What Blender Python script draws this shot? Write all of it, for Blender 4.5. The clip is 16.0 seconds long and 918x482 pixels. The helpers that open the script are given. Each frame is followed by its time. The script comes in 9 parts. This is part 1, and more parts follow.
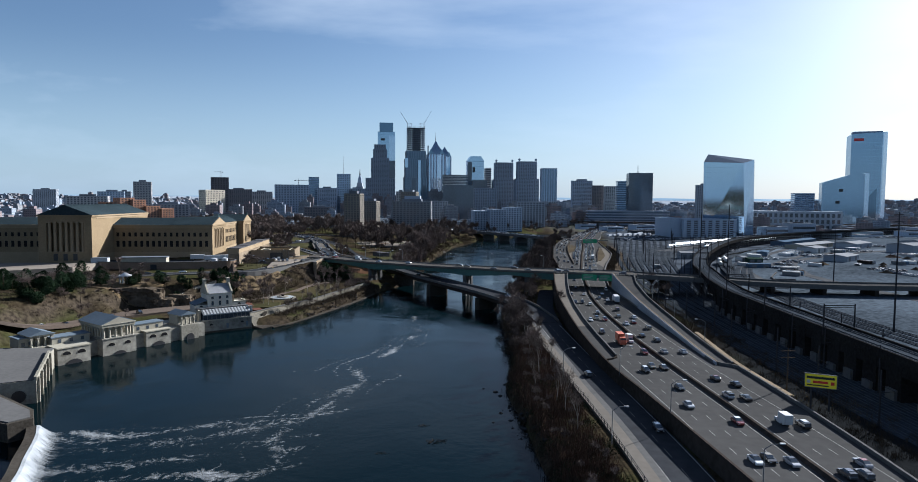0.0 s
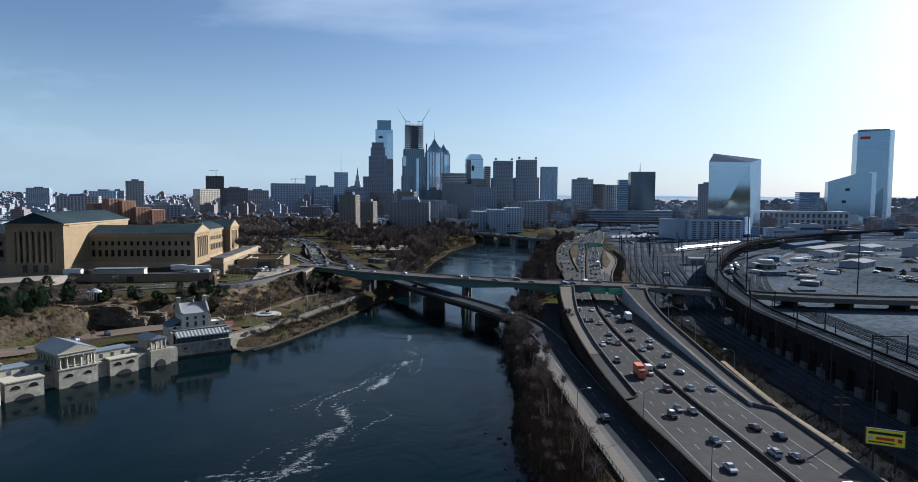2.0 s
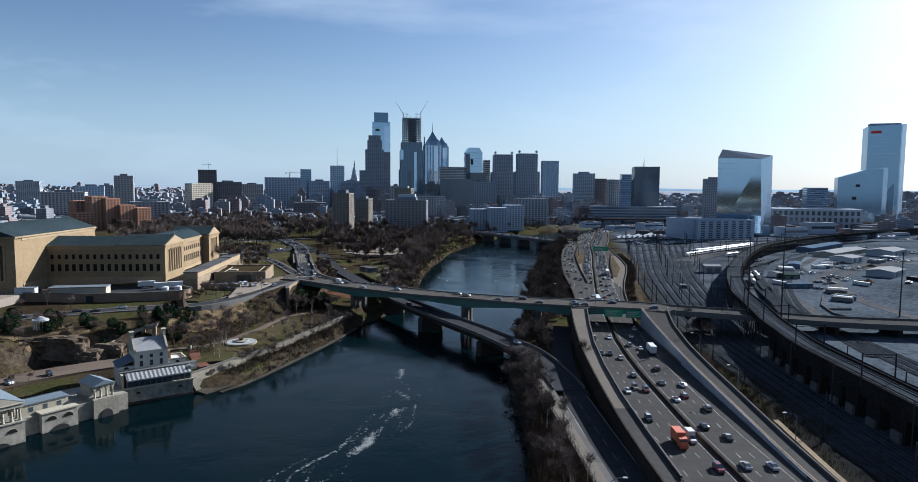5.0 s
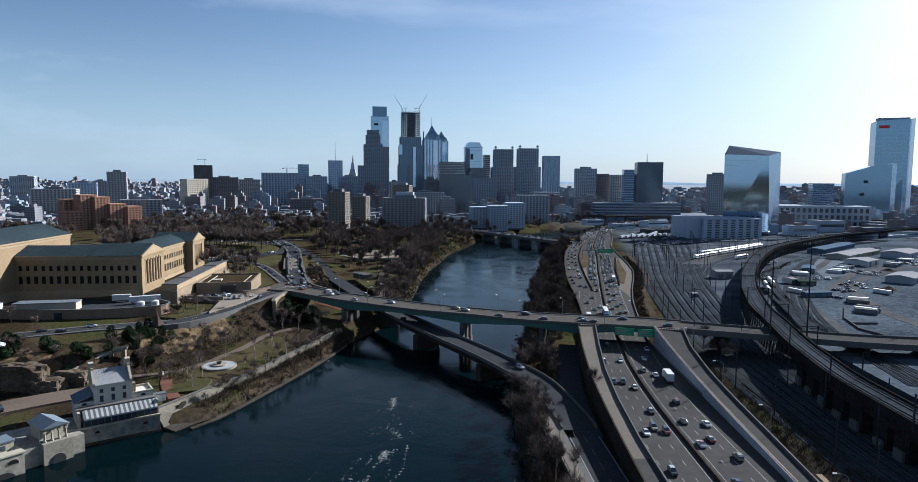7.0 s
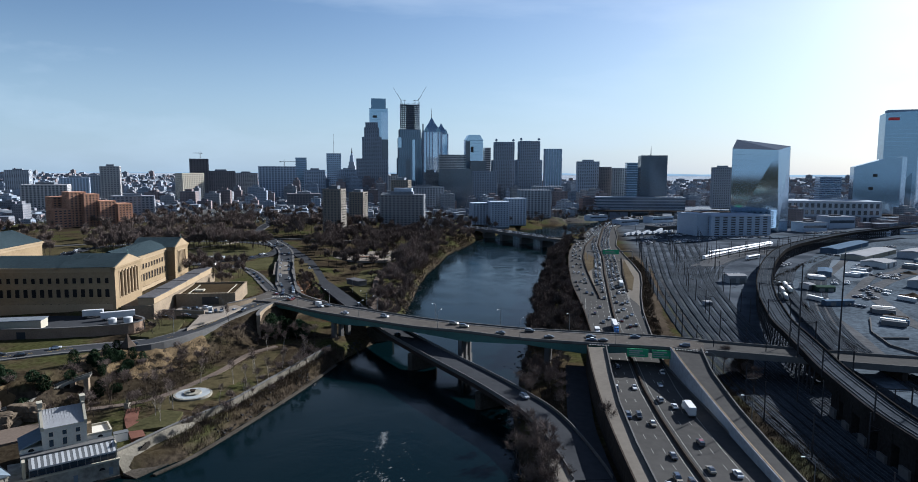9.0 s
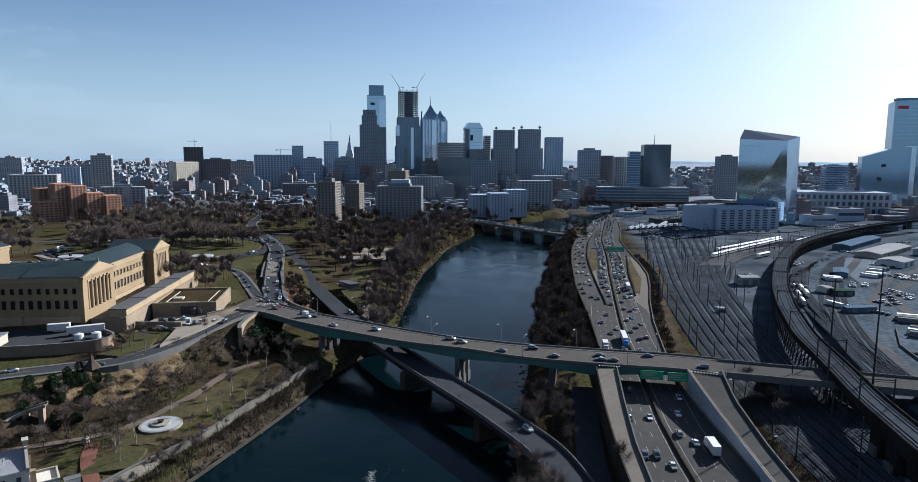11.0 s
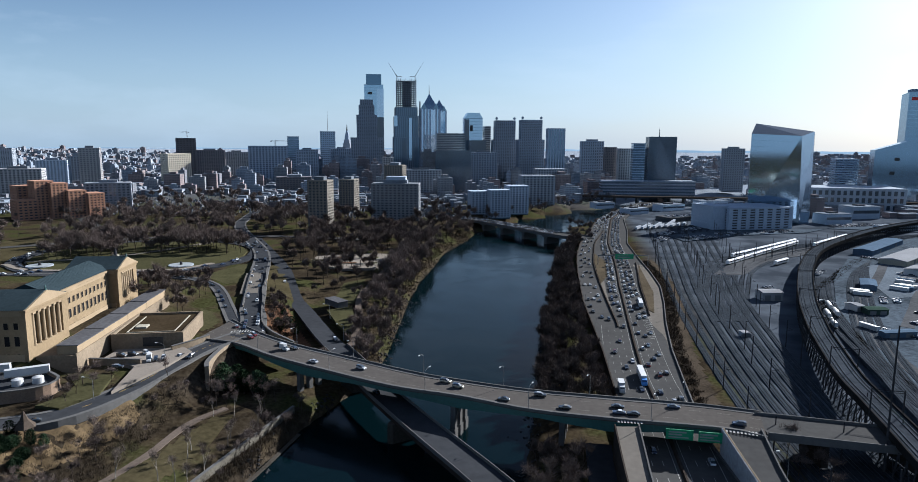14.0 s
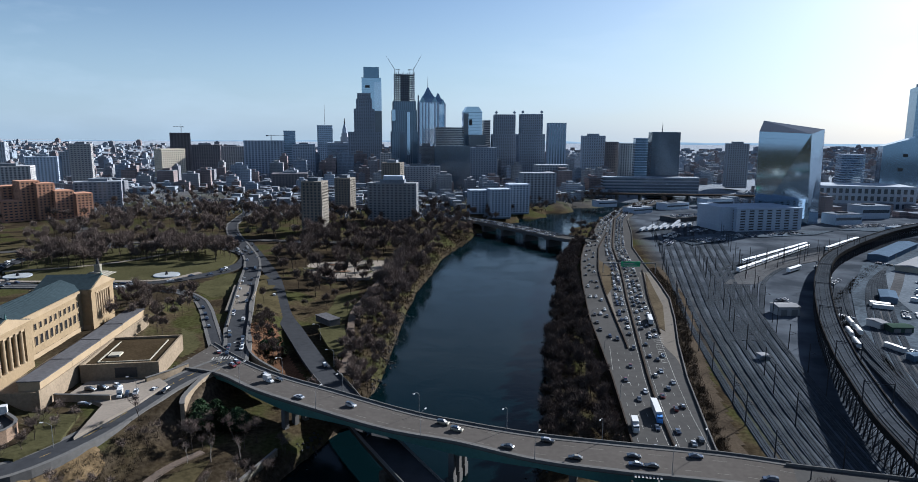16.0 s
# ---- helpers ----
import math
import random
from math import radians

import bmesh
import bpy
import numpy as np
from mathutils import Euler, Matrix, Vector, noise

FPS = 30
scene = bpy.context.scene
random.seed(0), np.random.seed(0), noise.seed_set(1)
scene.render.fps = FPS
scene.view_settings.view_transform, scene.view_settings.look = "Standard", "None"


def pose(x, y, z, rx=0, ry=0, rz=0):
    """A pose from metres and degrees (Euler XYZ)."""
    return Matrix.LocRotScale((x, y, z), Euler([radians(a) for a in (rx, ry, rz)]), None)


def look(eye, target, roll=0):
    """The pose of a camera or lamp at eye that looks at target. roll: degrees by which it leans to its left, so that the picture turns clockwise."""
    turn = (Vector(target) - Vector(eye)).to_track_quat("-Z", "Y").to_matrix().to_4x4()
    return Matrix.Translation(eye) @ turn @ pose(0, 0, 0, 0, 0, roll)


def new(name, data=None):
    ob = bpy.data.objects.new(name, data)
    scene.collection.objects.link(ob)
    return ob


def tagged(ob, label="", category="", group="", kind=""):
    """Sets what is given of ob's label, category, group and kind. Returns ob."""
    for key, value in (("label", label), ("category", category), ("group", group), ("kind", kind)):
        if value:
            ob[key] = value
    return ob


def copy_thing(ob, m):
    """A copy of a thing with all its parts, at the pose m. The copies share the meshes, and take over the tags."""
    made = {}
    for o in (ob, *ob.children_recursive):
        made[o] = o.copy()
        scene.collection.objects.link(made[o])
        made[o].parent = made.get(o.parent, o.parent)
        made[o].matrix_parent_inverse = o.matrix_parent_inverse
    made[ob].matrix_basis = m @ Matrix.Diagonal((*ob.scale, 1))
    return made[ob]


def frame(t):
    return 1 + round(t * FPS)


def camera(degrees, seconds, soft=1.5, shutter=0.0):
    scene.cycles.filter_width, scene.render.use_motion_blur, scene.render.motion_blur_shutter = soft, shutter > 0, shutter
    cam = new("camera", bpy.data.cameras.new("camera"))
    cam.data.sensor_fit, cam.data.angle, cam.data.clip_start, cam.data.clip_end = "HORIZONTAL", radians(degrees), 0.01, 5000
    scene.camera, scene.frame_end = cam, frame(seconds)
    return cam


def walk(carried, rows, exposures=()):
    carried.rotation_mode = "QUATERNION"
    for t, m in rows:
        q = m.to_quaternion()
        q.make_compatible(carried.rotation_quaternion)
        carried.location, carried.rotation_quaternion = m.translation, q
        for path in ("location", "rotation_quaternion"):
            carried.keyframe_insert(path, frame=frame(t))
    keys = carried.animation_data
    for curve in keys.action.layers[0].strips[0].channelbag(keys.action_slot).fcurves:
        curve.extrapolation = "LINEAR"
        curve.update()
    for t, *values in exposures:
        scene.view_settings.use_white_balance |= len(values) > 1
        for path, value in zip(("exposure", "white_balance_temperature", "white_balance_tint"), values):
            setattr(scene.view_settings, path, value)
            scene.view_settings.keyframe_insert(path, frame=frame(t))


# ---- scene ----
cam = camera(70.98, 16.0, 0.9)
PATH = [
    (0.0, -0.76, -10.75, 63.97, 86.351, -0.358, 0.066),
    (0.5, -0.76, -3.78, 65.57, 86.346, -0.351, 0.037),
    (1.0, -0.68, 3.30, 67.15, 86.295, -0.337, 0.034),
    (1.5, -0.64, 10.35, 68.66, 86.189, -0.335, 0.011),
    (2.0, -0.65, 17.40, 70.16, 86.066, -0.324, -0.024),
    (2.5, -0.77, 24.45, 71.73, 85.957, -0.313, -0.041),
    (3.0, -0.99, 31.48, 73.37, 85.839, -0.311, -0.052),
    (3.5, -1.20, 38.55, 75.08, 85.683, -0.340, -0.073),
    (4.0, -1.35, 45.65, 76.85, 85.538, -0.370, -0.135),
    (6.5, -0.28, 79.11, 85.90, 84.809, -0.394, -0.162),
    (7.0, -0.01, 85.92, 87.67, 84.630, -0.348, -0.148),
    (7.5, 0.33, 92.76, 89.45, 84.427, -0.328, -0.135),
    (8.0, 0.64, 99.58, 91.25, 84.233, -0.293, -0.127),
    (8.5, 0.96, 106.40, 93.07, 84.047, -0.257, -0.121),
    (9.0, 1.26, 113.21, 94.82, 83.814, -0.246, -0.095),
    (11.5, 2.59, 146.76, 103.82, 82.248, -0.297, -0.135),
    (12.0, 2.81, 153.41, 105.57, 81.926, -0.310, -0.134),
    (12.5, 3.03, 160.04, 107.42, 81.656, -0.325, -0.156),
    (13.0, 3.31, 166.73, 109.40, 81.552, -0.333, -0.155),
    (13.5, 3.59, 173.48, 111.55, 81.527, -0.334, -0.149),
    (14.0, 3.81, 180.23, 113.88, 81.430, -0.320, -0.139),
    (14.5, 3.94, 186.98, 116.30, 81.254, -0.306, -0.160),
    (15.0, 4.00, 193.57, 118.75, 81.055, -0.297, -0.191),
    (15.5, 4.01, 199.95, 121.18, 80.840, -0.278, -0.182),
    (16.0, 4.01, 206.26, 123.57, 80.630, -0.294, -0.212),
]
walk(cam, [(r[0], pose(*r[1:])) for r in PATH], [(0, 1.5, 5770, 10), (16, 1.5, 5770, 10)])

# ---------- world and sun ----------
SUN_AZ, SUN_EL = radians(50.0), radians(26.0)
world = bpy.data.worlds.new("sky")
scene.world = world
world.use_nodes = True
wn = world.node_tree.nodes
wl = world.node_tree.links
sky = wn.new("ShaderNodeTexSky")
sky.sky_type = "NISHITA"
sky.sun_disc = False
sky.sun_elevation, sky.sun_rotation = SUN_EL, SUN_AZ
sky.altitude, sky.air_density, sky.dust_density, sky.ozone_density = 100, 1.0, 1.1, 3.0
wn["Background"].inputs["Strength"].default_value = 0.037
# thin high cirrus: stretched wisps that whiten the blue
co, mp = wn.new("ShaderNodeTexCoord"), wn.new("ShaderNodeMapping")
mp.inputs["Rotation"].default_value, mp.inputs["Scale"].default_value = (0, 0, radians(25)), (1.2, 4.5, 7.0)
wl.new(co.outputs["Generated"], mp.inputs["Vector"])
wisp = wn.new("ShaderNodeTexNoise")
wisp.inputs["Scale"].default_value, wisp.inputs["Detail"].default_value, wisp.inputs["Roughness"].default_value = 1.1, 6, 0.55
wl.new(mp.outputs[0], wisp.inputs["Vector"])
wr = wn.new("ShaderNodeMapRange")
wr.inputs["From Min"].default_value, wr.inputs["From Max"].default_value, wr.inputs["To Min"].default_value, wr.inputs["To Max"].default_value = 0.46, 0.82, 0.0, 0.6
wl.new(wisp.outputs["Fac"], wr.inputs["Value"])
wm = wn.new("ShaderNodeMix")
wm.data_type = "RGBA"
wl.new(wr.outputs[0], wm.inputs["Factor"])
wl.new(sky.outputs[0], wm.inputs["A"])
wm.inputs["B"].default_value = (8.2, 9.0, 9.8, 1)
# pale haze low over the horizon
dz, hr = wn.new("ShaderNodeSeparateXYZ"), wn.new("ShaderNodeMapRange")
wl.new(co.outputs["Generated"], dz.inputs[0])
wl.new(dz.outputs["Z"], hr.inputs["Value"])
hr.interpolation_type = "SMOOTHSTEP"
hr.inputs["From Min"].default_value, hr.inputs["From Max"].default_value, hr.inputs["To Min"].default_value, hr.inputs["To Max"].default_value = -0.02, 0.24, 0.62, 0.0
hm = wn.new("ShaderNodeMix")
hm.data_type = "RGBA"
wl.new(hr.outputs[0], hm.inputs["Factor"])
wl.new(wm.outputs["Result"], hm.inputs["A"])
hm.inputs["B"].default_value = (5.2, 6.95, 8.5, 1)
wl.new(hm.outputs["Result"], wn["Background"].inputs["Color"])
sun = new("sun", bpy.data.lights.new("sun", "SUN"))
sun.data.energy, sun.data.angle, sun.data.color = 5.0, radians(0.55), (1.0, 0.945, 0.86)
sun.matrix_world = look((400, 400, 400), (400 - math.sin(SUN_AZ) * math.cos(SUN_EL), 400 - math.cos(SUN_AZ) * math.cos(SUN_EL), 400 - math.sin(SUN_EL)))


# ---------- materials ----------
def mat(name, col, rough=0.8, metal=0.0, var=0.25, scale=1.0, bump=0.0, fine=8.0, spec=None, col2=None, rnd=0.0, win=0.0):
    """A procedural surface: a base colour with broad stains and fine grain, at object scale in metres."""
    m = bpy.data.materials.new(name)
    m.use_nodes = True
    n, l = m.node_tree.nodes, m.node_tree.links
    p = n["Principled BSDF"]
    p.inputs["Roughness"].default_value, p.inputs["Metallic"].default_value = rough, metal
    p.inputs["Specular IOR Level"].default_value = spec if spec is not None else (0.0 if rough > 0.55 else 0.35)
    geo = n.new("ShaderNodeNewGeometry")
    a, b = n.new("ShaderNodeTexNoise"), n.new("ShaderNodeTexNoise")
    for t, sc, de in ((a, 0.12 / scale, 4), (b, fine / scale / 4, 5)):
        t.inputs["Scale"].default_value, t.inputs["Detail"].default_value = sc, de
        l.new(geo.outputs["Position"], t.inputs["Vector"])
    add = n.new("ShaderNodeMath")
    add.operation = "MULTIPLY_ADD"
    add.inputs[1].default_value = 0.5
    l.new(b.outputs["Fac"], add.inputs[0])
    half = n.new("ShaderNodeMath")
    half.operation = "MULTIPLY"
    half.inputs[1].default_value = 0.5
    l.new(a.outputs["Fac"], half.inputs[0])
    l.new(half.outputs[0], add.inputs[2])
    ramp = n.new("ShaderNodeValToRGB")
    c2 = col2 or tuple(min(1, c * (1 + var)) for c in col)
    c1 = tuple(c * (1 - var) for c in col)
    ramp.color_ramp.elements[0].position, ramp.color_ramp.elements[1].position = 0.35, 0.65
    ramp.color_ramp.elements[0].color, ramp.color_ramp.elements[1].color = (*c1, 1), (*c2, 1)
    l.new(add.outputs[0], ramp.inputs["Fac"])
    out = ramp.outputs["Color"]
    if rnd:
        info = n.new("ShaderNodeObjectInfo")
        hsv = n.new("ShaderNodeHueSaturation")
        mul = n.new("ShaderNodeMapRange")
        mul.inputs["To Min"].default_value, mul.inputs["To Max"].default_value = 1 - rnd, 1 + rnd
        l.new(info.outputs["Random"], mul.inputs["Value"])
        l.new(mul.outputs[0], hsv.inputs["Value"])
        l.new(out, hsv.inputs["Color"])
        out = hsv.outputs["Color"]
    if win:
        # rows of small far windows on upright faces
        rot, sep, nsep = n.new("ShaderNodeVectorRotate"), n.new("ShaderNodeSeparateXYZ"), n.new("ShaderNodeSeparateXYZ")
        rot.inputs["Angle"].default_value, rot.inputs["Axis"].default_value = radians(-10), (0, 0, 1)
        l.new(geo.outputs["Position"], rot.inputs["Vector"])
        l.new(rot.outputs[0], sep.inputs[0])
        l.new(geo.outputs["Normal"], nsep.inputs[0])

        def calc(op, a, b=0.0, c=None):
            k = n.new("ShaderNodeMath")
            k.operation = op
            for i, v in enumerate((a, b) if c is None else (a, b, c)):
                if isinstance(v, (int, float)):
                    k.inputs[i].default_value = v
                else:
                    l.new(v, k.inputs[i])
            return k.outputs[0]
        up = calc("LESS_THAN", calc("ABSOLUTE", nsep.outputs["Z"]), 0.5)
        along = calc("ADD", sep.outputs["X"], sep.outputs["Y"])
        cell = calc("MULTIPLY", calc("GREATER_THAN", calc("FRACT", calc("DIVIDE", sep.outputs["Z"], 3.6)), 0.45), calc("GREATER_THAN", calc("FRACT", calc("DIVIDE", along, 3.1)), 0.42))
        fac = calc("MULTIPLY", calc("MULTIPLY", cell, up), win)
        mixw = n.new("ShaderNodeMix")
        mixw.data_type = "RGBA"
        l.new(fac, mixw.inputs["Factor"])
        l.new(out, mixw.inputs["A"])
        mixw.inputs["B"].default_value = (0.03, 0.042, 0.055, 1)
        out = mixw.outputs["Result"]
    l.new(out, p.inputs["Base Color"])
    if bump:
        bp = n.new("ShaderNodeBump")
        bp.inputs["Strength"].default_value, bp.inputs["Distance"].default_value = bump, 0.1 * scale
        l.new(b.outputs["Fac"], bp.inputs["Height"])
        l.new(bp.outputs["Normal"], p.inputs["Normal"])
    return m


M = {
    "sandstone": mat("sandstone", (0.18, 0.136, 0.085), 0.85, var=0.18, scale=2, bump=0.2),
    "sandstone_trim": mat("sandstone_trim", (0.225, 0.174, 0.115), 0.85, var=0.12, scale=1, bump=0.1),
    "roof_teal": mat("roof_teal", (0.024, 0.035, 0.041), 0.75, var=0.2, scale=3),
    "roof_slate": mat("roof_slate", (0.1, 0.125, 0.15), 0.6, var=0.15, scale=2),
    "cream": mat("cream", (0.27, 0.252, 0.205), 0.8, var=0.12, scale=1.5),
    "limestone": mat("limestone", (0.18, 0.17, 0.142), 0.9, var=0.3, scale=2, bump=0.3),
    "tan_stone": mat("tan_stone", (0.165, 0.132, 0.096), 0.9, var=0.25, scale=2, bump=0.2),
    "stained_stone": mat("stained_stone", (0.19, 0.182, 0.158), 0.9, var=0.4, scale=1.3, bump=0.3, fine=3),
    "awning_white": mat("awning_white", (0.27, 0.28, 0.29), 0.8, var=0.06),
    "awning_grey": mat("awning_grey", (0.085, 0.09, 0.095), 0.8, var=0.1),
    # near-black stone for all of the viaduct's masonry
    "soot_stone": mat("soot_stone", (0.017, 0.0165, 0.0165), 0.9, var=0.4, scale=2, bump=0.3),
    "engine_cream": mat("engine_cream", (0.4, 0.38, 0.335), 0.85, var=0.1, scale=1.5),
    "garden_stone": mat("garden_stone", (0.1, 0.092, 0.076), 0.9, var=0.35, scale=1.5, bump=0.4),
    "thicket": mat("thicket", (0.062, 0.04, 0.03), 0.95, var=0.35, scale=2),
    "ivy": mat("ivy", (0.016, 0.021, 0.012), 0.8, var=0.4, scale=2),
    "shore_rock": mat("shore_rock", (0.03, 0.03, 0.031), 0.9, var=0.4, scale=1, bump=0.4),
    "apartment_tan": mat("apartment_tan", (0.15, 0.138, 0.122), 0.85, var=0.12, scale=4, rnd=0.1),
    "apartment_grey": mat("apartment_grey", (0.165, 0.175, 0.19), 0.85, var=0.12, scale=4),
    "old_stone": mat("old_stone", (0.045, 0.04, 0.034), 0.9, var=0.4, scale=1.5, bump=0.5),
    "concrete": mat("concrete", (0.085, 0.084, 0.083), 0.9, var=0.15, scale=3, bump=0.1),
    "ramp_concrete": mat("ramp_concrete", (0.11, 0.1, 0.088), 0.9, var=0.12, scale=4),
    "tin_roof": mat("tin_roof", (0.2, 0.205, 0.215), 0.6, var=0.12, scale=2),
    "pale_concrete": mat("pale_concrete", (0.23, 0.245, 0.265), 0.9, var=0.2, scale=3, bump=0.1),
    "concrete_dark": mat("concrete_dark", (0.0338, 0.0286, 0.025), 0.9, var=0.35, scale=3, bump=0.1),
    "asphalt": mat("asphalt", (0.031, 0.033, 0.037), 0.8, var=0.18, scale=6),
    "asphalt_old": mat("asphalt_old", (0.05, 0.0495, 0.049), 0.8, var=0.15, scale=5),
    "deck": mat("deck", (0.062, 0.057, 0.053), 0.85, var=0.15, scale=4),
    "paint": mat("paint", (0.25, 0.25, 0.242), 0.6, var=0.15),
    "worn_paint": mat("worn_paint", (0.12, 0.115, 0.105), 0.7, var=0.25),
    "yellow_paint": mat("yellow_paint", (0.3, 0.21, 0.06), 0.6, var=0.2),
    "teal_steel": mat("teal_steel", (0.03, 0.09, 0.083), 0.5, var=0.2, scale=2),
    "dark_steel": mat("dark_steel", (0.035, 0.035, 0.038), 0.6, var=0.3),
    "rust_steel": mat("rust_steel", (0.028, 0.022, 0.019), 0.75, var=0.4),
    "ballast": mat("ballast", (0.028, 0.033, 0.04), 0.95, var=0.4, scale=4, bump=0.3),
    "rail": mat("rail", (0.055, 0.061, 0.068), 0.6),
    "white": mat("white", (0.36, 0.37, 0.38), 0.5, var=0.06),
    "grey": mat("grey", (0.133, 0.137, 0.141), 0.6, var=0.1),
    "black": mat("black", (0.02, 0.02, 0.022), 0.4, var=0.2),
    "glass_dark": mat("glass_dark", (0.03, 0.042, 0.058), 0.15, var=0.2, spec=0.8),
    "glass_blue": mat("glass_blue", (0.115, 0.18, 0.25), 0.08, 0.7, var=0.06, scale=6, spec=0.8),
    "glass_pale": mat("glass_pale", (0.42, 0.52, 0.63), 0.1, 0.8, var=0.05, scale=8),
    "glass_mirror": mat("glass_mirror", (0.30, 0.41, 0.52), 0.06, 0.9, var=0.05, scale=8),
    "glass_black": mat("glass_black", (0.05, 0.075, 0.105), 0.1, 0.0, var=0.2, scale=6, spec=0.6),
    "brick_red": mat("brick_red", (0.29, 0.165, 0.115), 0.9, var=0.2, scale=2, rnd=0.1),
    # far brick, granite and tower tones: the haze's pale blue is mixed in
    "brick_brown": mat("brick_brown", (0.12, 0.115, 0.125), 0.9, var=0.2, scale=2, rnd=0.1),
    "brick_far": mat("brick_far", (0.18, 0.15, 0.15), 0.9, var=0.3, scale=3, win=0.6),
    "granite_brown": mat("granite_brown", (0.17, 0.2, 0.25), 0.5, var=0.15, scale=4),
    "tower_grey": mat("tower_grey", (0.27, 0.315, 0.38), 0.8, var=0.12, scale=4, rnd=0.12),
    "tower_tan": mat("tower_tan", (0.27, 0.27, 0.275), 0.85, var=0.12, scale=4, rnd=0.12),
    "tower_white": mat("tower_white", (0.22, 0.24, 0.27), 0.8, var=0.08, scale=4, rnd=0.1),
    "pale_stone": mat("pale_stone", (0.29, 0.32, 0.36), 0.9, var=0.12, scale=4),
    "gravel": mat("gravel", (0.05, 0.062, 0.076), 0.95, var=0.55, scale=9, fine=14, bump=0.2),
    "pale_gravel": mat("pale_gravel", (0.085, 0.1, 0.118), 0.95, var=0.3, scale=8, fine=14),
    "yard_earth": mat("yard_earth", (0.062, 0.064, 0.068), 0.95, var=0.3, scale=5),
    "steel_grey": mat("steel_grey", (0.12, 0.14, 0.17), 0.6, var=0.2, scale=3),
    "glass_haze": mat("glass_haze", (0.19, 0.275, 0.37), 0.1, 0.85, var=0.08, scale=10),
    "hotel_cream": mat("hotel_cream", (0.44, 0.4, 0.33), 0.85, var=0.08, scale=4),
    "scrub": mat("scrub", (0.045, 0.036, 0.027), 0.95, var=0.4, scale=2),
    # haze over the far woods, put into the colour as blue-grey
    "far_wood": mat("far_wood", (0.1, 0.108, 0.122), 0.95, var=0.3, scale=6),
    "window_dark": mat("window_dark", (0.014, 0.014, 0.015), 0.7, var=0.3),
    # far house tones, paled and blued to stand for haze
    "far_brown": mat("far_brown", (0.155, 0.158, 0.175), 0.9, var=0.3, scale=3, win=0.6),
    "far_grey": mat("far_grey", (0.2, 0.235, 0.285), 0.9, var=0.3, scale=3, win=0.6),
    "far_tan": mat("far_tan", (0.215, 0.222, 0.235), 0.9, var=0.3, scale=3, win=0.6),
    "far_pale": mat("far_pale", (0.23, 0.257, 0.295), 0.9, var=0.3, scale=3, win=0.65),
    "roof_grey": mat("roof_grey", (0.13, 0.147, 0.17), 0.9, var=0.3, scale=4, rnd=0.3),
    "shed_roof": mat("shed_roof", (0.07, 0.07, 0.075), 0.9, var=0.25, scale=3),
    "dry_grass": mat("dry_grass", (0.06, 0.049, 0.034), 0.95, var=0.3, scale=3),
    "bark": mat("bark", (0.048, 0.038, 0.031), 0.95, var=0.3, scale=1, rnd=0.25),
    "twig": mat("twig", (0.09, 0.072, 0.064), 0.95, var=0.3, scale=1, rnd=0.3),
    "evergreen": mat("evergreen", (0.015, 0.026, 0.014), 0.9, var=0.4, scale=1, rnd=0.2),
    "rock": mat("rock", (0.075, 0.06, 0.045), 0.95, var=0.45, scale=3, bump=0.8),
}


# ---------- mesh helpers ----------
def part(name, bm, material, parent=None, label="", smooth=False):
    """Links a bmesh as one mesh object, under its thing where a parent is given."""
    me = bpy.data.meshes.new(name)
    bm.to_mesh(me)
    bm.free()
    me.materials.append(M[material] if isinstance(material, str) else material)
    if smooth:
        me.shade_smooth()
    ob = new(name, me)
    if parent is not None:
        ob.parent = parent
    if label:
        ob["label"] = label
    return ob


def again(ob, m, parent=None):
    """Another object on the same mesh, for a piece or part that repeats."""
    o = new(ob.name.split(".")[0], ob.data)
    o.parent = parent or ob.parent
    o.matrix_basis = m
    return o


def thing(name, label, category, m=None, group="", kind=""):
    e = new(name)
    if m is not None:
        e.matrix_basis = m
    return tagged(e, label, category, group, kind)


def box(bm, x0, x1, y0, y1, z0, z1, m=None, taper=1.0):
    cx, cy = (x0 + x1) / 2, (y0 + y1) / 2
    pts = [(x, y, z0) for x, y in ((x0, y0), (x1, y0), (x1, y1), (x0, y1))]
    pts += [(cx + (x - cx) * taper, cy + (y - cy) * taper, z1) for x, y, _ in pts]
    v = [bm.verts.new(m @ Vector(p) if m else p) for p in pts]
    for f in ((3, 2, 1, 0), (4, 5, 6, 7), (0, 1, 5, 4), (1, 2, 6, 5), (2, 3, 7, 6), (3, 0, 4, 7)):
        bm.faces.new([v[i] for i in f])
    return v


def boxes(*spans, m=None):
    bm = bmesh.new()
    for s in spans:
        box(bm, *s, m=m)
    return bm


def cyl(bm, x, y, z0, z1, r0, r1=None, n=10, m=None):
    r1 = r0 if r1 is None else r1
    rings = []
    for z, r in ((z0, r0), (z1, r1)):
        ring = []
        for i in range(n):
            p = Vector((x + r * math.cos(2 * math.pi * i / n), y + r * math.sin(2 * math.pi * i / n), z))
            ring.append(bm.verts.new(m @ p if m else p))
        rings.append(ring)
    for i in range(n):
        bm.faces.new((rings[0][i], rings[0][(i + 1) % n], rings[1][(i + 1) % n], rings[1][i]))
    bm.faces.new(rings[1])
    bm.faces.new(rings[0][::-1])
    return bm


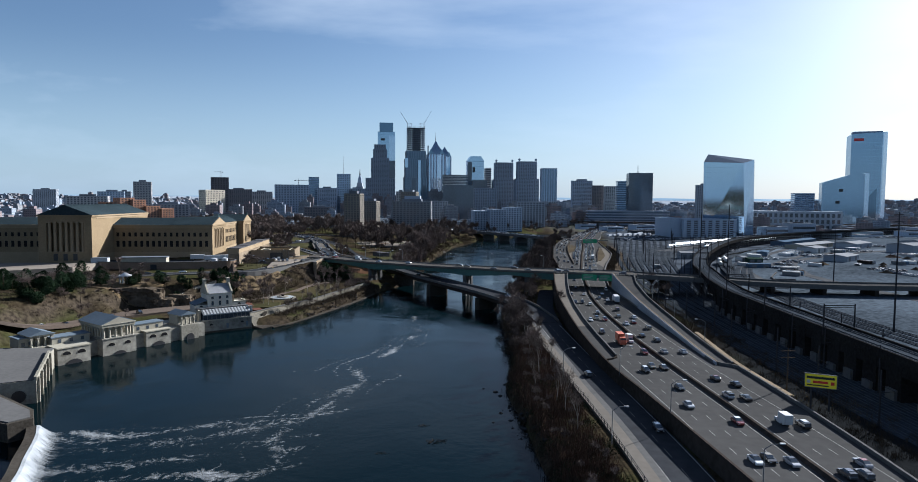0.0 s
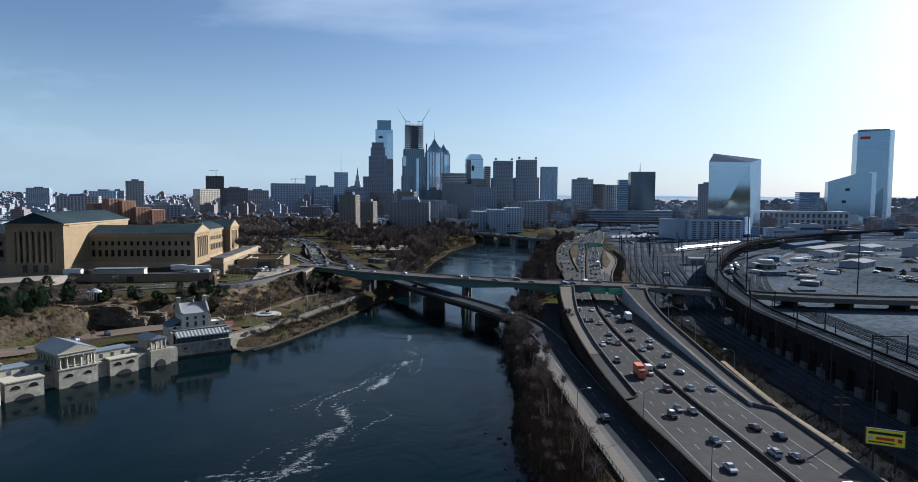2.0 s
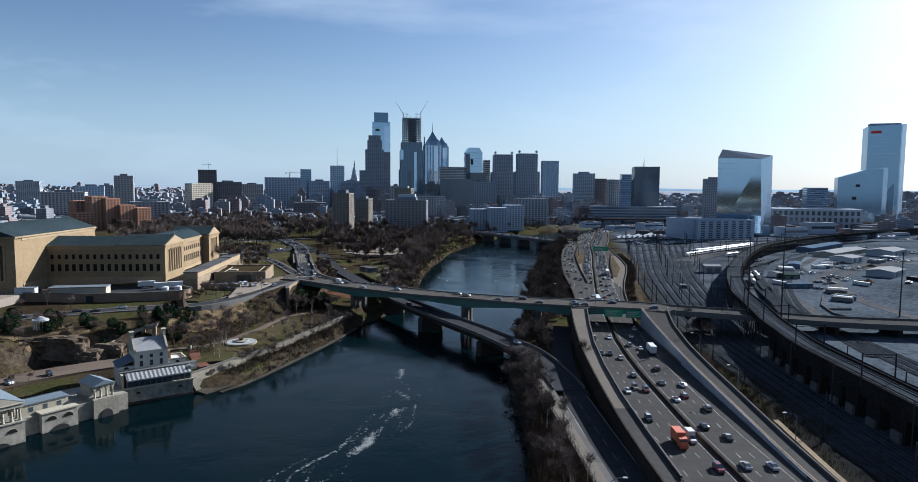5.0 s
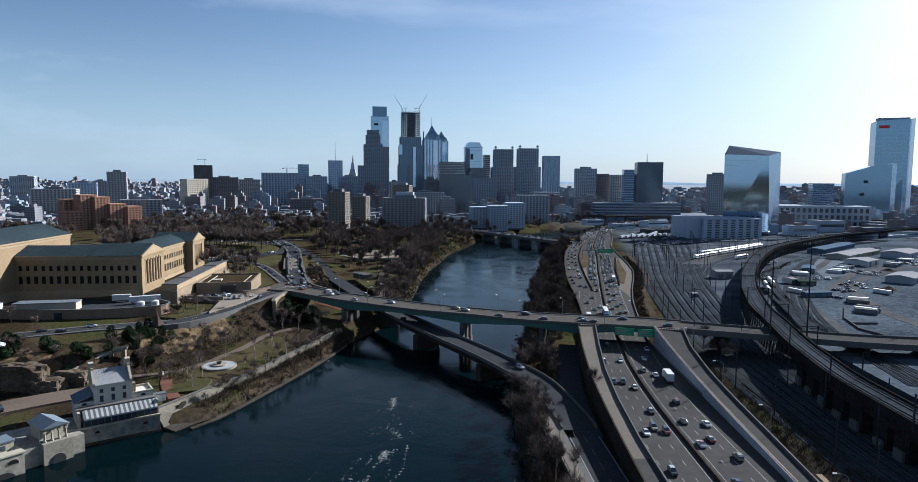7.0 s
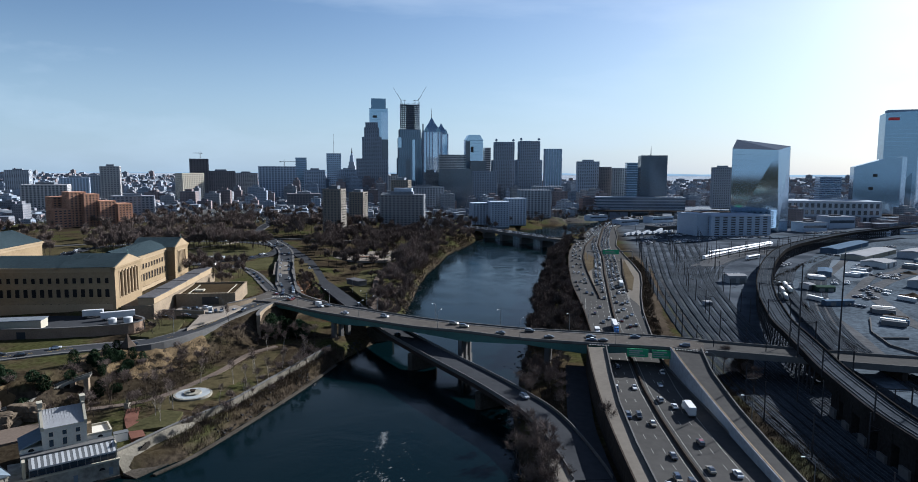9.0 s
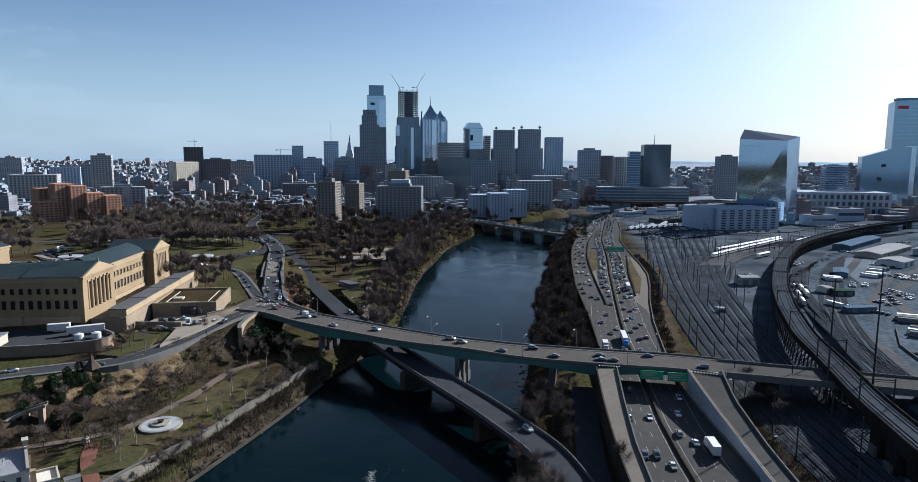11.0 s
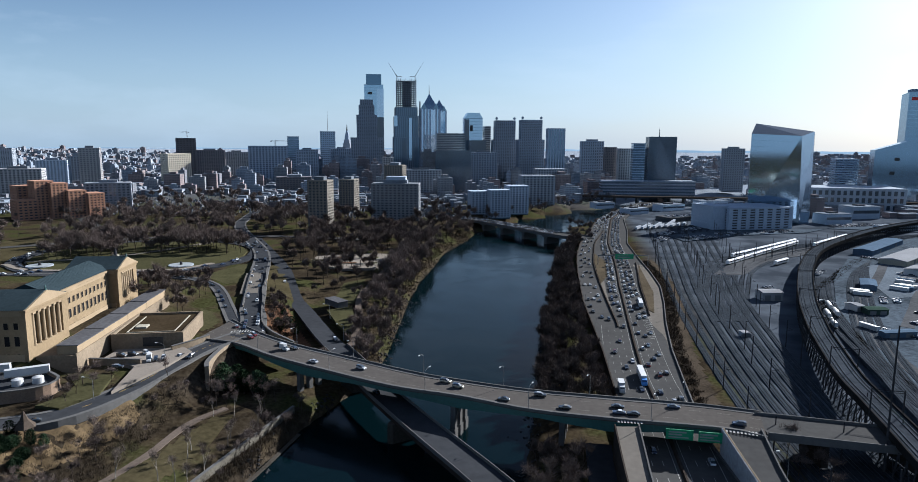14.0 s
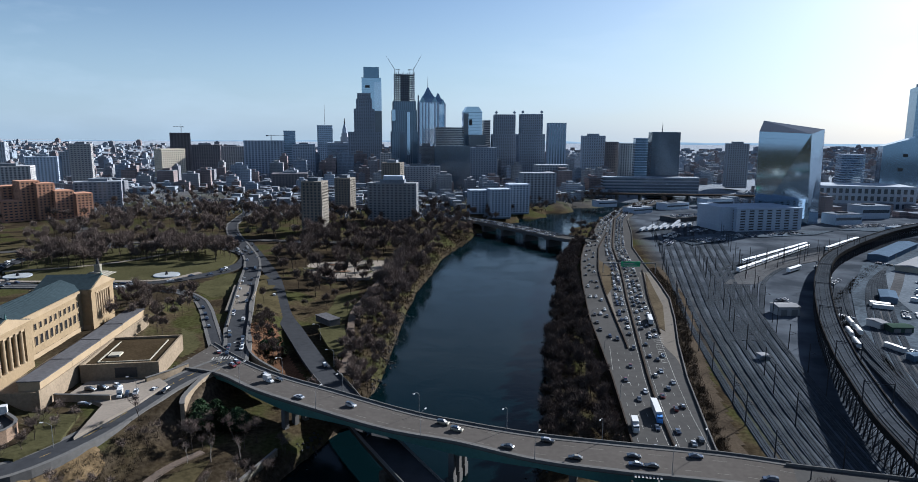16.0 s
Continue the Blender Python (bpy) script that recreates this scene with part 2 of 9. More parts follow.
def rod(bm, a, b, r0, r1=None, n=5):
    """A tapered bar between two points."""
    a, b = Vector(a), Vector(b)
    d = b - a
    m = Matrix.Translation(a) @ d.to_track_quat("Z", "Y").to_matrix().to_4x4()
    return cyl(bm, 0, 0, 0, d.length, r0, r1, n, m)


def prism(bm, ring, z0, z1, m=None):
    """An upright prism on a ring of (x, y), counter-clockwise; z1 may be one height a corner."""
    tops = z1 if isinstance(z1, (list, tuple)) else [z1] * len(ring)
    lo = [bm.verts.new(m @ Vector((*p, z0)) if m else (*p, z0)) for p in ring]
    hi = [bm.verts.new(m @ Vector((*p, z)) if m else (*p, z)) for p, z in zip(ring, tops)]
    k = len(ring)
    for i in range(k):
        bm.faces.new((lo[i], lo[(i + 1) % k], hi[(i + 1) % k], hi[i]))
    bm.faces.new(hi)
    bm.faces.new(lo[::-1])
    return bm


def gable(bm, x0, x1, y0, y1, z0, z1, along="y", over=0.0, m=None, hip=0.0):
    """A solid gable roof; its ridge runs along the axis given; hip: how far the ridge stops short of both ends."""
    if along == "y":
        xm = (x0 + x1) / 2
        pts = [(x0 - over, y0 - over, z0), (x1 + over, y0 - over, z0), (x1 + over, y1 + over, z0), (x0 - over, y1 + over, z0), (xm, y0 - over + hip, z1), (xm, y1 + over - hip, z1)]
        faces = ((0, 1, 4), (1, 2, 5, 4), (2, 3, 5), (3, 0, 4, 5), (3, 2, 1, 0))
    else:
        ym = (y0 + y1) / 2
        pts = [(x0 - over, y0 - over, z0), (x1 + over, y0 - over, z0), (x1 + over, y1 + over, z0), (x0 - over, y1 + over, z0), (x0 - over + hip, ym, z1), (x1 + over - hip, ym, z1)]
        faces = ((0, 1, 5, 4), (1, 2, 5), (2, 3, 4, 5), (3, 0, 4), (3, 2, 1, 0))
    v = [bm.verts.new(m @ Vector(p) if m else p) for p in pts]
    for f in faces:
        bm.faces.new([v[i] for i in f])
    return bm


def curve(pts, step=6.0):
    """Points along a smooth line through pts (Catmull-Rom), about step metres apart."""
    P = [Vector(p) for p in pts]
    P = [2 * P[0] - P[1]] + P + [2 * P[-1] - P[-2]]
    out = []
    for i in range(1, len(P) - 2):
        n = max(1, round((P[i + 1] - P[i]).length / step))
        for k in range(n):
            t = k / n
            out.append(0.5 * (2 * P[i] + (P[i + 1] - P[i - 1]) * t + (2 * P[i - 1] - 5 * P[i] + 4 * P[i + 1] - P[i + 2]) * t * t + (3 * P[i] - P[i - 1] - 3 * P[i + 1] + P[i + 2]) * t ** 3))
    out.append(P[-2])
    return out


def sides(line):
    """The sideways unit vector (to the right of the way) at each point of a line."""
    out = []
    for i in range(len(line)):
        d = line[min(i + 1, len(line) - 1)] - line[max(i - 1, 0)]
        out.append(Vector((d.y, -d.x, 0)).normalized())
    return out


def sweep(bm, line, profile, closed=True):
    """Sweeps a profile of (right, up) along a line."""
    s = sides(line)
    rings = [[bm.verts.new(p + r * a + Vector((0, 0, b))) for a, b in profile] for p, r in zip(line, s)]
    k = len(profile)
    for i in range(len(rings) - 1):
        for j in range(k if closed else k - 1):
            bm.faces.new((rings[i][j], rings[i + 1][j], rings[i + 1][(j + 1) % k], rings[i][(j + 1) % k]))
    if closed and k > 2:
        bm.faces.new(rings[0])
        bm.faces.new(rings[-1][::-1])
    return bm


def rect(a0, a1, b0, b1):
    return [(a0, b1), (a1, b1), (a1, b0), (a0, b0)]


def between(bm, left, right, drop=0.0):
    """A road surface between two lines of as many points, with a depth below it."""
    n = len(left)
    tl = [bm.verts.new(p) for p in left]
    tr = [bm.verts.new(p) for p in right]
    for i in range(n - 1):
        bm.faces.new((tl[i], tr[i], tr[i + 1], tl[i + 1]))
    if drop:
        dz = Vector((0, 0, drop))
        bl = [bm.verts.new(p - dz) for p in left]
        br = [bm.verts.new(p - dz) for p in right]
        for i in range(n - 1):
            bm.faces.new((bl[i], bl[i + 1], br[i + 1], br[i]))
            bm.faces.new((tl[i], tl[i + 1], bl[i + 1], bl[i]))
            bm.faces.new((tr[i + 1], tr[i], br[i], br[i + 1]))
        bm.faces.new((tl[0], bl[0], br[0], tr[0]))
        bm.faces.new((tl[-1], tr[-1], br[-1], bl[-1]))
    return bm


def smooth(a, b, x):
    t = min(1.0, max(0.0, (x - a) / (b - a)))
    return t * t * (3 - 2 * t)


# ---------- the lie of the land ----------
BANK_Y = [-900, 60, 130, 160, 172, 226, 247, 266, 282, 299, 308, 317, 352, 386, 421, 470, 518, 609, 703, 768, 852, 943, 1010, 1080, 1136, 1177, 1222, 1289, 1355, 1500, 2200]
BANK_L = [-330, -150, -146, -148, -150, -166, -156, -142, -131, -116, -96, -87, -76, -66, -58, -40, -32, -31, -26, -17, -8, 18, 30, 58, 90, 116, 152, 198, 246, 400, 1090]
RIGHT_Y = [-900, 100, 133, 172, 204, 240, 333, 380, 420, 511, 575, 669, 725, 824, 871, 960, 1039, 1067, 1140, 1226, 1330, 2000]
RIGHT_X = [60, 22, 19, 16, 14, 19, 20, 25, 32, 48, 58, 76, 86, 107, 124, 136, 152, 176, 212, 262, 400, 1050]
HILL_Y = [100, 284, 328, 343, 395, 425, 450, 490, 512, 545, 600, 700, 850, 1100]
HILL_X = [-205, -195, -182, -160, -142, -124, -108, -102, -100, -108, -122, -138, -170, -230]
HILL_W = [22, 20, 18, 22, 28, 26, 7, 7, 12, 24, 34, 60, 80, 100]


def bank_left(y):
    return float(np.interp(y, BANK_Y, BANK_L))


def bank_right(y):
    return float(np.interp(y, RIGHT_Y, RIGHT_X))


HW_Y = [-400, 60, 110, 150, 190, 210, 240, 270, 300, 330, 360, 392, 430, 460, 500, 550, 600, 650, 700, 750, 800, 862, 920, 1000, 1087, 1200, 1400]
HW_X = [74, 74, 73, 72, 70.4, 69.7, 69.2, 69.8, 70.6, 72.4, 75.2, 80, 85.7, 89.5, 96.4, 106, 115.8, 125.3, 135.9, 146, 155, 166, 180, 200, 222, 266, 381]


def median_x(y):
    return float(np.interp(y, HW_Y, HW_X))


def land(x, y):
    """The height of the ground at (x, y); the river's bed lies below 0."""
    far = math.hypot(x, y)
    rise = 62 * smooth(2300, 4700, far)
    xl, xr = bank_left(y), bank_right(y)
    bumps = 0.5 * noise.noise(Vector((x / 11, y / 11, 0)))
    if x <= xl:
        d = xl - x
        base = 4.0 * smooth(0, 5, d) + 2.5 * smooth(8, 26, d)
        base += 4.5 * smooth(470, 640, y) * smooth(4, 30, d)
        e, w = float(np.interp(y, HILL_Y, HILL_X)), float(np.interp(y, HILL_Y, HILL_W))
        top = 17.5 - 2.5 * smooth(520, 720, y) + 2.0 * (1 - smooth(280, 330, y))
        z = base + (top - base) * smooth(e + w, e, x)
        crown = smooth(424, 440, y) * (1 - smooth(560, 640, y))
        z += 7.2 * crown * smooth(-160, -176, x)
        z += 0.8 * smooth(310, 385, y) * (1 - smooth(424, 440, y)) * smooth(e - 8, e - 34, x)
        rocky = smooth(e + w + 6, e + w / 2, x) * smooth(e - 8, e + w / 2, x) * (1 - smooth(330, 470, y))
        z += rocky * (4.5 * noise.noise(Vector((x / 10, y / 10, 3.3))) + 2.2 * noise.noise(Vector((x / 4, y / 4, 7.1))))
        return z + bumps * smooth(3, 20, d) - 3 * (1 - smooth(0, 1.5, d)) + rise
    if x >= xr:
        d = x - xr
        z = 4.0 * smooth(0, 6, d) + 1.2 * smooth(6, 16, d)
        hw = median_x(y)
        z += (0.8 + 2.4 * smooth(430, 620, y)) * smooth(hw + 6, hw + 30, x)
        return z + bumps * 0.6 * smooth(2, 12, d) - 3 * (1 - smooth(0, 1.5, d)) + rise
    return -3.0


def lines(lo, a, b, hi, fine, grow=1.16):
    out = list(np.arange(a, b + fine / 2, fine))
    s = fine
    while out[-1] < hi:
        s *= grow
        out.append(min(hi, out[-1] + s))
    s = fine
    while out[0] > lo:
        s *= grow
        out.insert(0, max(lo, out[0] - s))
    return out


def build_ground():
    xs, ys = lines(-4700, -260, 240, 4700, 3.5), lines(-1500, 110, 760, 4700, 4.0)
    verts = [(x, y, land(x, y)) for y in ys for x in xs]
    n = len(xs)
    faces = [(j * n + i, j * n + i + 1, j * n + n + i + 1, j * n + n + i) for j in range(len(ys) - 1) for i in range(n - 1)]
    me = bpy.data.meshes.new("ground")
    me.from_pydata(verts, [], faces)
    me.shade_smooth()
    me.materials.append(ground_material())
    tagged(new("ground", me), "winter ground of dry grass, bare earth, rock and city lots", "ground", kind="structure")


def ground_material():
    m = bpy.data.materials.new("earth_and_grass")
    m.use_nodes = True
    n, l = m.node_tree.nodes, m.node_tree.links
    p = n["Principled BSDF"]
    p.inputs["Roughness"].default_value = 0.95
    p.inputs["Specular IOR Level"].default_value = 0.0
    geo = n.new("ShaderNodeNewGeometry")
    big, small = n.new("ShaderNodeTexNoise"), n.new("ShaderNodeTexNoise")
    for t, sc, de in ((big, 0.035, 5), (small, 0.6, 6)):
        t.inputs["Scale"].default_value, t.inputs["Detail"].default_value = sc, de
        l.new(geo.outputs["Position"], t.inputs["Vector"])
    r1, r2 = n.new("ShaderNodeValToRGB"), n.new("ShaderNodeValToRGB")
    e = r1.color_ramp.elements
    e[0].position, e[0].color = 0.42, (0.024, 0.02, 0.015, 1)
    e[1].position, e[1].color = 0.60, (0.034, 0.037, 0.017, 1)
    mid = e.new(0.5)
    mid.color = (0.041, 0.034, 0.023, 1)
    l.new(big.outputs["Fac"], r1.inputs["Fac"])
    e = r2.color_ramp.elements
    e[0].position, e[0].color = 0.3, (0.55, 0.5, 0.45, 1)
    e[1].position, e[1].color = 0.7, (1.25, 1.2, 1.1, 1)
    l.new(small.outputs["Fac"], r2.inputs["Fac"])
    mul = n.new("ShaderNodeMix")
    mul.data_type, mul.blend_type = "RGBA", "MULTIPLY"
    mul.inputs["Factor"].default_value = 1
    l.new(r1.outputs[0], mul.inputs["A"])
    l.new(r2.outputs[0], mul.inputs["B"])
    # bare rock where the ground is steep
    sep = n.new("ShaderNodeSeparateXYZ")
    l.new(geo.outputs["Normal"], sep.inputs[0])
    steep = n.new("ShaderNodeMapRange")
    steep.inputs["From Min"].default_value, steep.inputs["From Max"].default_value = 0.86, 0.70
    l.new(sep.outputs["Z"], steep.inputs["Value"])
    rock = n.new("ShaderNodeMix")
    rock.data_type = "RGBA"
    rr = n.new("ShaderNodeValToRGB")
    e = rr.color_ramp.elements
    e[0].position, e[0].color = 0.35, (0.02, 0.016, 0.013, 1)
    e[1].position, e[1].color = 0.62, (0.05, 0.04, 0.029, 1)
    l.new(small.outputs["Fac"], rr.inputs["Fac"])
    l.new(steep.outputs[0], rock.inputs["Factor"])
    l.new(mul.outputs["Result"], rock.inputs["A"])
    l.new(rr.outputs[0], rock.inputs["B"])
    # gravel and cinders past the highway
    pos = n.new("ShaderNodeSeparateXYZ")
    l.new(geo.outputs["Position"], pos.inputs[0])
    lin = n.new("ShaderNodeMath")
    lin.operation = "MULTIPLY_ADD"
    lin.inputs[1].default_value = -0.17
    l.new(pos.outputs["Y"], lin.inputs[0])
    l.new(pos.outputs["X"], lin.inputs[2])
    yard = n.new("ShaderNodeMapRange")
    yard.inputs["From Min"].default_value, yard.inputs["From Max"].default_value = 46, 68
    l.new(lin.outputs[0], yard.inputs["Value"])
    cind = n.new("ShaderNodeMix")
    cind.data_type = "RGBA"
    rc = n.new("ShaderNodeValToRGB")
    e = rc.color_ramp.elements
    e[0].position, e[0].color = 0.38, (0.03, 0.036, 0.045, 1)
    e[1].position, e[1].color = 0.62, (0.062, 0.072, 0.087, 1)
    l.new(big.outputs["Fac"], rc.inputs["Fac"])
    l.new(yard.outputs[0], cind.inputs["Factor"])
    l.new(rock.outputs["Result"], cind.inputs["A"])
    # the viaduct's shadow over the near stretch, darkened into the ground colour
    viaduct_shade, near = n.new("ShaderNodeMix"), n.new("ShaderNodeMapRange")
    viaduct_shade.data_type = "RGBA"
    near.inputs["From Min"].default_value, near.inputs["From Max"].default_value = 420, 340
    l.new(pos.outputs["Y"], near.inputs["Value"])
    l.new(near.outputs[0], viaduct_shade.inputs["Factor"])
    l.new(rc.outputs[0], viaduct_shade.inputs["A"])
    viaduct_shade.inputs["B"].default_value = (0.012, 0.013, 0.014, 1)
    l.new(viaduct_shade.outputs["Result"], cind.inputs["B"])
    # grey roofs and paving of the city farther on, with haze paled into the colour
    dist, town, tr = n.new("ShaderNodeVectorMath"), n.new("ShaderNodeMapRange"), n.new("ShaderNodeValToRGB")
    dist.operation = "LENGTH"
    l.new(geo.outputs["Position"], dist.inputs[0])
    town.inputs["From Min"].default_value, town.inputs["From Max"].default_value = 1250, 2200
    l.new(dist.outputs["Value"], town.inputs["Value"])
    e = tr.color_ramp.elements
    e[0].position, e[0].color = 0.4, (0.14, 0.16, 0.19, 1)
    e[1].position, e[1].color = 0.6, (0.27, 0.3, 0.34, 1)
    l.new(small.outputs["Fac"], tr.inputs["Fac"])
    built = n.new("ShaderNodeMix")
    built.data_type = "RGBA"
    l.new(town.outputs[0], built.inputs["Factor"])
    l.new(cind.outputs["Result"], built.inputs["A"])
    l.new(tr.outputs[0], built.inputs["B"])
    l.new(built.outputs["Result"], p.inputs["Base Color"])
    bp = n.new("ShaderNodeBump")
    bp.inputs["Strength"].default_value, bp.inputs["Distance"].default_value = 0.6, 0.4
    l.new(small.outputs["Fac"], bp.inputs["Height"])
    l.new(bp.outputs["Normal"], p.inputs["Normal"])
    return m


def build_water():
    m = bpy.data.materials.new("river_water")
    m.use_nodes = True
    n, l = m.node_tree.nodes, m.node_tree.links
    p = n["Principled BSDF"]
    p.inputs["Base Color"].default_value = (0.0008, 0.0042, 0.0056, 1)
    p.inputs["Roughness"].default_value, p.inputs["IOR"].default_value = 0.06, 1.125
    geo = n.new("ShaderNodeNewGeometry")
    w = n.new("ShaderNodeTexNoise")
    w.inputs["Scale"].default_value, w.inputs["Detail"].default_value = 0.45, 4
    l.new(geo.outputs["Position"], w.inputs["Vector"])
    bp = n.new("ShaderNodeBump")
    bp.inputs["Strength"].default_value, bp.inputs["Distance"].default_value = 0.13, 0.25
    l.new(w.outputs["Fac"], bp.inputs["Height"])
    # broad slow eddies under the fine ripples
    ed, eb = n.new("ShaderNodeTexNoise"), n.new("ShaderNodeBump")
    ed.inputs["Scale"].default_value, ed.inputs["Detail"].default_value, ed.inputs["Distortion"].default_value = 0.035, 5, 1.2
    l.new(geo.outputs["Position"], ed.inputs["Vector"])
    eb.inputs["Strength"].default_value, eb.inputs["Distance"].default_value = 0.14, 1.2
    l.new(ed.outputs["Fac"], eb.inputs["Height"])
    l.new(eb.outputs["Normal"], bp.inputs["Normal"])
    l.new(bp.outputs["Normal"], p.inputs["Normal"])
    ro = n.new("ShaderNodeMapRange")
    ro.inputs["From Min"].default_value, ro.inputs["From Max"].default_value, ro.inputs["To Min"].default_value, ro.inputs["To Max"].default_value = 0.35, 0.65, 0.05, 0.2
    l.new(ed.outputs["Fac"], ro.inputs["Value"])
    l.new(ro.outputs[0], p.inputs["Roughness"])
    bm = bmesh.new()
    ys = list(range(-900, 1500, 20)) + [1500]
    between(bm, [Vector((bank_left(y) - 4, y, 0)) for y in ys], [Vector((bank_right(y) + 4, y, 0)) for y in ys])
    tagged(part("water", bm, m), "calm dark blue-green river water", "river", kind="structure")


build_ground()
build_water()


# ---------- highway ----------
def ys_to(a, b, step=8.0):
    n = max(2, int((b - a) / step))
    return [a + (b - a) * i / n for i in range(n + 1)]


EDGE_Y = [-400, 60, 110, 130, 150, 170, 190, 199, 203, 206, 209, 240, 270, 300, 330, 360, 392, 430, 460, 500, 550, 600, 650, 700, 750, 800, 860, 960, 1087, 1200, 1400]
EDGE_L = [58, 58.5, 56.8, 55.4, 54, 52.5, 50.4, 49.8, 49.6, 49.5, 54.4, 54.2, 54.5, 55.7, 58.1, 62.1, 66, 70.6, 74.4, 79.4, 84.3, 89.1, 96.3, 103.7, 112.2, 121.7, 135.8, 166, 202, 250, 360]
EDGE_R = [86, 87, 88.3, 89.7, 90.6, 91, 91.2, 91.2, 86.2, 85.6, 85.6, 87.3, 88.6, 90, 91.4, 92.2, 93.5, 100.3, 106.4, 114.8, 127.7, 142.5, 155.5, 163.5, 170, 177, 185.8, 212, 240, 284, 402]
HWZ = 9.2
INNER_L = [(97.5, 542), (99.2, 552), (105, 600), (111.6, 650), (118.7, 700), (126.9, 750), (137.6, 800), (151.3, 860), (169.7, 920), (184, 965)]
INNER_R = [(123.5, 568), (130.5, 600), (140.8, 650), (153, 700), (164.3, 748)]


def edge_left(y):
    return float(np.interp(y, EDGE_Y, EDGE_L))


def edge_right(y):
    return float(np.interp(y, EDGE_Y, EDGE_R))


def parapet(name, pts, h=0.9, w=0.35, material="concrete", parent=None, step=6.0, low=0.0):
    bm = bmesh.new()
    line = curve(pts, step)
    sweep(bm, line, [(-w / 2, h), (w / 2, h), (w / 2 + 0.1, low), (-w / 2 - 0.1, low)])
    return part(name, bm, material, parent)


def build_highway():
    road = thing("highway", "wide multi-lane highway of worn grey asphalt with concrete parapets", "highway", kind="structure")
    ys = ys_to(-300, 190) + ys_to(192, 212, 2) + ys_to(216, 1380)
    bm = between(bmesh.new(), [Vector((edge_left(y), y, HWZ)) for y in ys], [Vector((edge_right(y), y, HWZ)) for y in ys], 1.6)
    part("carriageway", bm, "asphalt_old", road)
    # left retaining wall down to the river drive, and the parapets
    ysw = [y for y in ys if y < 1100]
    # the wall's river side is shaded; that shade is put in as darker concrete
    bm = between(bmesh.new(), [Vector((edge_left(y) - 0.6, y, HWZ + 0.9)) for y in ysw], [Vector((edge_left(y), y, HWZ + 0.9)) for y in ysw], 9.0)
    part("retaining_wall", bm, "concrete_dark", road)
    bm = between(bmesh.new(), [Vector((edge_right(y), y, HWZ + 0.9)) for y in ysw], [Vector((edge_right(y) + 0.6, y, HWZ + 0.9)) for y in ysw], 6.0)
    part("parapet", bm, "concrete", road)
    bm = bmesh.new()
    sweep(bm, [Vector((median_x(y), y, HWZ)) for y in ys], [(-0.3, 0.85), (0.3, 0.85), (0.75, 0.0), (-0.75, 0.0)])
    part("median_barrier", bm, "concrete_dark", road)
    # lane marks
    for side, lanes in ((-1, 4), (1, 3)):
        bm = bmesh.new()
        for k in range(lanes + 1):
            off = side * (1.9 + 3.65 * k)
            solid = k in (0, lanes)
            y = 60.0
            while y < 900:
                x = median_x(y) + off
                if edge_left(y) + 0.8 < x < edge_right(y) - 0.8 and not (y > 540 and side < 0 and k > 1):
                    ln = 9.0 if solid else 3.4
                    x2 = median_x(y + ln) + off
                    v = [bm.verts.new((a, b, HWZ + 0.012)) for a, b in ((x - 0.07, y), (x + 0.07, y), (x2 + 0.07, y + ln), (x2 - 0.07, y + ln))]
                    bm.faces.new(v)
                y += 9.0 if solid else 11.0
        part("lane_marks", bm, "paint", road)
    # inner barriers that split the far carriageways, brown grass islands between them, and the pale exit lane
    for pts in (INNER_L, INNER_R):
        bm = bmesh.new()
        sweep(bm, curve([(x, y, HWZ) for x, y in pts], 6), [(-0.3, 0.95), (0.3, 0.95), (0.6, -0.4), (-0.6, -0.4)])
        part("inner_barrier", bm, "concrete_dark", road)
    part("grass_island", prism(bmesh.new(), [(137.4, 796), (138.4, 752), (125.3, 690), (113.7, 660), (119.4, 700), (128, 752)], HWZ - 0.3, HWZ + 0.2), "dry_grass", road, "brown grass island with a kerb")
    part("grass_island", prism(bmesh.new(), [(164.6, 740), (151.6, 668), (145.3, 632), (128.4, 574), (126.9, 580), (131.6, 601), (141.9, 651), (154, 701)], HWZ - 0.3, HWZ + 0.2), "dry_grass", road, "brown grass island with a kerb")
    part("concrete_gore", prism(bmesh.new(), [(113.2, 659), (118.8, 672), (111, 630), (103, 575), (98.6, 546), (100.2, 556), (106, 604)], HWZ - 0.3, HWZ + 0.012), "ramp_concrete", road, "pale concrete between the carriageways")
    yy = ys_to(505, 740, 6)
    bm = bmesh.new()
    rows = []
    for y in yy:
        r = edge_right(y) - 0.9
        w = 0.4 + 8.2 * smooth(515, 560, y) + 2.5 * smooth(560, 640, y) * (1 - smooth(660, 740, y))
        rows.append([bm.verts.new((r - w, y, HWZ + 0.012)), bm.verts.new((r, y, HWZ + 0.012))])
    for a, b in zip(rows, rows[1:]):
        bm.faces.new((a[0], a[1], b[1], b[0]))
    part("concrete_lane", bm, "ramp_concrete", road, "pale concrete exit lane")
    for i in range(13):
        k = i / 12
        x, y = 112.2 + 11.8 * k, 520 + 48 * k
        part("hatch_mark", boxes((-2.6 - 2.6 * k, 0.4, -0.16, 0.16, 0, 0.02), m=pose(x, y, HWZ + 0.004, 0, 0, -24)), "paint", road)
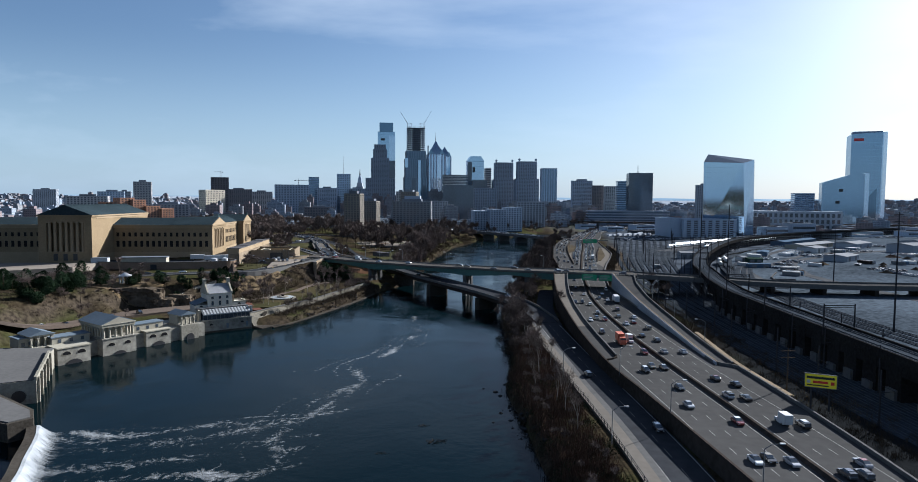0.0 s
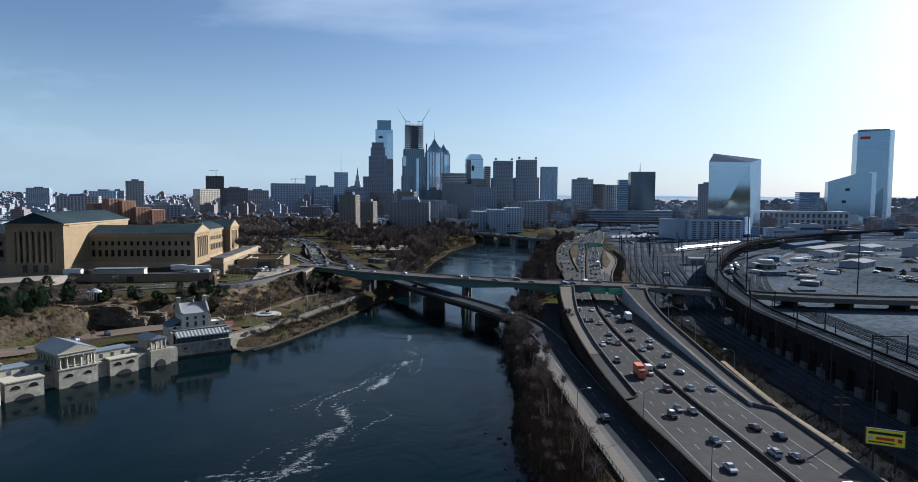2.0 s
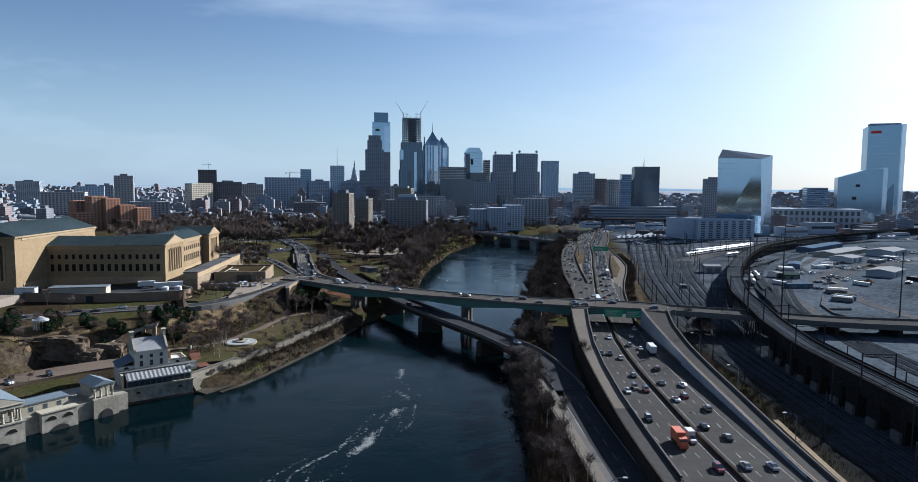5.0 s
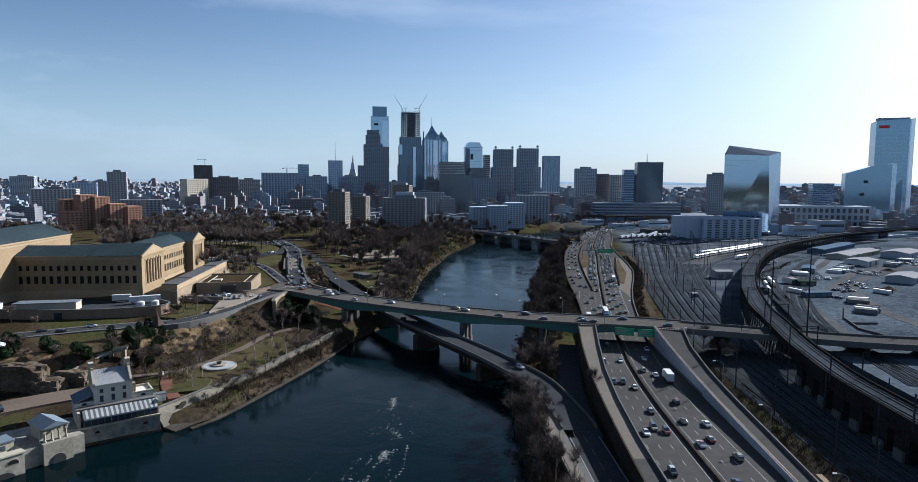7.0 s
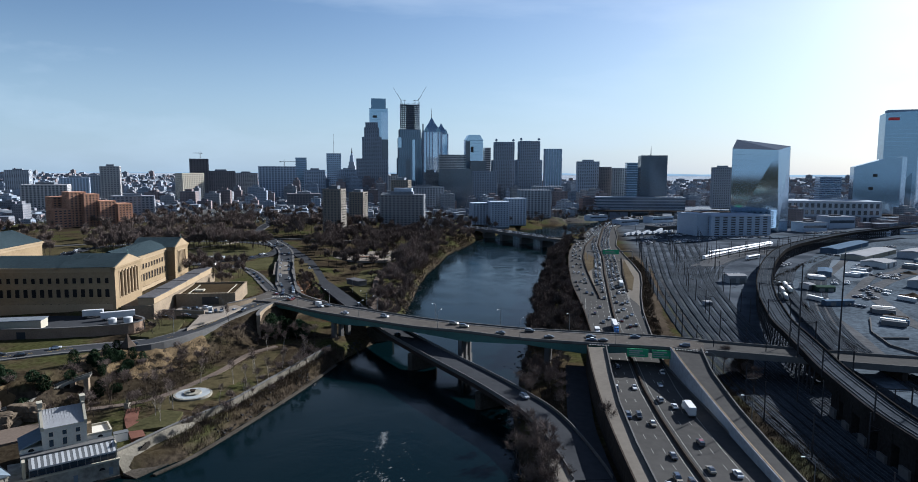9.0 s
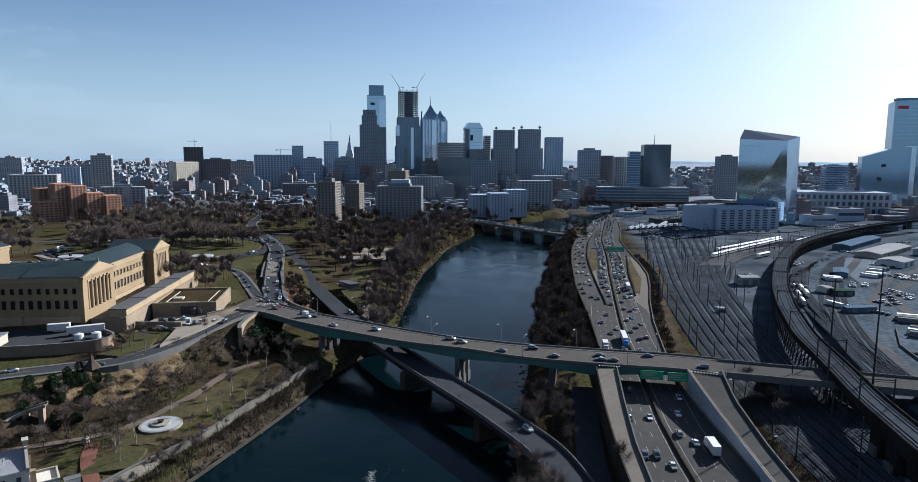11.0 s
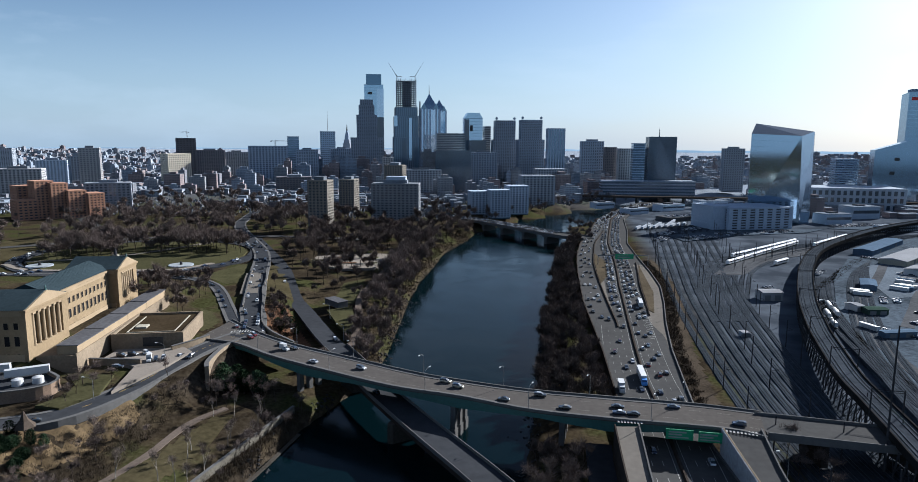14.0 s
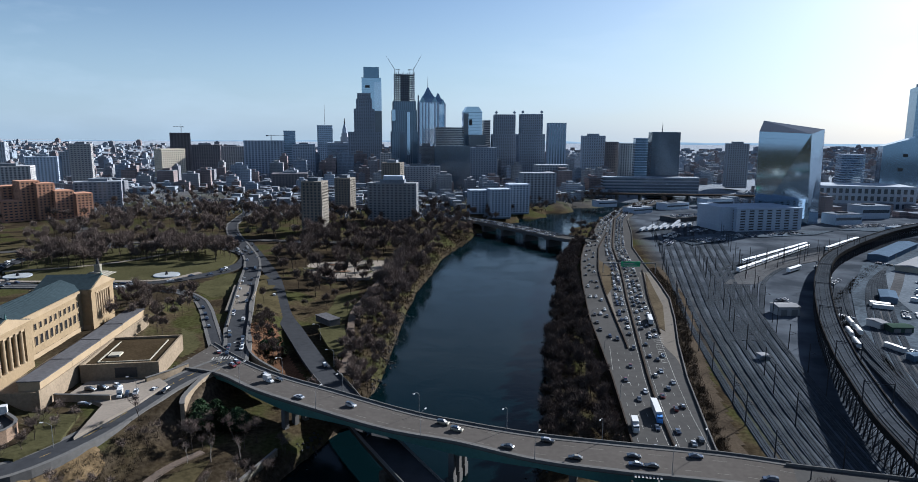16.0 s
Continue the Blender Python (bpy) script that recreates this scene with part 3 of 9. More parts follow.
    # ramps up to the bridge
    left = curve([(50.2, 193, HWZ + 0.03), (49.3, 207, 9.5), (48.6, 240, 10.5), (49.2, 270, 11.5), (50.2, 300, 12.9), (52, 330, 14.4), (54.9, 360, 16.4), (58.6, 389, 18.35)])
    ramp = thing("off_ramp", "pale concrete ramp climbing from the highway to the bridge", "ramp", kind="structure")
    right = [Vector((float(np.interp(p.y, [193, 207, 240, 270, 300, 330, 360, 389], [52.5, 54.1, 53.9, 54.2, 55.4, 57.8, 61.8, 66.3])), p.y, p.z)) for p in left]
    part("ramp_deck", between(bmesh.new(), left, right, 1.0), "ramp_concrete", ramp)
    low = [i for i, p in enumerate(left) if p.y < 262]
    up = Vector((0, 0, 0.012))
    part("ramp_asphalt", between(bmesh.new(), [left[i] + up for i in low], [right[i] + up for i in low], 0.006), "asphalt_old", ramp, "dark asphalt foot of the ramp")
    # shade on the ramp's river side, set by darker concrete than the other wall
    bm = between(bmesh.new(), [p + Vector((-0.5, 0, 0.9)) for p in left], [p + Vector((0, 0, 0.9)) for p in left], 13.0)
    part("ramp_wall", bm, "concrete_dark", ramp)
    hi = [p for p in right if p.y > 207]
    bm = between(bmesh.new(), [p + Vector((0, 0, 0.9)) for p in hi], [p + Vector((0.5, 0, 0.9)) for p in hi], 8.5)
    part("ramp_wall", bm, "concrete", ramp)
    ramp = thing("on_ramp", "concrete ramp beside a tall pale retaining wall", "ramp", kind="structure")
    left = curve([(86.2, 203, HWZ + 0.03), (86.5, 220, 9.5), (87.8, 245, 10.1), (89.2, 275, 11.0), (90.6, 305, 12.0), (92, 330, 13.2), (92.8, 358, 15.8), (94.2, 386, 18.35)])
    right = [Vector((float(np.interp(p.y, [203, 240, 270, 300, 330, 360, 386], [91.2, 93, 95, 96.8, 98.9, 101.6, 107])), p.y, p.z)) for p in left]
    part("ramp_deck", between(bmesh.new(), left, right, 1.0), "asphalt_old", ramp)
    bm = between(bmesh.new(), [p + Vector((-0.5, 0, 0.9)) for p in left], [p + Vector((0, 0, 0.9)) for p in left], 9.0)
    part("ramp_wall", bm, "pale_concrete", ramp)
    bm = bmesh.new()
    sweep(bm, [p + Vector((0.15, 0, 0.9)) for p in left], rect(-0.25, 0.25, -0.02, 0.14))
    part("coping", bm, "tan_stone", ramp, "tan coping along the wall")
    bm = between(bmesh.new(), [p + Vector((0, 0, 0.9)) for p in right], [p + Vector((0.5, 0, 0.9)) for p in right], 10.0)
    part("ramp_wall", bm, "concrete", ramp)
    ledge = [p + Vector((0.6, 0, 0.45)) for p in curve([(91.9, 168, 9.0), (92.1, 205, 9.1), (95, 250, 10.2)], 5)]
    part("verge_strip", between(bmesh.new(), ledge, [p + Vector((1.6, 0, 0)) for p in ledge], 1.4), "tan_stone", ramp, "strip of tan earth behind the parapet")


build_highway()

# ---------- bridges ----------
FAR_EDGE = [(-118, 520, 18.6), (-97, 497, 18.6), (-72, 476, 18.6), (-46.5, 460, 18.6), (-15.4, 440.5, 18.6), (4.6, 431, 18.6), (32, 421, 18.5), (60, 414.5, 18.5), (93, 408, 18.3), (114, 402, 18)]
NEAR_EDGE = [(-124, 486, 18.6), (-102, 478, 18.6), (-80, 460, 18.6), (-54, 443, 18.6), (-22, 424, 18.6), (4.6, 414, 18.6), (30, 402, 18.5), (57, 394.5, 18.5), (94.7, 387, 18.3), (107, 381, 18)]


def build_street_bridge():
    br = thing("street_bridge", "long street bridge with teal steel girders and a grey deck", "bridge", kind="structure")
    far, near = curve(FAR_EDGE, 5), curve(NEAR_EDGE, 5)
    n = min(len(far), len(near))
    far = [far[int(i * (len(far) - 1) / (n - 1))] for i in range(n)]
    near = [near[int(i * (len(near) - 1) / (n - 1))] for i in range(n)]
    part("deck", between(bmesh.new(), far, near, 0.7), "deck", br)
    for ln, s in ((far, -1), (near, 1)):
        bm = bmesh.new()
        sweep(bm, ln, [(-0.25, 0.75), (0.25, 0.75), (0.25, -0.3), (-0.25, -0.3)])
        part("parapet", bm, "concrete", br)
        up = Vector((0, 0, 0.16))
        inner = [p - r * (2.3 * s) + up for p, r in zip(ln, sides(ln))]
        outer = [p + up for p in ln]
        part("sidewalk", between(bmesh.new(), inner if s > 0 else outer, outer if s > 0 else inner, 0.3), "concrete", br)
        # haunched girder, deeper over the piers
        bm = bmesh.new()
        top, bot = [], []
        for p, r in zip(ln, sides(ln)):
            q = p - r * (0.9 * s)
            dep = 2.0
            for px in (-62, 5, 58):
                dep = max(dep, 4.2 - abs(p.x - px) * 0.09)
            top.append(q + Vector((0, 0, -0.7)))
            bot.append(q + Vector((0, 0, -0.7 - dep)))
        for dx in (-0.25, 0.25):
            a = [bm.verts.new(p + Vector((0, dx, 0))) for p in top]
            b = [bm.verts.new(p + Vector((0, dx, 0))) for p in bot]
            for i in range(n - 1):
                bm.faces.new((a[i], a[i + 1], b[i + 1], b[i]))
        part("girder", bm, "teal_steel", br)
    for x, y, a in ((-62, 457, -33), (5, 422, -22), (44, 408, -15)):
        for k in (-5.5, 0, 5.5):
            bm = bmesh.new()
            m = pose(x, y, 0, 0, 0, a) @ pose(0, k, 0)
            box(bm, -1.3, 1.3, -1.5, 1.5, -3, 4.5, m)
            box(bm, -1.0, 1.0, -1.1, 1.1, 4.5, 15.2, m)
            part("pier", bm, "concrete", br)
    # the street goes on over the rail yard
    ext = thing("street_viaduct", "concrete street viaduct on piers over the rail yard", "bridge", kind="structure")
    line = curve([(110, 392, 18), (150, 385, 16.5), (187, 379, 15), (230, 373, 14.5), (300, 366, 14.5), (420, 352, 14.5), (560, 335, 14.5)])
    bm = bmesh.new()
    sweep(bm, line, [(-8.5, 0), (8.5, 0), (8.5, -1.6), (-8.5, -1.6)])
    part("deck", bm, "asphalt_old", ext)
    for k in (-8.5, 8.5):
        bm = bmesh.new()
        sweep(bm, line, [(k - 0.2, 1.0), (k + 0.2, 1.0), (k + 0.2, -1.8), (k - 0.2, -1.8)])
        part("parapet", bm, "concrete", ext)
    for i in range(3, len(line), 5):
        p = line[i]
        bm = bmesh.new()
        box(bm, p.x - 1.2, p.x + 1.2, p.y - 7, p.y + 7, 7, p.z - 1.6)
        part("pier", bm, "concrete_dark", ext)


DRIVE = [(48.2, 40, 5.5), (48.2, 120, 5.6), (47, 160, 5.7), (44.8, 200, 5.9), (42.6, 250, 6.1), (41, 284, 6.5), (38.6, 306, 7.1), (32.3, 334, 8.3), (22, 354.5, 9.2), (10.7, 374, 9.8), (-2.6, 395.5, 10.2), (-18.1, 421.5, 10.6), (-33, 448, 10.9), (-46.5, 476, 11.2), (-65, 511, 11.8), (-88.5, 562, 12.6), (-106, 601, 13.2), (-135, 686, 14.4), (-168, 762, 15.6), (-205, 843, 16)]


PATH_LINE = [(40, 50, 5.7), (39.8, 120, 5.7), (39.4, 145, 5.8), (38.4, 168, 5.9), (36.9, 192, 6.0), (35.4, 228, 6.2), (33.4, 262, 6.4), (31.4, 290, 6.8), (30.4, 302, 7.3)]
BRANCH = [(42.5, 284, 6.45), (43.4, 306, 6.5), (45, 330, 6.5), (49, 358, 6.5), (53, 384, 6.6), (55.5, 400, 6.7)]


def build_drive_bridge():
    br = thing("river_drive_bridge", "low curved drive bridge of grey girders on stone piers", "bridge", kind="structure")
    line = [p for p in curve(DRIVE, 5)]
    span = [p for p in line if 285 < p.y < 500]
    bm = bmesh.new()
    sweep(bm, span, [(-5.8, 0), (5.8, 0), (5.8, -0.6), (-5.8, -0.6)])
    part("deck", bm, "asphalt", br)
    for k in (-5.8, 5.8):
        bm = bmesh.new()
        sweep(bm, span, [(k - 0.15, 1.1), (k + 0.15, 1.1), (k + 0.15, -0.5), (k - 0.15, -0.5)])
        part("parapet", bm, "concrete", br)
        bm = bmesh.new()
        kk = k * 0.92
        sweep(bm, span, [(kk - 0.25, -0.6), (kk + 0.25, -0.6), (kk + 0.25, -2.6), (kk - 0.25, -2.6)])
        part("girder", bm, "rust_steel", br)
    for y in (322, 366, 418, 466):
        i = min(range(len(span)), key=lambda j: abs(span[j].y - y))
        p, r = span[i], sides(span)[i]
        m = Matrix.Translation((p.x, p.y, 0)) @ pose(0, 0, 0, 0, 0, math.degrees(math.atan2(r.y, r.x)))
        bm = bmesh.new()
        prism(bm, [(-8, 0), (-6.5, -1.6), (6.5, -1.6), (8, 0), (6.5, 1.6), (-6.5, 1.6)], -3, p.z - 2.6, m)
        part("pier", bm, "old_stone", br)
    road = thing("river_drive", "dark asphalt drive along the river", "road", kind="structure")
    for seg in ([p for p in line if p.y <= 290], [p for p in line if p.y >= 495]):
        bm = bmesh.new()
        sweep(bm, [Vector((p.x, p.y, max(p.z, land(p.x, p.y) + 0.25))) for p in seg], [(-5.2, 0), (5.2, 0), (5.2, -1.5), (-5.2, -1.5)])
        part("carriageway", bm, "asphalt", road)
    bm = bmesh.new()
    sweep(bm, [Vector((p.x, p.y, max(p.z, land(p.x, p.y) + 0.2) - 0.03)) for p in curve(BRANCH, 5)], [(-4.6, 0), (4.6, 0), (4.6, -1.5), (-4.6, -1.5)])
    part("branch_carriageway", bm, "asphalt", road)
    path = thing("riverside_path", "pale paved path along the wooded river bank", "path", kind="structure")
    bm = bmesh.new()
    sweep(bm, [Vector((p.x, p.y, p.z + 0.1)) for p in curve(PATH_LINE)], [(-1.8, 0), (1.8, 0), (1.8, -1.5), (-1.8, -1.5)])
    part("paving", bm, "ramp_concrete", path)
    bm = bmesh.new()
    sweep(bm, [Vector((p.x, p.y, p.z + 0.02)) for p in curve(PATH_LINE)], [(1.8, 0), (3.6, 0), (3.6, -1.5), (1.8, -1.5)])
    part("shoulder", bm, "concrete", path)
    fence = thing("path_fence", "low grey two-rail fence beside the riverside path", "fence", kind="structure")
    rails = curve(PATH_LINE, 3.0)
    post = None
    for p, r in zip(rails, sides(rails)):
        q = p - r * 1.75
        if post is None:
            post = part("post", boxes((-0.07, 0.07, -0.07, 0.07, -0.5, 1.25)), "dark_steel", fence)
            post.matrix_basis = pose(q.x, q.y, q.z)
        else:
            again(post, pose(q.x, q.y, q.z))
    for z in (0.6, 1.15):
        bm = bmesh.new()
        sweep(bm, rails, rect(-1.8, -1.7, z, z + 0.09))
        part("rail", bm, "dark_steel", fence)
    low = [Vector((p.x, p.y, max(p.z, land(p.x, p.y) + 0.25))) for p in line if p.y <= 290]
    for k in (-4.7, 4.7):
        bm = bmesh.new()
        sweep(bm, low, rect(k - 0.09, k + 0.09, -0.1, 0.02))
        part("edge_line", bm, "paint", road)
    for i in range(0, len(low) - 1, 2):
        bm = bmesh.new()
        sweep(bm, low[i:i + 2], rect(-0.08, 0.08, -0.1, 0.02))
        part("centre_dash", bm, "worn_paint", road)
    # ribs on the highway's river wall
    for k in range(9):
        y = 96 + k * 24
        part("wall_rib", boxes((edge_left(y) - 0.55, edge_left(y) + 0.1, y - 0.5, y + 0.5, 4.6, 9.0)), "concrete", thing("retaining_rib", "concrete rib on the retaining wall of the highway", "rib", group="wall ribs", kind="structure"))


build_street_bridge()
build_drive_bridge()

# ---------- railway viaduct and yard ----------
VIADUCT = [(120, -100, 19.3), (127, 60, 19.3), (131, 161, 19.3), (133.5, 220, 19.3), (136.4, 283, 19.3), (138, 308, 19.3), (141.4, 328, 19.3), (147.2, 357, 19.3), (155.4, 388, 19.3), (161, 410, 19.3), (168, 437, 19.3), (182, 476, 19.3), (196, 512, 19.3), (228, 582, 19.3), (286, 689, 19.3), (355, 788, 19.3), (486, 915, 19.3), (597, 998, 19.3), (760, 1110, 19.3)]


def build_viaduct():
    v = thing("rail_viaduct", "curving railway viaduct with a dark stone wall and trestle legs", "viaduct", kind="structure")
    line = curve(VIADUCT, 6)
    bm = bmesh.new()
    sweep(bm, line, [(-5, 0), (5, 0), (5, -1.8), (-5, -1.8)])
    part("deck", bm, "ballast", v)
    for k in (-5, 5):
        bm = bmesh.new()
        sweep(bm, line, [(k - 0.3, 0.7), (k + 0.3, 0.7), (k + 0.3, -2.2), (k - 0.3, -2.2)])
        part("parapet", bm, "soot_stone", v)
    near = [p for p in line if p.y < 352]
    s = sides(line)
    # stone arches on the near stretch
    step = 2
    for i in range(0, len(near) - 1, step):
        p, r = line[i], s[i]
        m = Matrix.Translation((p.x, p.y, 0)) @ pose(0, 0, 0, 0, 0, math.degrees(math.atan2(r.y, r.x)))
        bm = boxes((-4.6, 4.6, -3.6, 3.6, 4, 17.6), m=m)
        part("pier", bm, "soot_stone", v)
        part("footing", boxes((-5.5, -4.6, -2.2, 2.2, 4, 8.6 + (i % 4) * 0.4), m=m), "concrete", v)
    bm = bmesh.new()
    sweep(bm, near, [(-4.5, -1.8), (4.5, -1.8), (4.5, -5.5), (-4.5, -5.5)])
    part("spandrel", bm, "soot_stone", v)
    for i in range(len(near) + 1, len(line) - 1, 1):
        p, r = line[i], s[i]
        m = Matrix.Translation((p.x, p.y, 0)) @ pose(0, 0, 0, 0, 0, math.degrees(math.atan2(r.y, r.x)))
        bm = bmesh.new()
        for k in (-3.8, 3.8):
            rod(bm, m @ Vector((k * 1.35, 0, 5)), m @ Vector((k, 0, p.z - 1.8)), 0.35, 0.3, 4)
        rod(bm, m @ Vector((-5, 0, 8)), m @ Vector((3.8, 0, p.z - 3)), 0.15, 0.15, 4)
        rod(bm, m @ Vector((5, 0, 8)), m @ Vector((-3.8, 0, p.z - 3)), 0.15, 0.15, 4)
        q, rq = line[i + 1], s[i + 1]
        for k in (-4.2, 4.2):
            rod(bm, p + r * k * 1.2 + Vector((0, 0, 8 - p.z)), q + rq * k + Vector((0, 0, -3)), 0.14, n=3)
            rod(bm, p + r * k + Vector((0, 0, -3)), q + rq * k * 1.2 + Vector((0, 0, 8 - q.z)), 0.14, n=3)
        part("trestle", bm, "dark_steel", v)
    for off in (-3.2, -1.7, 1.7, 3.2):
        bm = bmesh.new()
        sweep(bm, line, rect(off - 0.08, off + 0.08, 0.02, 0.28))
        part("rail", bm, "rail", v)


build_viaduct()


# ---------- art museum ----------
def column(bm, x, y, z0, z1, r):
    cyl(bm, x, y, z0, z0 + 0.5, r * 1.35, r * 1.3, 12)
    cyl(bm, x, y, z0 + 0.5, z1 - 0.8, r, r * 0.86, 12)
    box(bm, x - r * 1.3, x + r * 1.3, y - r * 1.3, y + r * 1.3, z1 - 0.8, z1)


def window_part(parent, x, y, z, w, h, face, pane=None):
    """A recessed window in a wall that faces -y ('f') or +x ('r'); its frame is a part and its pane one level deeper."""
    if not pane:
        bm = boxes((-w / 2, w / 2, -0.10, 0.02, 0, h))
        bm2 = bmesh.new()
        for a in ((-w / 2 - 0.14, -w / 2, -0.22, 0.02, -0.2, h + 0.14), (w / 2, w / 2 + 0.14, -0.22, 0.02, -0.2, h + 0.14), (-w / 2, w / 2, -0.22, 0.02, h, h + 0.14), (-w / 2 - 0.1, w / 2 + 0.1, -0.35, 0.02, -0.2, 0)):
            box(bm2, *a)
        f = part("window", bm2, "sandstone_trim", parent)
        p = part("pane", bm, "window_dark", f)
    else:
        f = again(pane[0], Matrix(), parent)
        p = again(pane[1], Matrix(), f)
    f.matrix_basis = pose(x, y, z, 0, 0, 90 if face == "r" else 0)
    return f, p


def build_museum():
    mu = thing("art_museum", "huge honey-coloured stone museum with columned porticoes and teal roofs", "museum", pose(-173.6, 436.9, 24.6, 0, 0, 4.9))
    H = 20.9

    def block(x0, x1, y0, y1, h, z0=-8):
        bm = boxes((x0, x1, y0, y1, z0, h - 2.4))
        part("wall", bm, "sandstone", mu)
        bm = boxes((x0 - 0.25, x1 + 0.25, y0 - 0.25, y1 + 0.25, h - 2.4, h - 0.9), (x0 - 0.9, x1 + 0.9, y0 - 0.9, y1 + 0.9, h - 0.9, h - 0.35), (x0 - 0.5, x1 + 0.5, y0 - 0.5, y1 + 0.5, h - 0.35, h))
        part("cornice", bm, "sandstone_trim", mu)
        part("plinth", boxes((x0 - 0.3, x1 + 0.3, y0 - 0.3, y1 + 0.3, z0, 2.2)), "sandstone_trim", mu)

    def roof(x0, x1, y0, y1, z0, z1, along, hip=0.0):
        part("roof", gable(bmesh.new(), x0, x1, y0, y1, z0, z1, along, 0.3, hip=hip), "roof_teal", mu)
        # standing seams
        bm = bmesh.new()
        if along == "x":
            n, ym = int((x1 - x0) / 1.6), (y0 + y1) / 2
            for i in range(1, n):
                x = x0 + (x1 - x0) * i / n
                cut = min(1, min(x - x0, x1 - x) / hip) if hip else 1
                for ya in (y0, y1):
                    rod(bm, (x, ya, z0 + 0.05), (x, ya + (ym - ya) * cut, z0 + (z1 - z0) * cut + 0.05), 0.07, n=3)
        else:
            n, xm = int((y1 - y0) / 1.6), (x0 + x1) / 2
            for i in range(1, n):
                y = y0 + (y1 - y0) * i / n
                cut = min(1, min(y - y0, y1 - y) / hip) if hip else 1
                for xa in (x0, x1):
                    rod(bm, (xa, y, z0 + 0.05), (xa + (xm - xa) * cut, y, z0 + (z1 - z0) * cut + 0.05), 0.07, n=3)
        part("roof_seams", bm, "roof_teal", mu)

    block(-65.6, -27, 0, 27, H)
    roof(-65.6, -14, 0, 27, H, H + 4.6, "x")
    block(-27, -1.2, 0, 33, H)
    block(-26, -4.5, 33, 87, H - 0.3)
    roof(-26, -4.5, 30, 90, H, H + 4.6, "y")
    block(-28, -1.2, 87, 112, H)
    block(-163, -98.3, 0, 27, H)
    roof(-163, -98.3, 0, 27, H, H + 4.6, "x")
    # the central temple
    block(-98.3, -65.6, -24, 60, 28.2)
    roof(-98.6, -65.3, -30.6, 60, 28.2, 34.8, "y")
    bm = boxes((-98.3, -65.6, -30.6, -24, -8, 4.5), (-98.3, -65.6, -30.6, -24, 24, 27.2), (-99.2, -64.7, -31.4, -24, 27.2, 28.2), (-98.3, -93.5, -30.6, -24, 4.5, 24), (-70.4, -65.6, -30.6, -24, 4.5, 24))
    part("portico", bm, "sandstone", mu)
    col = None
    for i in range(7):
        x = -92.2 + i * (20.5 / 6)
        if col is None:
            bm = bmesh.new()
            column(bm, 0, 0, 4.5, 24, 1.05)
            col = part("column", bm, "sandstone_trim", mu, smooth=False)
            col.matrix_basis = pose(x, -28.9, 0)
        else:
            again(col, pose(x, -28.9, 0))
    for x in (-88, -82, -76):
        part("door", boxes((x - 1.3, x + 1.3, -30.75, -30.5, -1, 3.4)), "black", mu, "dark doorway")
    # side porticoes with pediments
    col = None
    for y0, y1, n in ((0, 33, 6), (87, 112, 6)):
        bm = boxes((-1.2, 0.6, y0, y0 + 4.5, -8, H - 2.4), (-1.2, 0.6, y1 - 4.5, y1, -8, H - 2.4), (-1.2, 0.6, y0 + 4.5, y1 - 4.5, -8, 4.2), (-1.2, 0.8, y0 - 0.2, y1 + 0.2, H - 2.4, H - 0.9), (-1.2, 1.4, y0 - 0.9, y1 + 0.9, H - 0.9, H))
        part("portico", bm, "sandstone", mu)
        part("pediment", gable(bmesh.new(), -14, 0.8, y0, y1, H, H + 4.9, "x", 0.4), "sandstone_trim", mu)
        part("roof", gable(bmesh.new(), -26, 0.2, y0 - 0.6, y1 + 0.6, H + 0.25, H + 5.3, "x", 0.4), "roof_teal", mu)
        for i in range(n):
            y = y0 + 6.3 + (y1 - y0 - 12.6) * i / (n - 1)
            if col is None:
                bm = bmesh.new()
                column(bm, 0, 0, 4.2, H - 2.4, 0.85)
                col = part("column", bm, "sandstone_trim", mu)
                col.matrix_basis = pose(-0.3, y, 0)
            else:
                again(col, pose(-0.3, y, 0))
        bm = bmesh.new()
        rod(bm, (0.6, (y0 + y1) / 2, H + 4.9), (0.6, (y0 + y1) / 2, H + 7.2), 0.5, 0.1, 8)
        part("finial", bm, "teal_steel", mu)
    # windows
    small = tall = low = None
    for i in range(16):
        x = -62.6 + i * 3.95
        if -1.9 > x:
            tall = window_part(mu, x, 0, 5.7, 2.1, 4.2, "f", tall)
            small = window_part(mu, x, 0, 12.8, 1.8, 2.8, "f", small)
            low = window_part(mu, x, 0, 1.0, 1.2, 1.4, "f", low)
    for i in range(15):
        x = -160 + i * 4.1
        window_part(mu, x, 0, 5.7, 2.1, 4.2, "f", tall)
        window_part(mu, x, 0, 12.8, 1.8, 2.8, "f", small)
    for i in range(12):
        y = 36.5 + i * 4.25
        window_part(mu, -4.5, y, 5.7, 2.1, 4.2, "r", tall)
        window_part(mu, -4.5, y, 12.8, 1.8, 2.8, "r", small)
        window_part(mu, -4.5, y, 1.0, 1.2, 1.4, "r", low)
    # long service building below the side facade
    for y0, y1, h in ((5, 30, 3.9), (30, 56, 4.1), (56, 80, 4.3), (80, 108, 4.6)):
        t = thing("service_shed", "long cream service shed with a flat grey roof", "shed", pose(-173.6, 436.9, 24.6, 0, 0, 4.9), "service sheds")
        part("wall", boxes((9.2, 17.4, y0, y1 - 0.2, 0.3, h)), "sandstone_trim", t)
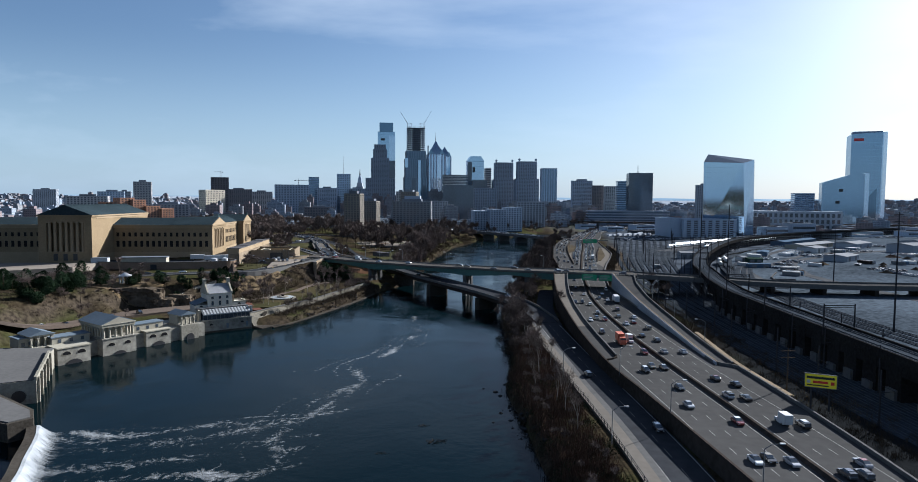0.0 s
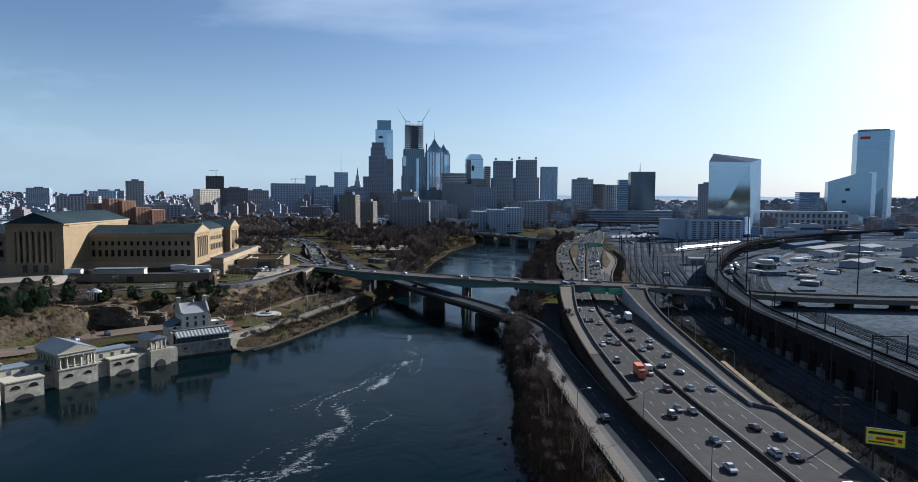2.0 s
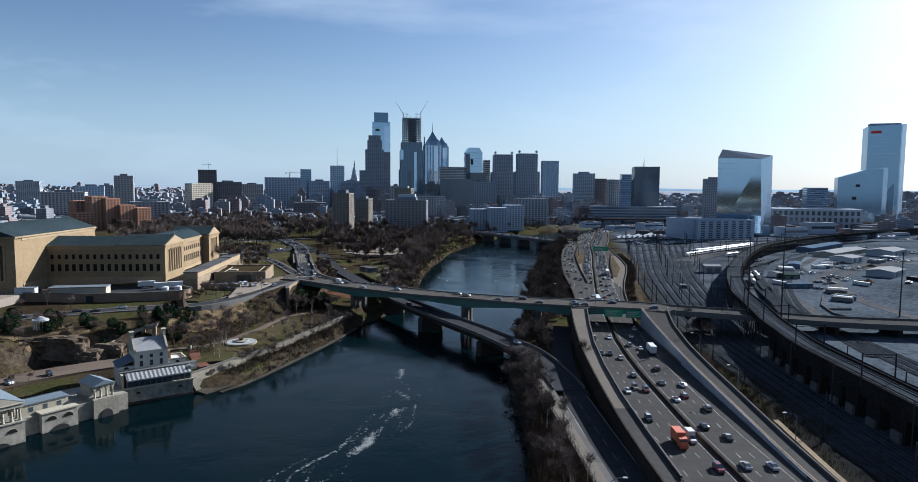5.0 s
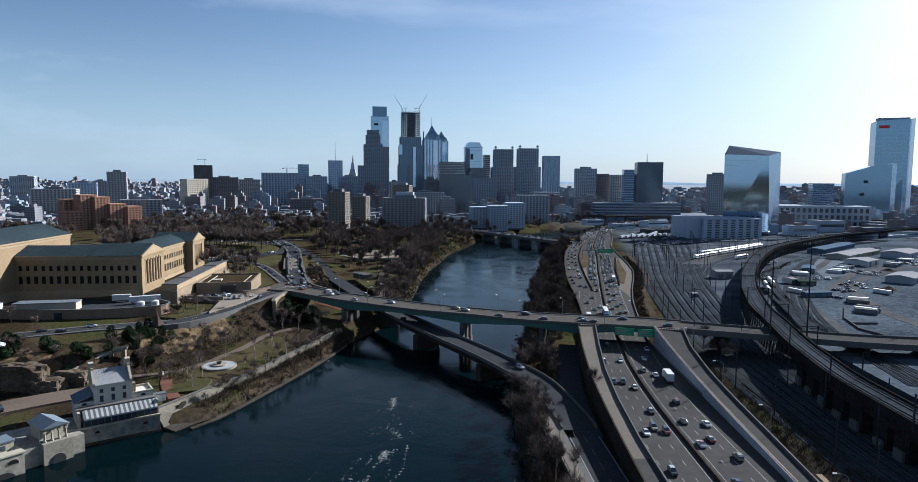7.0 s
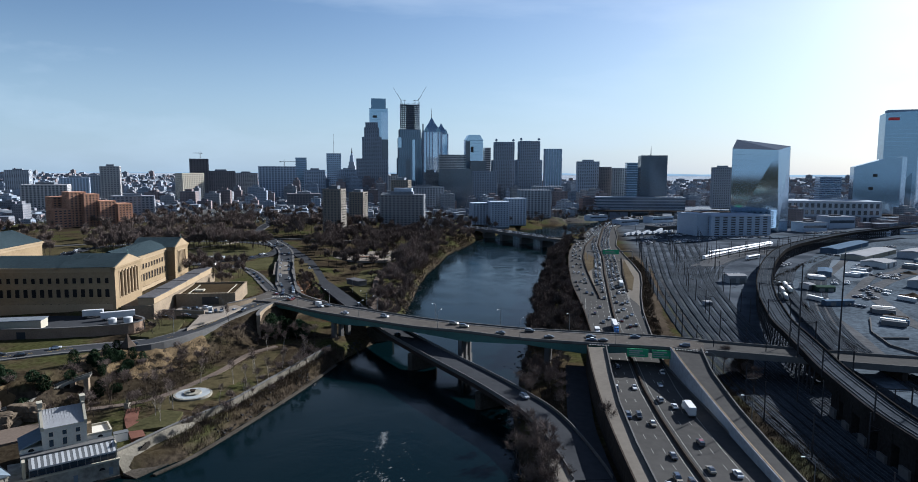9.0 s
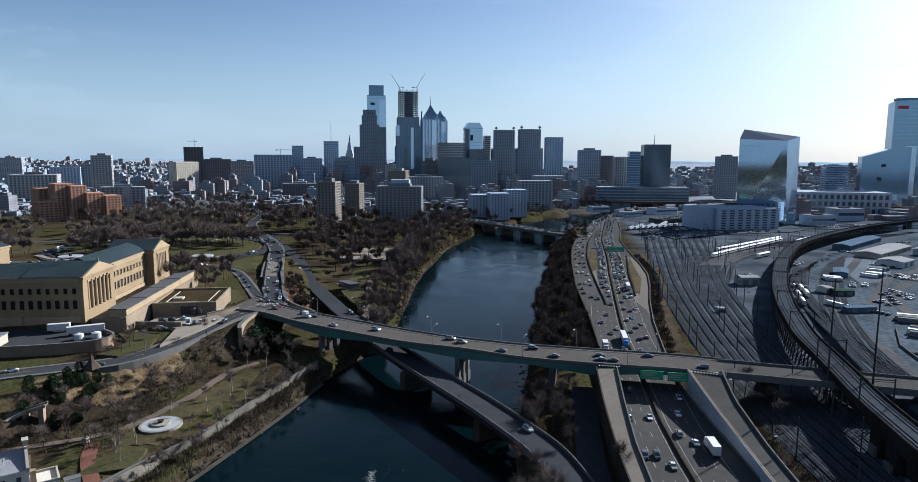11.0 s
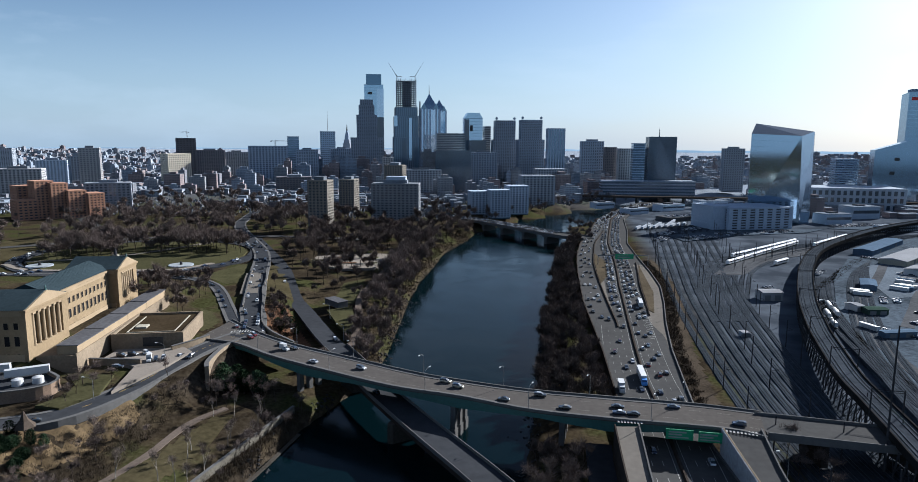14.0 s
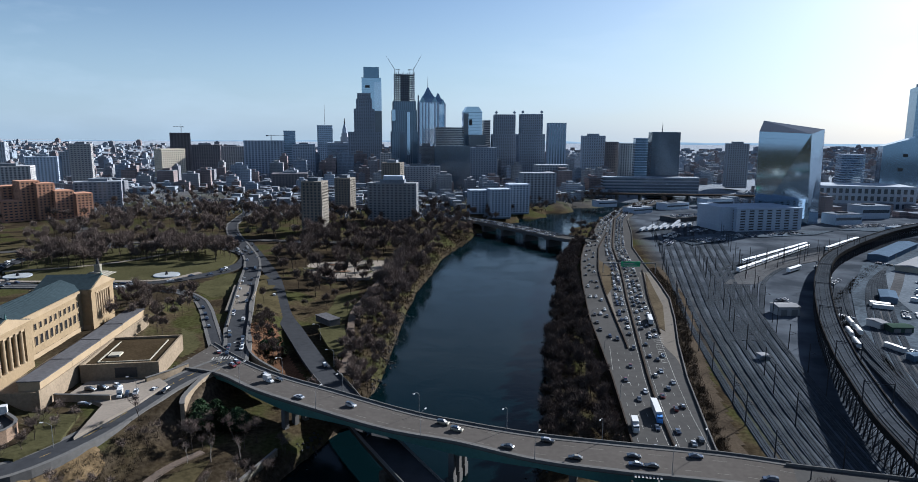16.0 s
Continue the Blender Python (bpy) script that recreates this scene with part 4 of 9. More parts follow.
        part("roof", boxes((8.9, 17.8, y0 - 0.2, y1 - 0.1, h + 0.004, h + 0.4)), "shed_roof", t)
    t = thing("terrace_wall", "long tan stone terrace wall below the museum", "wall", pose(-173.6, 436.9, 24.6, 0, 0, 4.9), kind="structure")
    part("masonry", boxes((1.6, 17.2, 3, 112, -10, 0.28), (17.2, 17.9, 3, 112, -10, 0.9)), "tan_stone", t)
    # flat-roofed loading hall
    t = thing("loading_hall", "low stone loading hall with a planted brown roof", "building", pose(-157, 470, 19.3, 0, 0, 8.5))
    part("wall", boxes((0, 32, 0, 0.9, -4, 6.1), (0, 32, 38.1, 39, -4, 6.1), (0, 0.9, 0.9, 38.1, -4, 6.1), (31.1, 32, 0.9, 38.1, -4, 6.1)), "tan_stone", t)
    part("roof", boxes((0.9, 31.1, 0.9, 38.1, 4.6, 5.1)), mat("roof_planting", (0.035, 0.026, 0.016), 0.95, var=0.3, scale=2), t)
    part("kerb", boxes((5, 27, 5, 5.5, 5.1, 5.4), (5, 5.5, 5, 34, 5.1, 5.4), (26.5, 27, 5, 34, 5.1, 5.4), (7, 12, 12, 17, 5.1, 5.9)), "cream", t)
    part("door", boxes((14, 23, -0.25, -0.02, -0.2, 4.2)), "black", t, "wide dark loading door")


build_museum()


# ---------- city towers ----------
def tower(name, label, x, y, w, d, top, rot=0.0, wall="tower_grey", glass="glass_dark", floor=4.0, pier=0.0, band=0.45, tiers=(), base=9.0, cap=None):
    """A building on a rectangular plan: a glazed core, one slab band a storey and upright piers. (x, y) is the middle of its near face.
    tiers: (share of width, share of depth, top height) of setbacks, lowest first."""
    t = thing(name, label, "building", Matrix.Translation((x, y, base)) @ pose(0, 0, 0, 0, 0, rot))
    levels = list(tiers) or [(1, 1, top)]
    z = 0.0
    for sw, sd, zt in levels:
        hw, hd = w * sw / 2, d * sd / 2
        h = zt - base - z
        part("core", boxes((-hw + 0.5, hw - 0.5, d / 2 - hd + 0.5, d / 2 + hd - 0.5, z - (3 if z == 0 else 0), z + h)), glass, t)
        n = max(1, int(round(h / floor)))
        slab = None
        for i in range(n + 1):
            zz = z + h * i / n
            if slab is None:
                k = floor * band
                slab = part("floor_band", boxes((-hw, hw, d / 2 - hd, d / 2 + hd, -k / 2, k / 2)), wall, t)
                slab.matrix_basis = pose(0, 0, zz)
            else:
                again(slab, pose(0, 0, zz))
        if pier:
            bm = bmesh.new()
            nx, ny = max(1, int(2 * hw / pier)), max(1, int(2 * hd / pier))
            pw = pier * 0.22
            for i in range(nx + 1):
                xx = -hw + pw + (2 * hw - 2 * pw) * i / nx
                box(bm, xx - pw, xx + pw, d / 2 - hd - 0.12, d / 2 - hd + 0.6, z, z + h)
                box(bm, xx - pw, xx + pw, d / 2 + hd - 0.6, d / 2 + hd + 0.12, z, z + h)
            for i in range(ny + 1):
                yy = d / 2 - hd + pw + (2 * hd - 2 * pw) * i / ny
                box(bm, -hw - 0.12, -hw + 0.6, yy - pw, yy + pw, z, z + h)
                box(bm, hw - 0.6, hw + 0.12, yy - pw, yy + pw, z, z + h)
            tagged(part("facade_ribs", bm, wall, t), kind="stuff")
        part("parapet", boxes((-hw - 0.1, hw + 0.1, d / 2 - hd - 0.1, d / 2 + hd + 0.1, z + h, z + h + 1.2)), wall, t)
        z += h
    if cap:
        cw, cd, ch = cap
        part("roof_plant", boxes((-w * cw / 2, w * cw / 2, d / 2 - d * cd / 2, d / 2 + d * cd / 2, z + 1.2, z + 1.2 + ch)), "roof_grey", t)
    return t


def crane(x, y, z, h, reach, rot, lean=0.0):
    t = thing("tower_crane", "thin grey lattice tower crane", "crane", pose(x, y, z, 0, 0, rot), "cranes")
    bm = bmesh.new()
    for a, b in ((-0.8, -0.8), (0.8, -0.8), (0.8, 0.8), (-0.8, 0.8)):
        rod(bm, (a, b, 0), (a, b, h), 0.22, n=4)
    for i in range(int(h / 3)):
        rod(bm, (-0.8, -0.8, i * 3), (0.8, -0.8, i * 3 + 3), 0.12, n=3)
    part("mast", bm, "grey", t)
    bm = bmesh.new()
    tip = Vector((reach * math.cos(lean), 0, h + reach * math.sin(lean)))
    for dy, dz in ((-0.7, 0), (0.7, 0), (0, 1.2)):
        rod(bm, (0, dy, h + dz), tip + Vector((0, 0, dz * 0.3)), 0.3, 0.2, 4)
    rod(bm, (0, 0, h), (-reach * 0.28, 0, h + 0.5), 0.5, 0.5, 4)
    box(bm, -reach * 0.3, -reach * 0.2, -0.9, 0.9, h - 1.5, h + 1)
    rod(bm, (0, 0, h), (0, 0, h + 7), 0.4, 0.15, 4)
    part("jib", bm, "grey", t)
    return t


def build_skyline():
    # glass office tower with a darker crown
    t = tower("office_tower", "slender silver-blue glass skyscraper with a darker glass crown", -240, 2095, 56, 50, 282, 8, "glass_blue", "glass_mirror", 8, band=0.03)
    part("crown", boxes((-22, 22, 4, 44, 274, 304)), "glass_blue", t, "dark glass crown")
    part("slot", boxes((-18, -5, -0.4, 0.3, 246, 253)), "black", t, "dark sky slot")
    # bright and dark reflections on the corner, set in as glass panels
    part("bright_facet", boxes((8, 28.2, -0.6, 1.0, 182, 262)), "glass_pale", t, "paler glass panel for the corner's bright reflection")
    part("dark_facet", boxes((7, 28.3, -0.8, 1.0, 60, 181)), "glass_black", t, "darker glass panel for the corner's dark reflection")
    tower("office_tower", "brown granite tower with stepped setbacks", -247, 1988, 90, 60, 233, 8, "granite_brown", "glass_black", 4, pier=6, tiers=((1, 1, 129), (0.62, 0.8, 191), (0.48, 0.7, 218), (0.4, 0.6, 233)))
    # tower under construction
    t = tower("unfinished_tower", "glass skyscraper under construction with an open steel top", -131, 1910, 70, 55, 208, 8, "steel_grey", "glass_blue", 5, pier=5, band=0.16, tiers=((1, 1, 130), (0.92, 0.95, 185), (0.84, 0.9, 208)))
    for i in range(13):
        part("steel_floor", boxes((-25, 27, 8, 48, 200 + i * 5.6, 200.7 + i * 5.6)), "steel_grey", t, "open grey steel floor")
    bm = bmesh.new()
    for i in range(10):
        for yy in (8, 28, 47):
            rod(bm, (-25 + i * 5.75, yy, 198), (-25 + i * 5.75, yy, 271 + (i * 7 % 5) * 1.3), 0.45, n=4)
    for i in range(6):
        rod(bm, (-25, 7.6, 200 + i * 11), (-2, 7.6, 211 + i * 11), 0.35, n=3)
        rod(bm, (27, 7.6, 200 + i * 11), (4, 7.6, 211 + i * 11), 0.35, n=3)
    part("steel_frame", bm, "steel_grey", t, "open steel columns and braces")
    part("core_wall", boxes((-9, 13, 18, 40, 198, 265)), "granite_brown", t)
    part("hoist", boxes((34, 37, -3, 2, 0, 215)), "steel_grey", t)
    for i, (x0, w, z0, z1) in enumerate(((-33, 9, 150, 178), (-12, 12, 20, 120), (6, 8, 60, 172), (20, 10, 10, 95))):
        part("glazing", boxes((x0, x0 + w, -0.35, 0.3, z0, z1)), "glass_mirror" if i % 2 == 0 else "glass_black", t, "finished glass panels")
    crane(-156, 1915, 270, 18, 42, 172, 1.0)
    crane(-108, 1915, 270, 18, 44, 8, 1.05)
    # two towers with spired glass tops
    for x, y, w, z, zs, rot in ((-83, 2250, 62, 222, 302, 8), (-55, 2350, 46, 222, 252, 8)):
        t = tower("spired_tower", "blue glass skyscraper with a stepped pointed crown", x, y, w, w * 0.9, z, rot, "tower_grey", "glass_mirror", 8, pier=10, band=0.05)
        bm = bmesh.new()
        h, c = w / 2, w * 0.45
        for s0, s1, z0, z1 in ((0.94, 0.66, 0, 13), (0.66, 0.3, 13, 31), (0.3, 0.03, 31, 48)):
            box(bm, -h * s0, h * s0, c - c * s0, c + c * s0, z - 9 + z0 * w / 62 + 1.2, z - 9 + z1 * w / 62 + 1.2, taper=s1 / s0)
        part("crown", bm, "glass_haze", t)
        for k in (-1, 1):
            part("corner_gable", gable(bmesh.new(), k * h * 0.62 - h * 0.3, k * h * 0.62 + h * 0.3, -0.4, c, z - 9 + 1.2, z + 10 * w / 62, "y"), "glass_blue", t)
        # the right face's brightness, put in as a strip of paler glass
        part("bright_facet", boxes((h * 0.1, h * 0.55, -0.5, 0.5, 40, z - 12)), "glass_pale", t, "paler glass panel for the brighter right face")
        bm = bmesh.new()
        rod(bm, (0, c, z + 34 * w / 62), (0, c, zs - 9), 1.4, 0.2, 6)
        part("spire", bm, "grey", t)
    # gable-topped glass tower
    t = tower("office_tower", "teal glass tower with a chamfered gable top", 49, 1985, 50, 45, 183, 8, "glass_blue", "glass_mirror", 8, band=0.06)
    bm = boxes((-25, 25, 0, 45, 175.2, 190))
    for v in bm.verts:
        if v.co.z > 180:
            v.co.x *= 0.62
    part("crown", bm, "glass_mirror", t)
    # the unlit left corner, put in as darker glass
    part("dark_facet", boxes((-25.3, -13, -0.4, 0.6, 0, 172)), "glass_black", t, "darker glass panel for the unlit chamfered corner")
    part("slot", boxes((-11, -3, -0.5, 0.4, 140, 156)), "black", t, "dark window slot")
    tower("office_tower", "pale concrete slab tower", 88, 2000, 18, 30, 162, 8, "tower_tan", "glass_dark", 6)
    tower("office_tower", "dark glass mid-rise tower", 60, 1930, 44, 30, 123, 8, "glass_black", "glass_black", 8, band=0.2)
    # twin brown towers with lozenge ornaments
    for x, y, z in ((133, 1930, 176), (195, 1852, 175)):
        t = tower("twin_tower", "grey-brown granite tower with diamond corner ornaments", x, y, 66, 50, z, 4, "granite_brown", "glass_dark", 4, pier=5, tiers=((1, 1, 125), (0.82, 0.85, z)))
        for k in (-1, 1):
            part("diamond", boxes((-3, 3, 0, 3, -3, 3), m=pose(k * 24, 5, z - 3, 0, 45, 0)), "granite_brown", t)
    tower("apartment_tower", "blue glass apartment tower with pale edges", 247, 1780, 43, 34, 152, 0, "tower_grey", "glass_blue", 8, pier=7, band=0.08)
    tower("office_block", "broad dark blue-grey office block", -4, 1560, 74, 60, 99, 4, "glass_black", "glass_black", 5, pier=5, band=0.4)
    tower("office_block", "tan concrete office block with strip windows", -17, 2050, 76, 50, 143, 6, "tower_tan", "glass_dark", 5)
    tower("apartment_tower", "grey concrete slab apartment tower", 361, 1900, 60, 40, 122, -6, "tower_grey", "glass_dark", 4, pier=6, cap=(0.5, 0.5, 5))
    tower("apartment_tower", "brown brick apartment tower", 398, 1850, 30, 30, 107, -6, "brick_brown", "glass_dark", 4, pier=5)
    tower("apartment_tower", "pale striped apartment tower", 424, 1800, 36, 30, 104, -6, "tower_tan", "glass_dark", 4, pier=6)
    tower("office_tower", "blue-grey glass office tower", 446, 1750, 34, 34, 117, -6, "tower_grey", "glass_blue", 6, band=0.2)
    t = tower("office_tower", "black glass office tower with an aerial on its roof", 432, 1535, 56, 50, 130, -8, "glass_black", "glass_black", 4, pier=4, band=0.3)
    bm = bmesh.new()
    rod(bm, (-4, 25, 121), (-4, 25, 143), 1.2, 0.3, 5)
    part("aerial", bm, "grey", t)
    tower("office_block", "long low dark building on the far bank", 395, 1500, 190, 30, 40, -4, "granite_brown", "glass_black", 6)
    tower("apartment_tower", "pale concrete apartment tower", 644, 1680, 46, 36, 106, -14, "tower_white", "glass_dark", 4, pier=5, cap=(0.5, 0.5, 4))
    # faceted glass tower
    t = thing("glass_tower", "faceted mirror-glass office tower with slanted faces", "building", Matrix.Translation((0, 0, 9)))
    lo = [Vector(p) for p in ((411, 1078, -4), (467, 1046, -4), (487, 1058, -4), (492, 1118, -4), (432, 1130, -4))]
    hi = [Vector(p) for p in ((409, 1078, 121), (462, 1046, 118), (484, 1056, 124), (497, 1118, 117), (427, 1106, 136))]
    # each facet's brightness is set by its own glass tone
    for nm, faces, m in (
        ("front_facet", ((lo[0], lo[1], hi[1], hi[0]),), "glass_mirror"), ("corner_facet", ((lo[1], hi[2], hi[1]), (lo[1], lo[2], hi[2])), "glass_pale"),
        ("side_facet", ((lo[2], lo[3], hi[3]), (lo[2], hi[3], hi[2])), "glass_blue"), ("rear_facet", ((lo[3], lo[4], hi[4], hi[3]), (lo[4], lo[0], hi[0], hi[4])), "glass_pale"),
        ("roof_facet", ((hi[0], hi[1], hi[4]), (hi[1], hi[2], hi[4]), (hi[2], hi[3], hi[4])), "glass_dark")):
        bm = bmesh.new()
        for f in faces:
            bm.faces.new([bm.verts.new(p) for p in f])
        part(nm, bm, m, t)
    for i in range(1, 30):
        k = i / 30
        a, b, c = lo[2].lerp(hi[2], k), lo[3].lerp(hi[3], k), lo[2].lerp(hi[3], k)
        bm = bmesh.new()
        rod(bm, a + Vector((0.4, -0.2, 0)), b + Vector((0.4, 0, 0)), 0.5, n=4)
        part("floor_band", bm, "tower_white", t)
    for i in range(1, 15):
        k = i / 15
        bm = bmesh.new()
        rod(bm, lo[0].lerp(hi[0], k), lo[1].lerp(hi[1], k), 0.12, n=4)
        part("mullion", bm, "glass_dark", t)
    # tall pair far to the side
    t = thing("glass_tower", "very tall pale glass tower with slanted facets", "building", Matrix.Translation((937, 1475, 9)) @ pose(0, 0, 0, 0, 0, -20))
    part("body", prism(bmesh.new(), [(-37, 0), (27, 0), (37, 12), (37, 50), (-37, 50)], -4, [212, 215, 217, 217, 210]), "glass_haze", t)
    # brighter edge and darker fold: light differences put into the glass tones
    part("edge_facet", prism(bmesh.new(), [(25, -0.5), (27.4, -0.5), (37.6, 11.6), (36, 12.5)], -4, [214, 214, 216, 216]), "glass_pale", t, "slanted edge in paler glass for its brightness")
    part("inner_facet", prism(bmesh.new(), [(3, -0.4), (18, -0.4), (18, 1), (3, 1)], 0, [70, 88, 88, 70]), "glass_blue", t, "darker folded facet")
    part("roof_plant", boxes((-30, 28, 14, 40, 208, 219)), "tower_grey", t)
    part("sign", boxes((-32, -12, -0.5, 0, 196, 202)), mat("sign_red", (0.5, 0.06, 0.06), 0.6), t, "red rooftop sign")
    first = part("floor_band", boxes((-37.2, 27, -0.25, 0.3, 7.8, 8.2)), "glass_mirror", t)
    for i in range(1, 25):
        again(first, pose(0, 0, i * 8))
    t = thing("glass_tower", "pale glass apartment tower with a slanted roof", "building", Matrix.Translation((838, 1395, 9)) @ pose(0, 0, 0, 0, 0, -20))
    part("body", prism(bmesh.new(), [(-45, 0), (12, 0), (36, 0), (36, 36), (12, 36), (-45, 36)], -4, [98, 116, 117, 117, 116, 98]), "glass_haze", t)
    # the edge's brightness is put in as paler glass
    part("edge_facet", prism(bmesh.new(), [(36, -0.4), (45, 3), (45, 36), (36, 36)], -4, 118), "glass_pale", t, "edge in paler glass for its brightness")
    for x, z in ((-8, 78), (-14, 52)):
        part("slot", boxes((x - 4, x + 4, -0.4, 0.3, z, z + 6)), "black", t, "dark window slot")
    # near city blocks
    tower("parking_garage", "long concrete parking garage with open decks", 390, 992, 92, 60, 35, 12, "tower_grey", "black", 3.4, band=0.5, pier=12)
    tower("office_block", "plain grey stair block beside the garage", 337, 988, 22, 50, 37, 12, "tower_grey", "tower_grey", 8, band=0.1)
    tower("train_station", "monumental pale stone railway station", 648, 1230, 160, 80, 44, -14, "pale_stone", "glass_dark", 12, pier=9, band=0.35)
    tower("office_tower", "slim glass-topped office tower", 860, 1600, 46, 40, 85, -14, "tower_grey", "glass_pale", 5)
    for x, y, w, d, z in ((-155, 912, 23, 24, 71), (-160, 1133, 23, 30, 60), (-100, 1230, 30, 34, 78)):
        tower("apartment_tower", "tan concrete apartment tower", x, y, w, d, z, -6, "apartment_tan", "glass_dark", 3.3, pier=4, cap=(0.5, 0.5, 4))
    t = tower("apartment_slab", "broad pale concrete apartment slab with balconies", -80, 1044, 64, 24, 60, -3, "apartment_grey", "glass_dark", 3.3, pier=5.5, band=0.5, cap=(0.5, 0.6, 4))
    part("penthouse", boxes((-12, 14, 6, 20, 55, 61)), "tower_grey", t)
    for dx, dy, z, w in ((38, 1128, 44, 28), (67, 1112, 47, 30), (98, 1166, 50, 32)):
        tower("apartment_block", "dark glass riverside apartment block with pale ribs", dx, dy, w, 26, z, 10, "tower_grey", "glass_black", 3.3, pier=5)
    tower("apartment_block", "glass apartment block framed in pale concrete", 143, 1286, 58, 30, 60, 6, "tower_white", "glass_dark", 4, pier=6)
    tower("apartment_block", "white gridded apartment block", 208, 1562, 68, 34, 61, 10, "tower_white", "glass_dark", 4, pier=6)
    tower("hotel", "cream hotel slab with upright ribs", -667, 1749, 62, 30, 86, 58, "hotel_cream", "glass_dark", 5, pier=5)
    tower("unfinished_block", "brown concrete tower under construction", -692, 1850, 48, 40, 124, 22, "brick_brown", "black", 5, pier=8)
    crane(-692, 1860, 124, 16, 18, 200)
    tower("office_block", "dark grey office slab with pale edges", -497, 1900, 100, 50, 105, 14, "tower_grey", "glass_black", 5, pier=8)
    crane(-480, 1910, 105, 14, 42, 4)
    tower("office_tower", "dark blue office tower", -455, 2000, 32, 30, 131, 14, "tower_grey", "glass_blue", 6)
    t = tower("office_tower", "grey office tower with a radio mast", -398, 2200, 46, 40, 149, 10, "tower_grey", "glass_blue", 6, pier=6)
    bm = bmesh.new()
    rod(bm, (0, 20, 140), (0, 20, 205), 0.8, 0.2, 4)
    part("mast", bm, "grey", t)
    # city hall clock tower
    t = thing("city_hall", "ornate pale stone city hall tower with a domed top", "building", pose(-390, 2490, 9))
    bm = boxes((-16, 16, 0, 32, 0, 75), (-13, 13, 3, 29, 75, 105), (-10, 10, 6, 26, 105, 118))
    part("shaft", bm, "tower_white", t)
    bm = bmesh.new()
    cyl(bm, 0, 16, 118, 132, 9, 8, 8)
    cyl(bm, 0, 16, 132, 150, 8, 2.5, 8)
    part("dome", bm, "tower_grey", t)
    bm = bmesh.new()
    cyl(bm, 0, 16, 150, 171, 2.5, 0.6, 6)
    part("statue", bm, "dark_steel", t)
    # the quarter beyond the museum
    for x, y, w, d, z, rot, wall, glass, lab in (
        (-744, 1500, 38, 30, 101, 22, "tower_tan", "glass_dark", "tan apartment tower with balconies"),
        (-791, 1450, 54, 40, 77, 22, "tower_grey", "glass_blue", "blue glass and concrete apartment block"),
        (-521, 1150, 62, 26, 52, 24, "tower_white", "glass_blue", "white and blue glass apartment block"),
        (-759, 1300, 75, 40, 66, 22, "tower_tan", "glass_dark", "beige apartment slab with dark windows"),
        (-1489, 2300, 71, 50, 92, 22, "tower_white", "glass_dark", "pale wedding-cake office building"),
        (-690, 2000, 80, 40, 92, 18, "brick_brown", "glass_dark", "brown brick office tower with windows"),
        (-394, 1900, 58, 40, 96, 12, "tower_grey", "glass_black", "dark grey office block with windows"),
        (-650, 2100, 70, 40, 86, 16, "tower_tan", "glass_dark", "tan office block with ribbed front"),
        (-148, 1600, 24, 30, 83, 6, "tower_tan", "glass_dark", "tan apartment tower with ribbed front"),
        (-338, 2100, 66, 40, 98, 10, "tower_grey", "glass_black", "grey office slab with dark windows"),
        (-71, 1500, 86, 30, 60, 5, "tower_white", "glass_dark", "low pale office block with ribbed front"),
        (66, 1700, 64, 40, 94, 6, "granite_brown", "glass_black", "brown granite office block with ribs"),
        (-891, 1700, 32, 30, 80, 22, "tower_white", "glass_dark", "pale apartment tower with flat roof"),
        (-330, 1500, 70, 40, 44, 12, "brick_brown", "glass_dark", "low brown stone library block"),
    ):
        tower("city_block", lab, x, y, w, d, z, rot, wall, glass, 4, pier=6, cap=(0.4, 0.4, 4))
    # stepped brick apartments
    for x, y, w, z in ((-527, 1010, 22, 63), (-510, 1014, 20, 60), (-492, 1022, 22, 50), (-538, 992, 24, 40), (-474, 1034, 20, 46), (-556, 1020, 24, 56)):
        tower("brick_apartments", "stepped orange-brick apartment block with balconies", x, y, w, 26, z, 50, "brick_red", "glass_dark", 3.3, pier=5, band=0.55)


build_skyline()


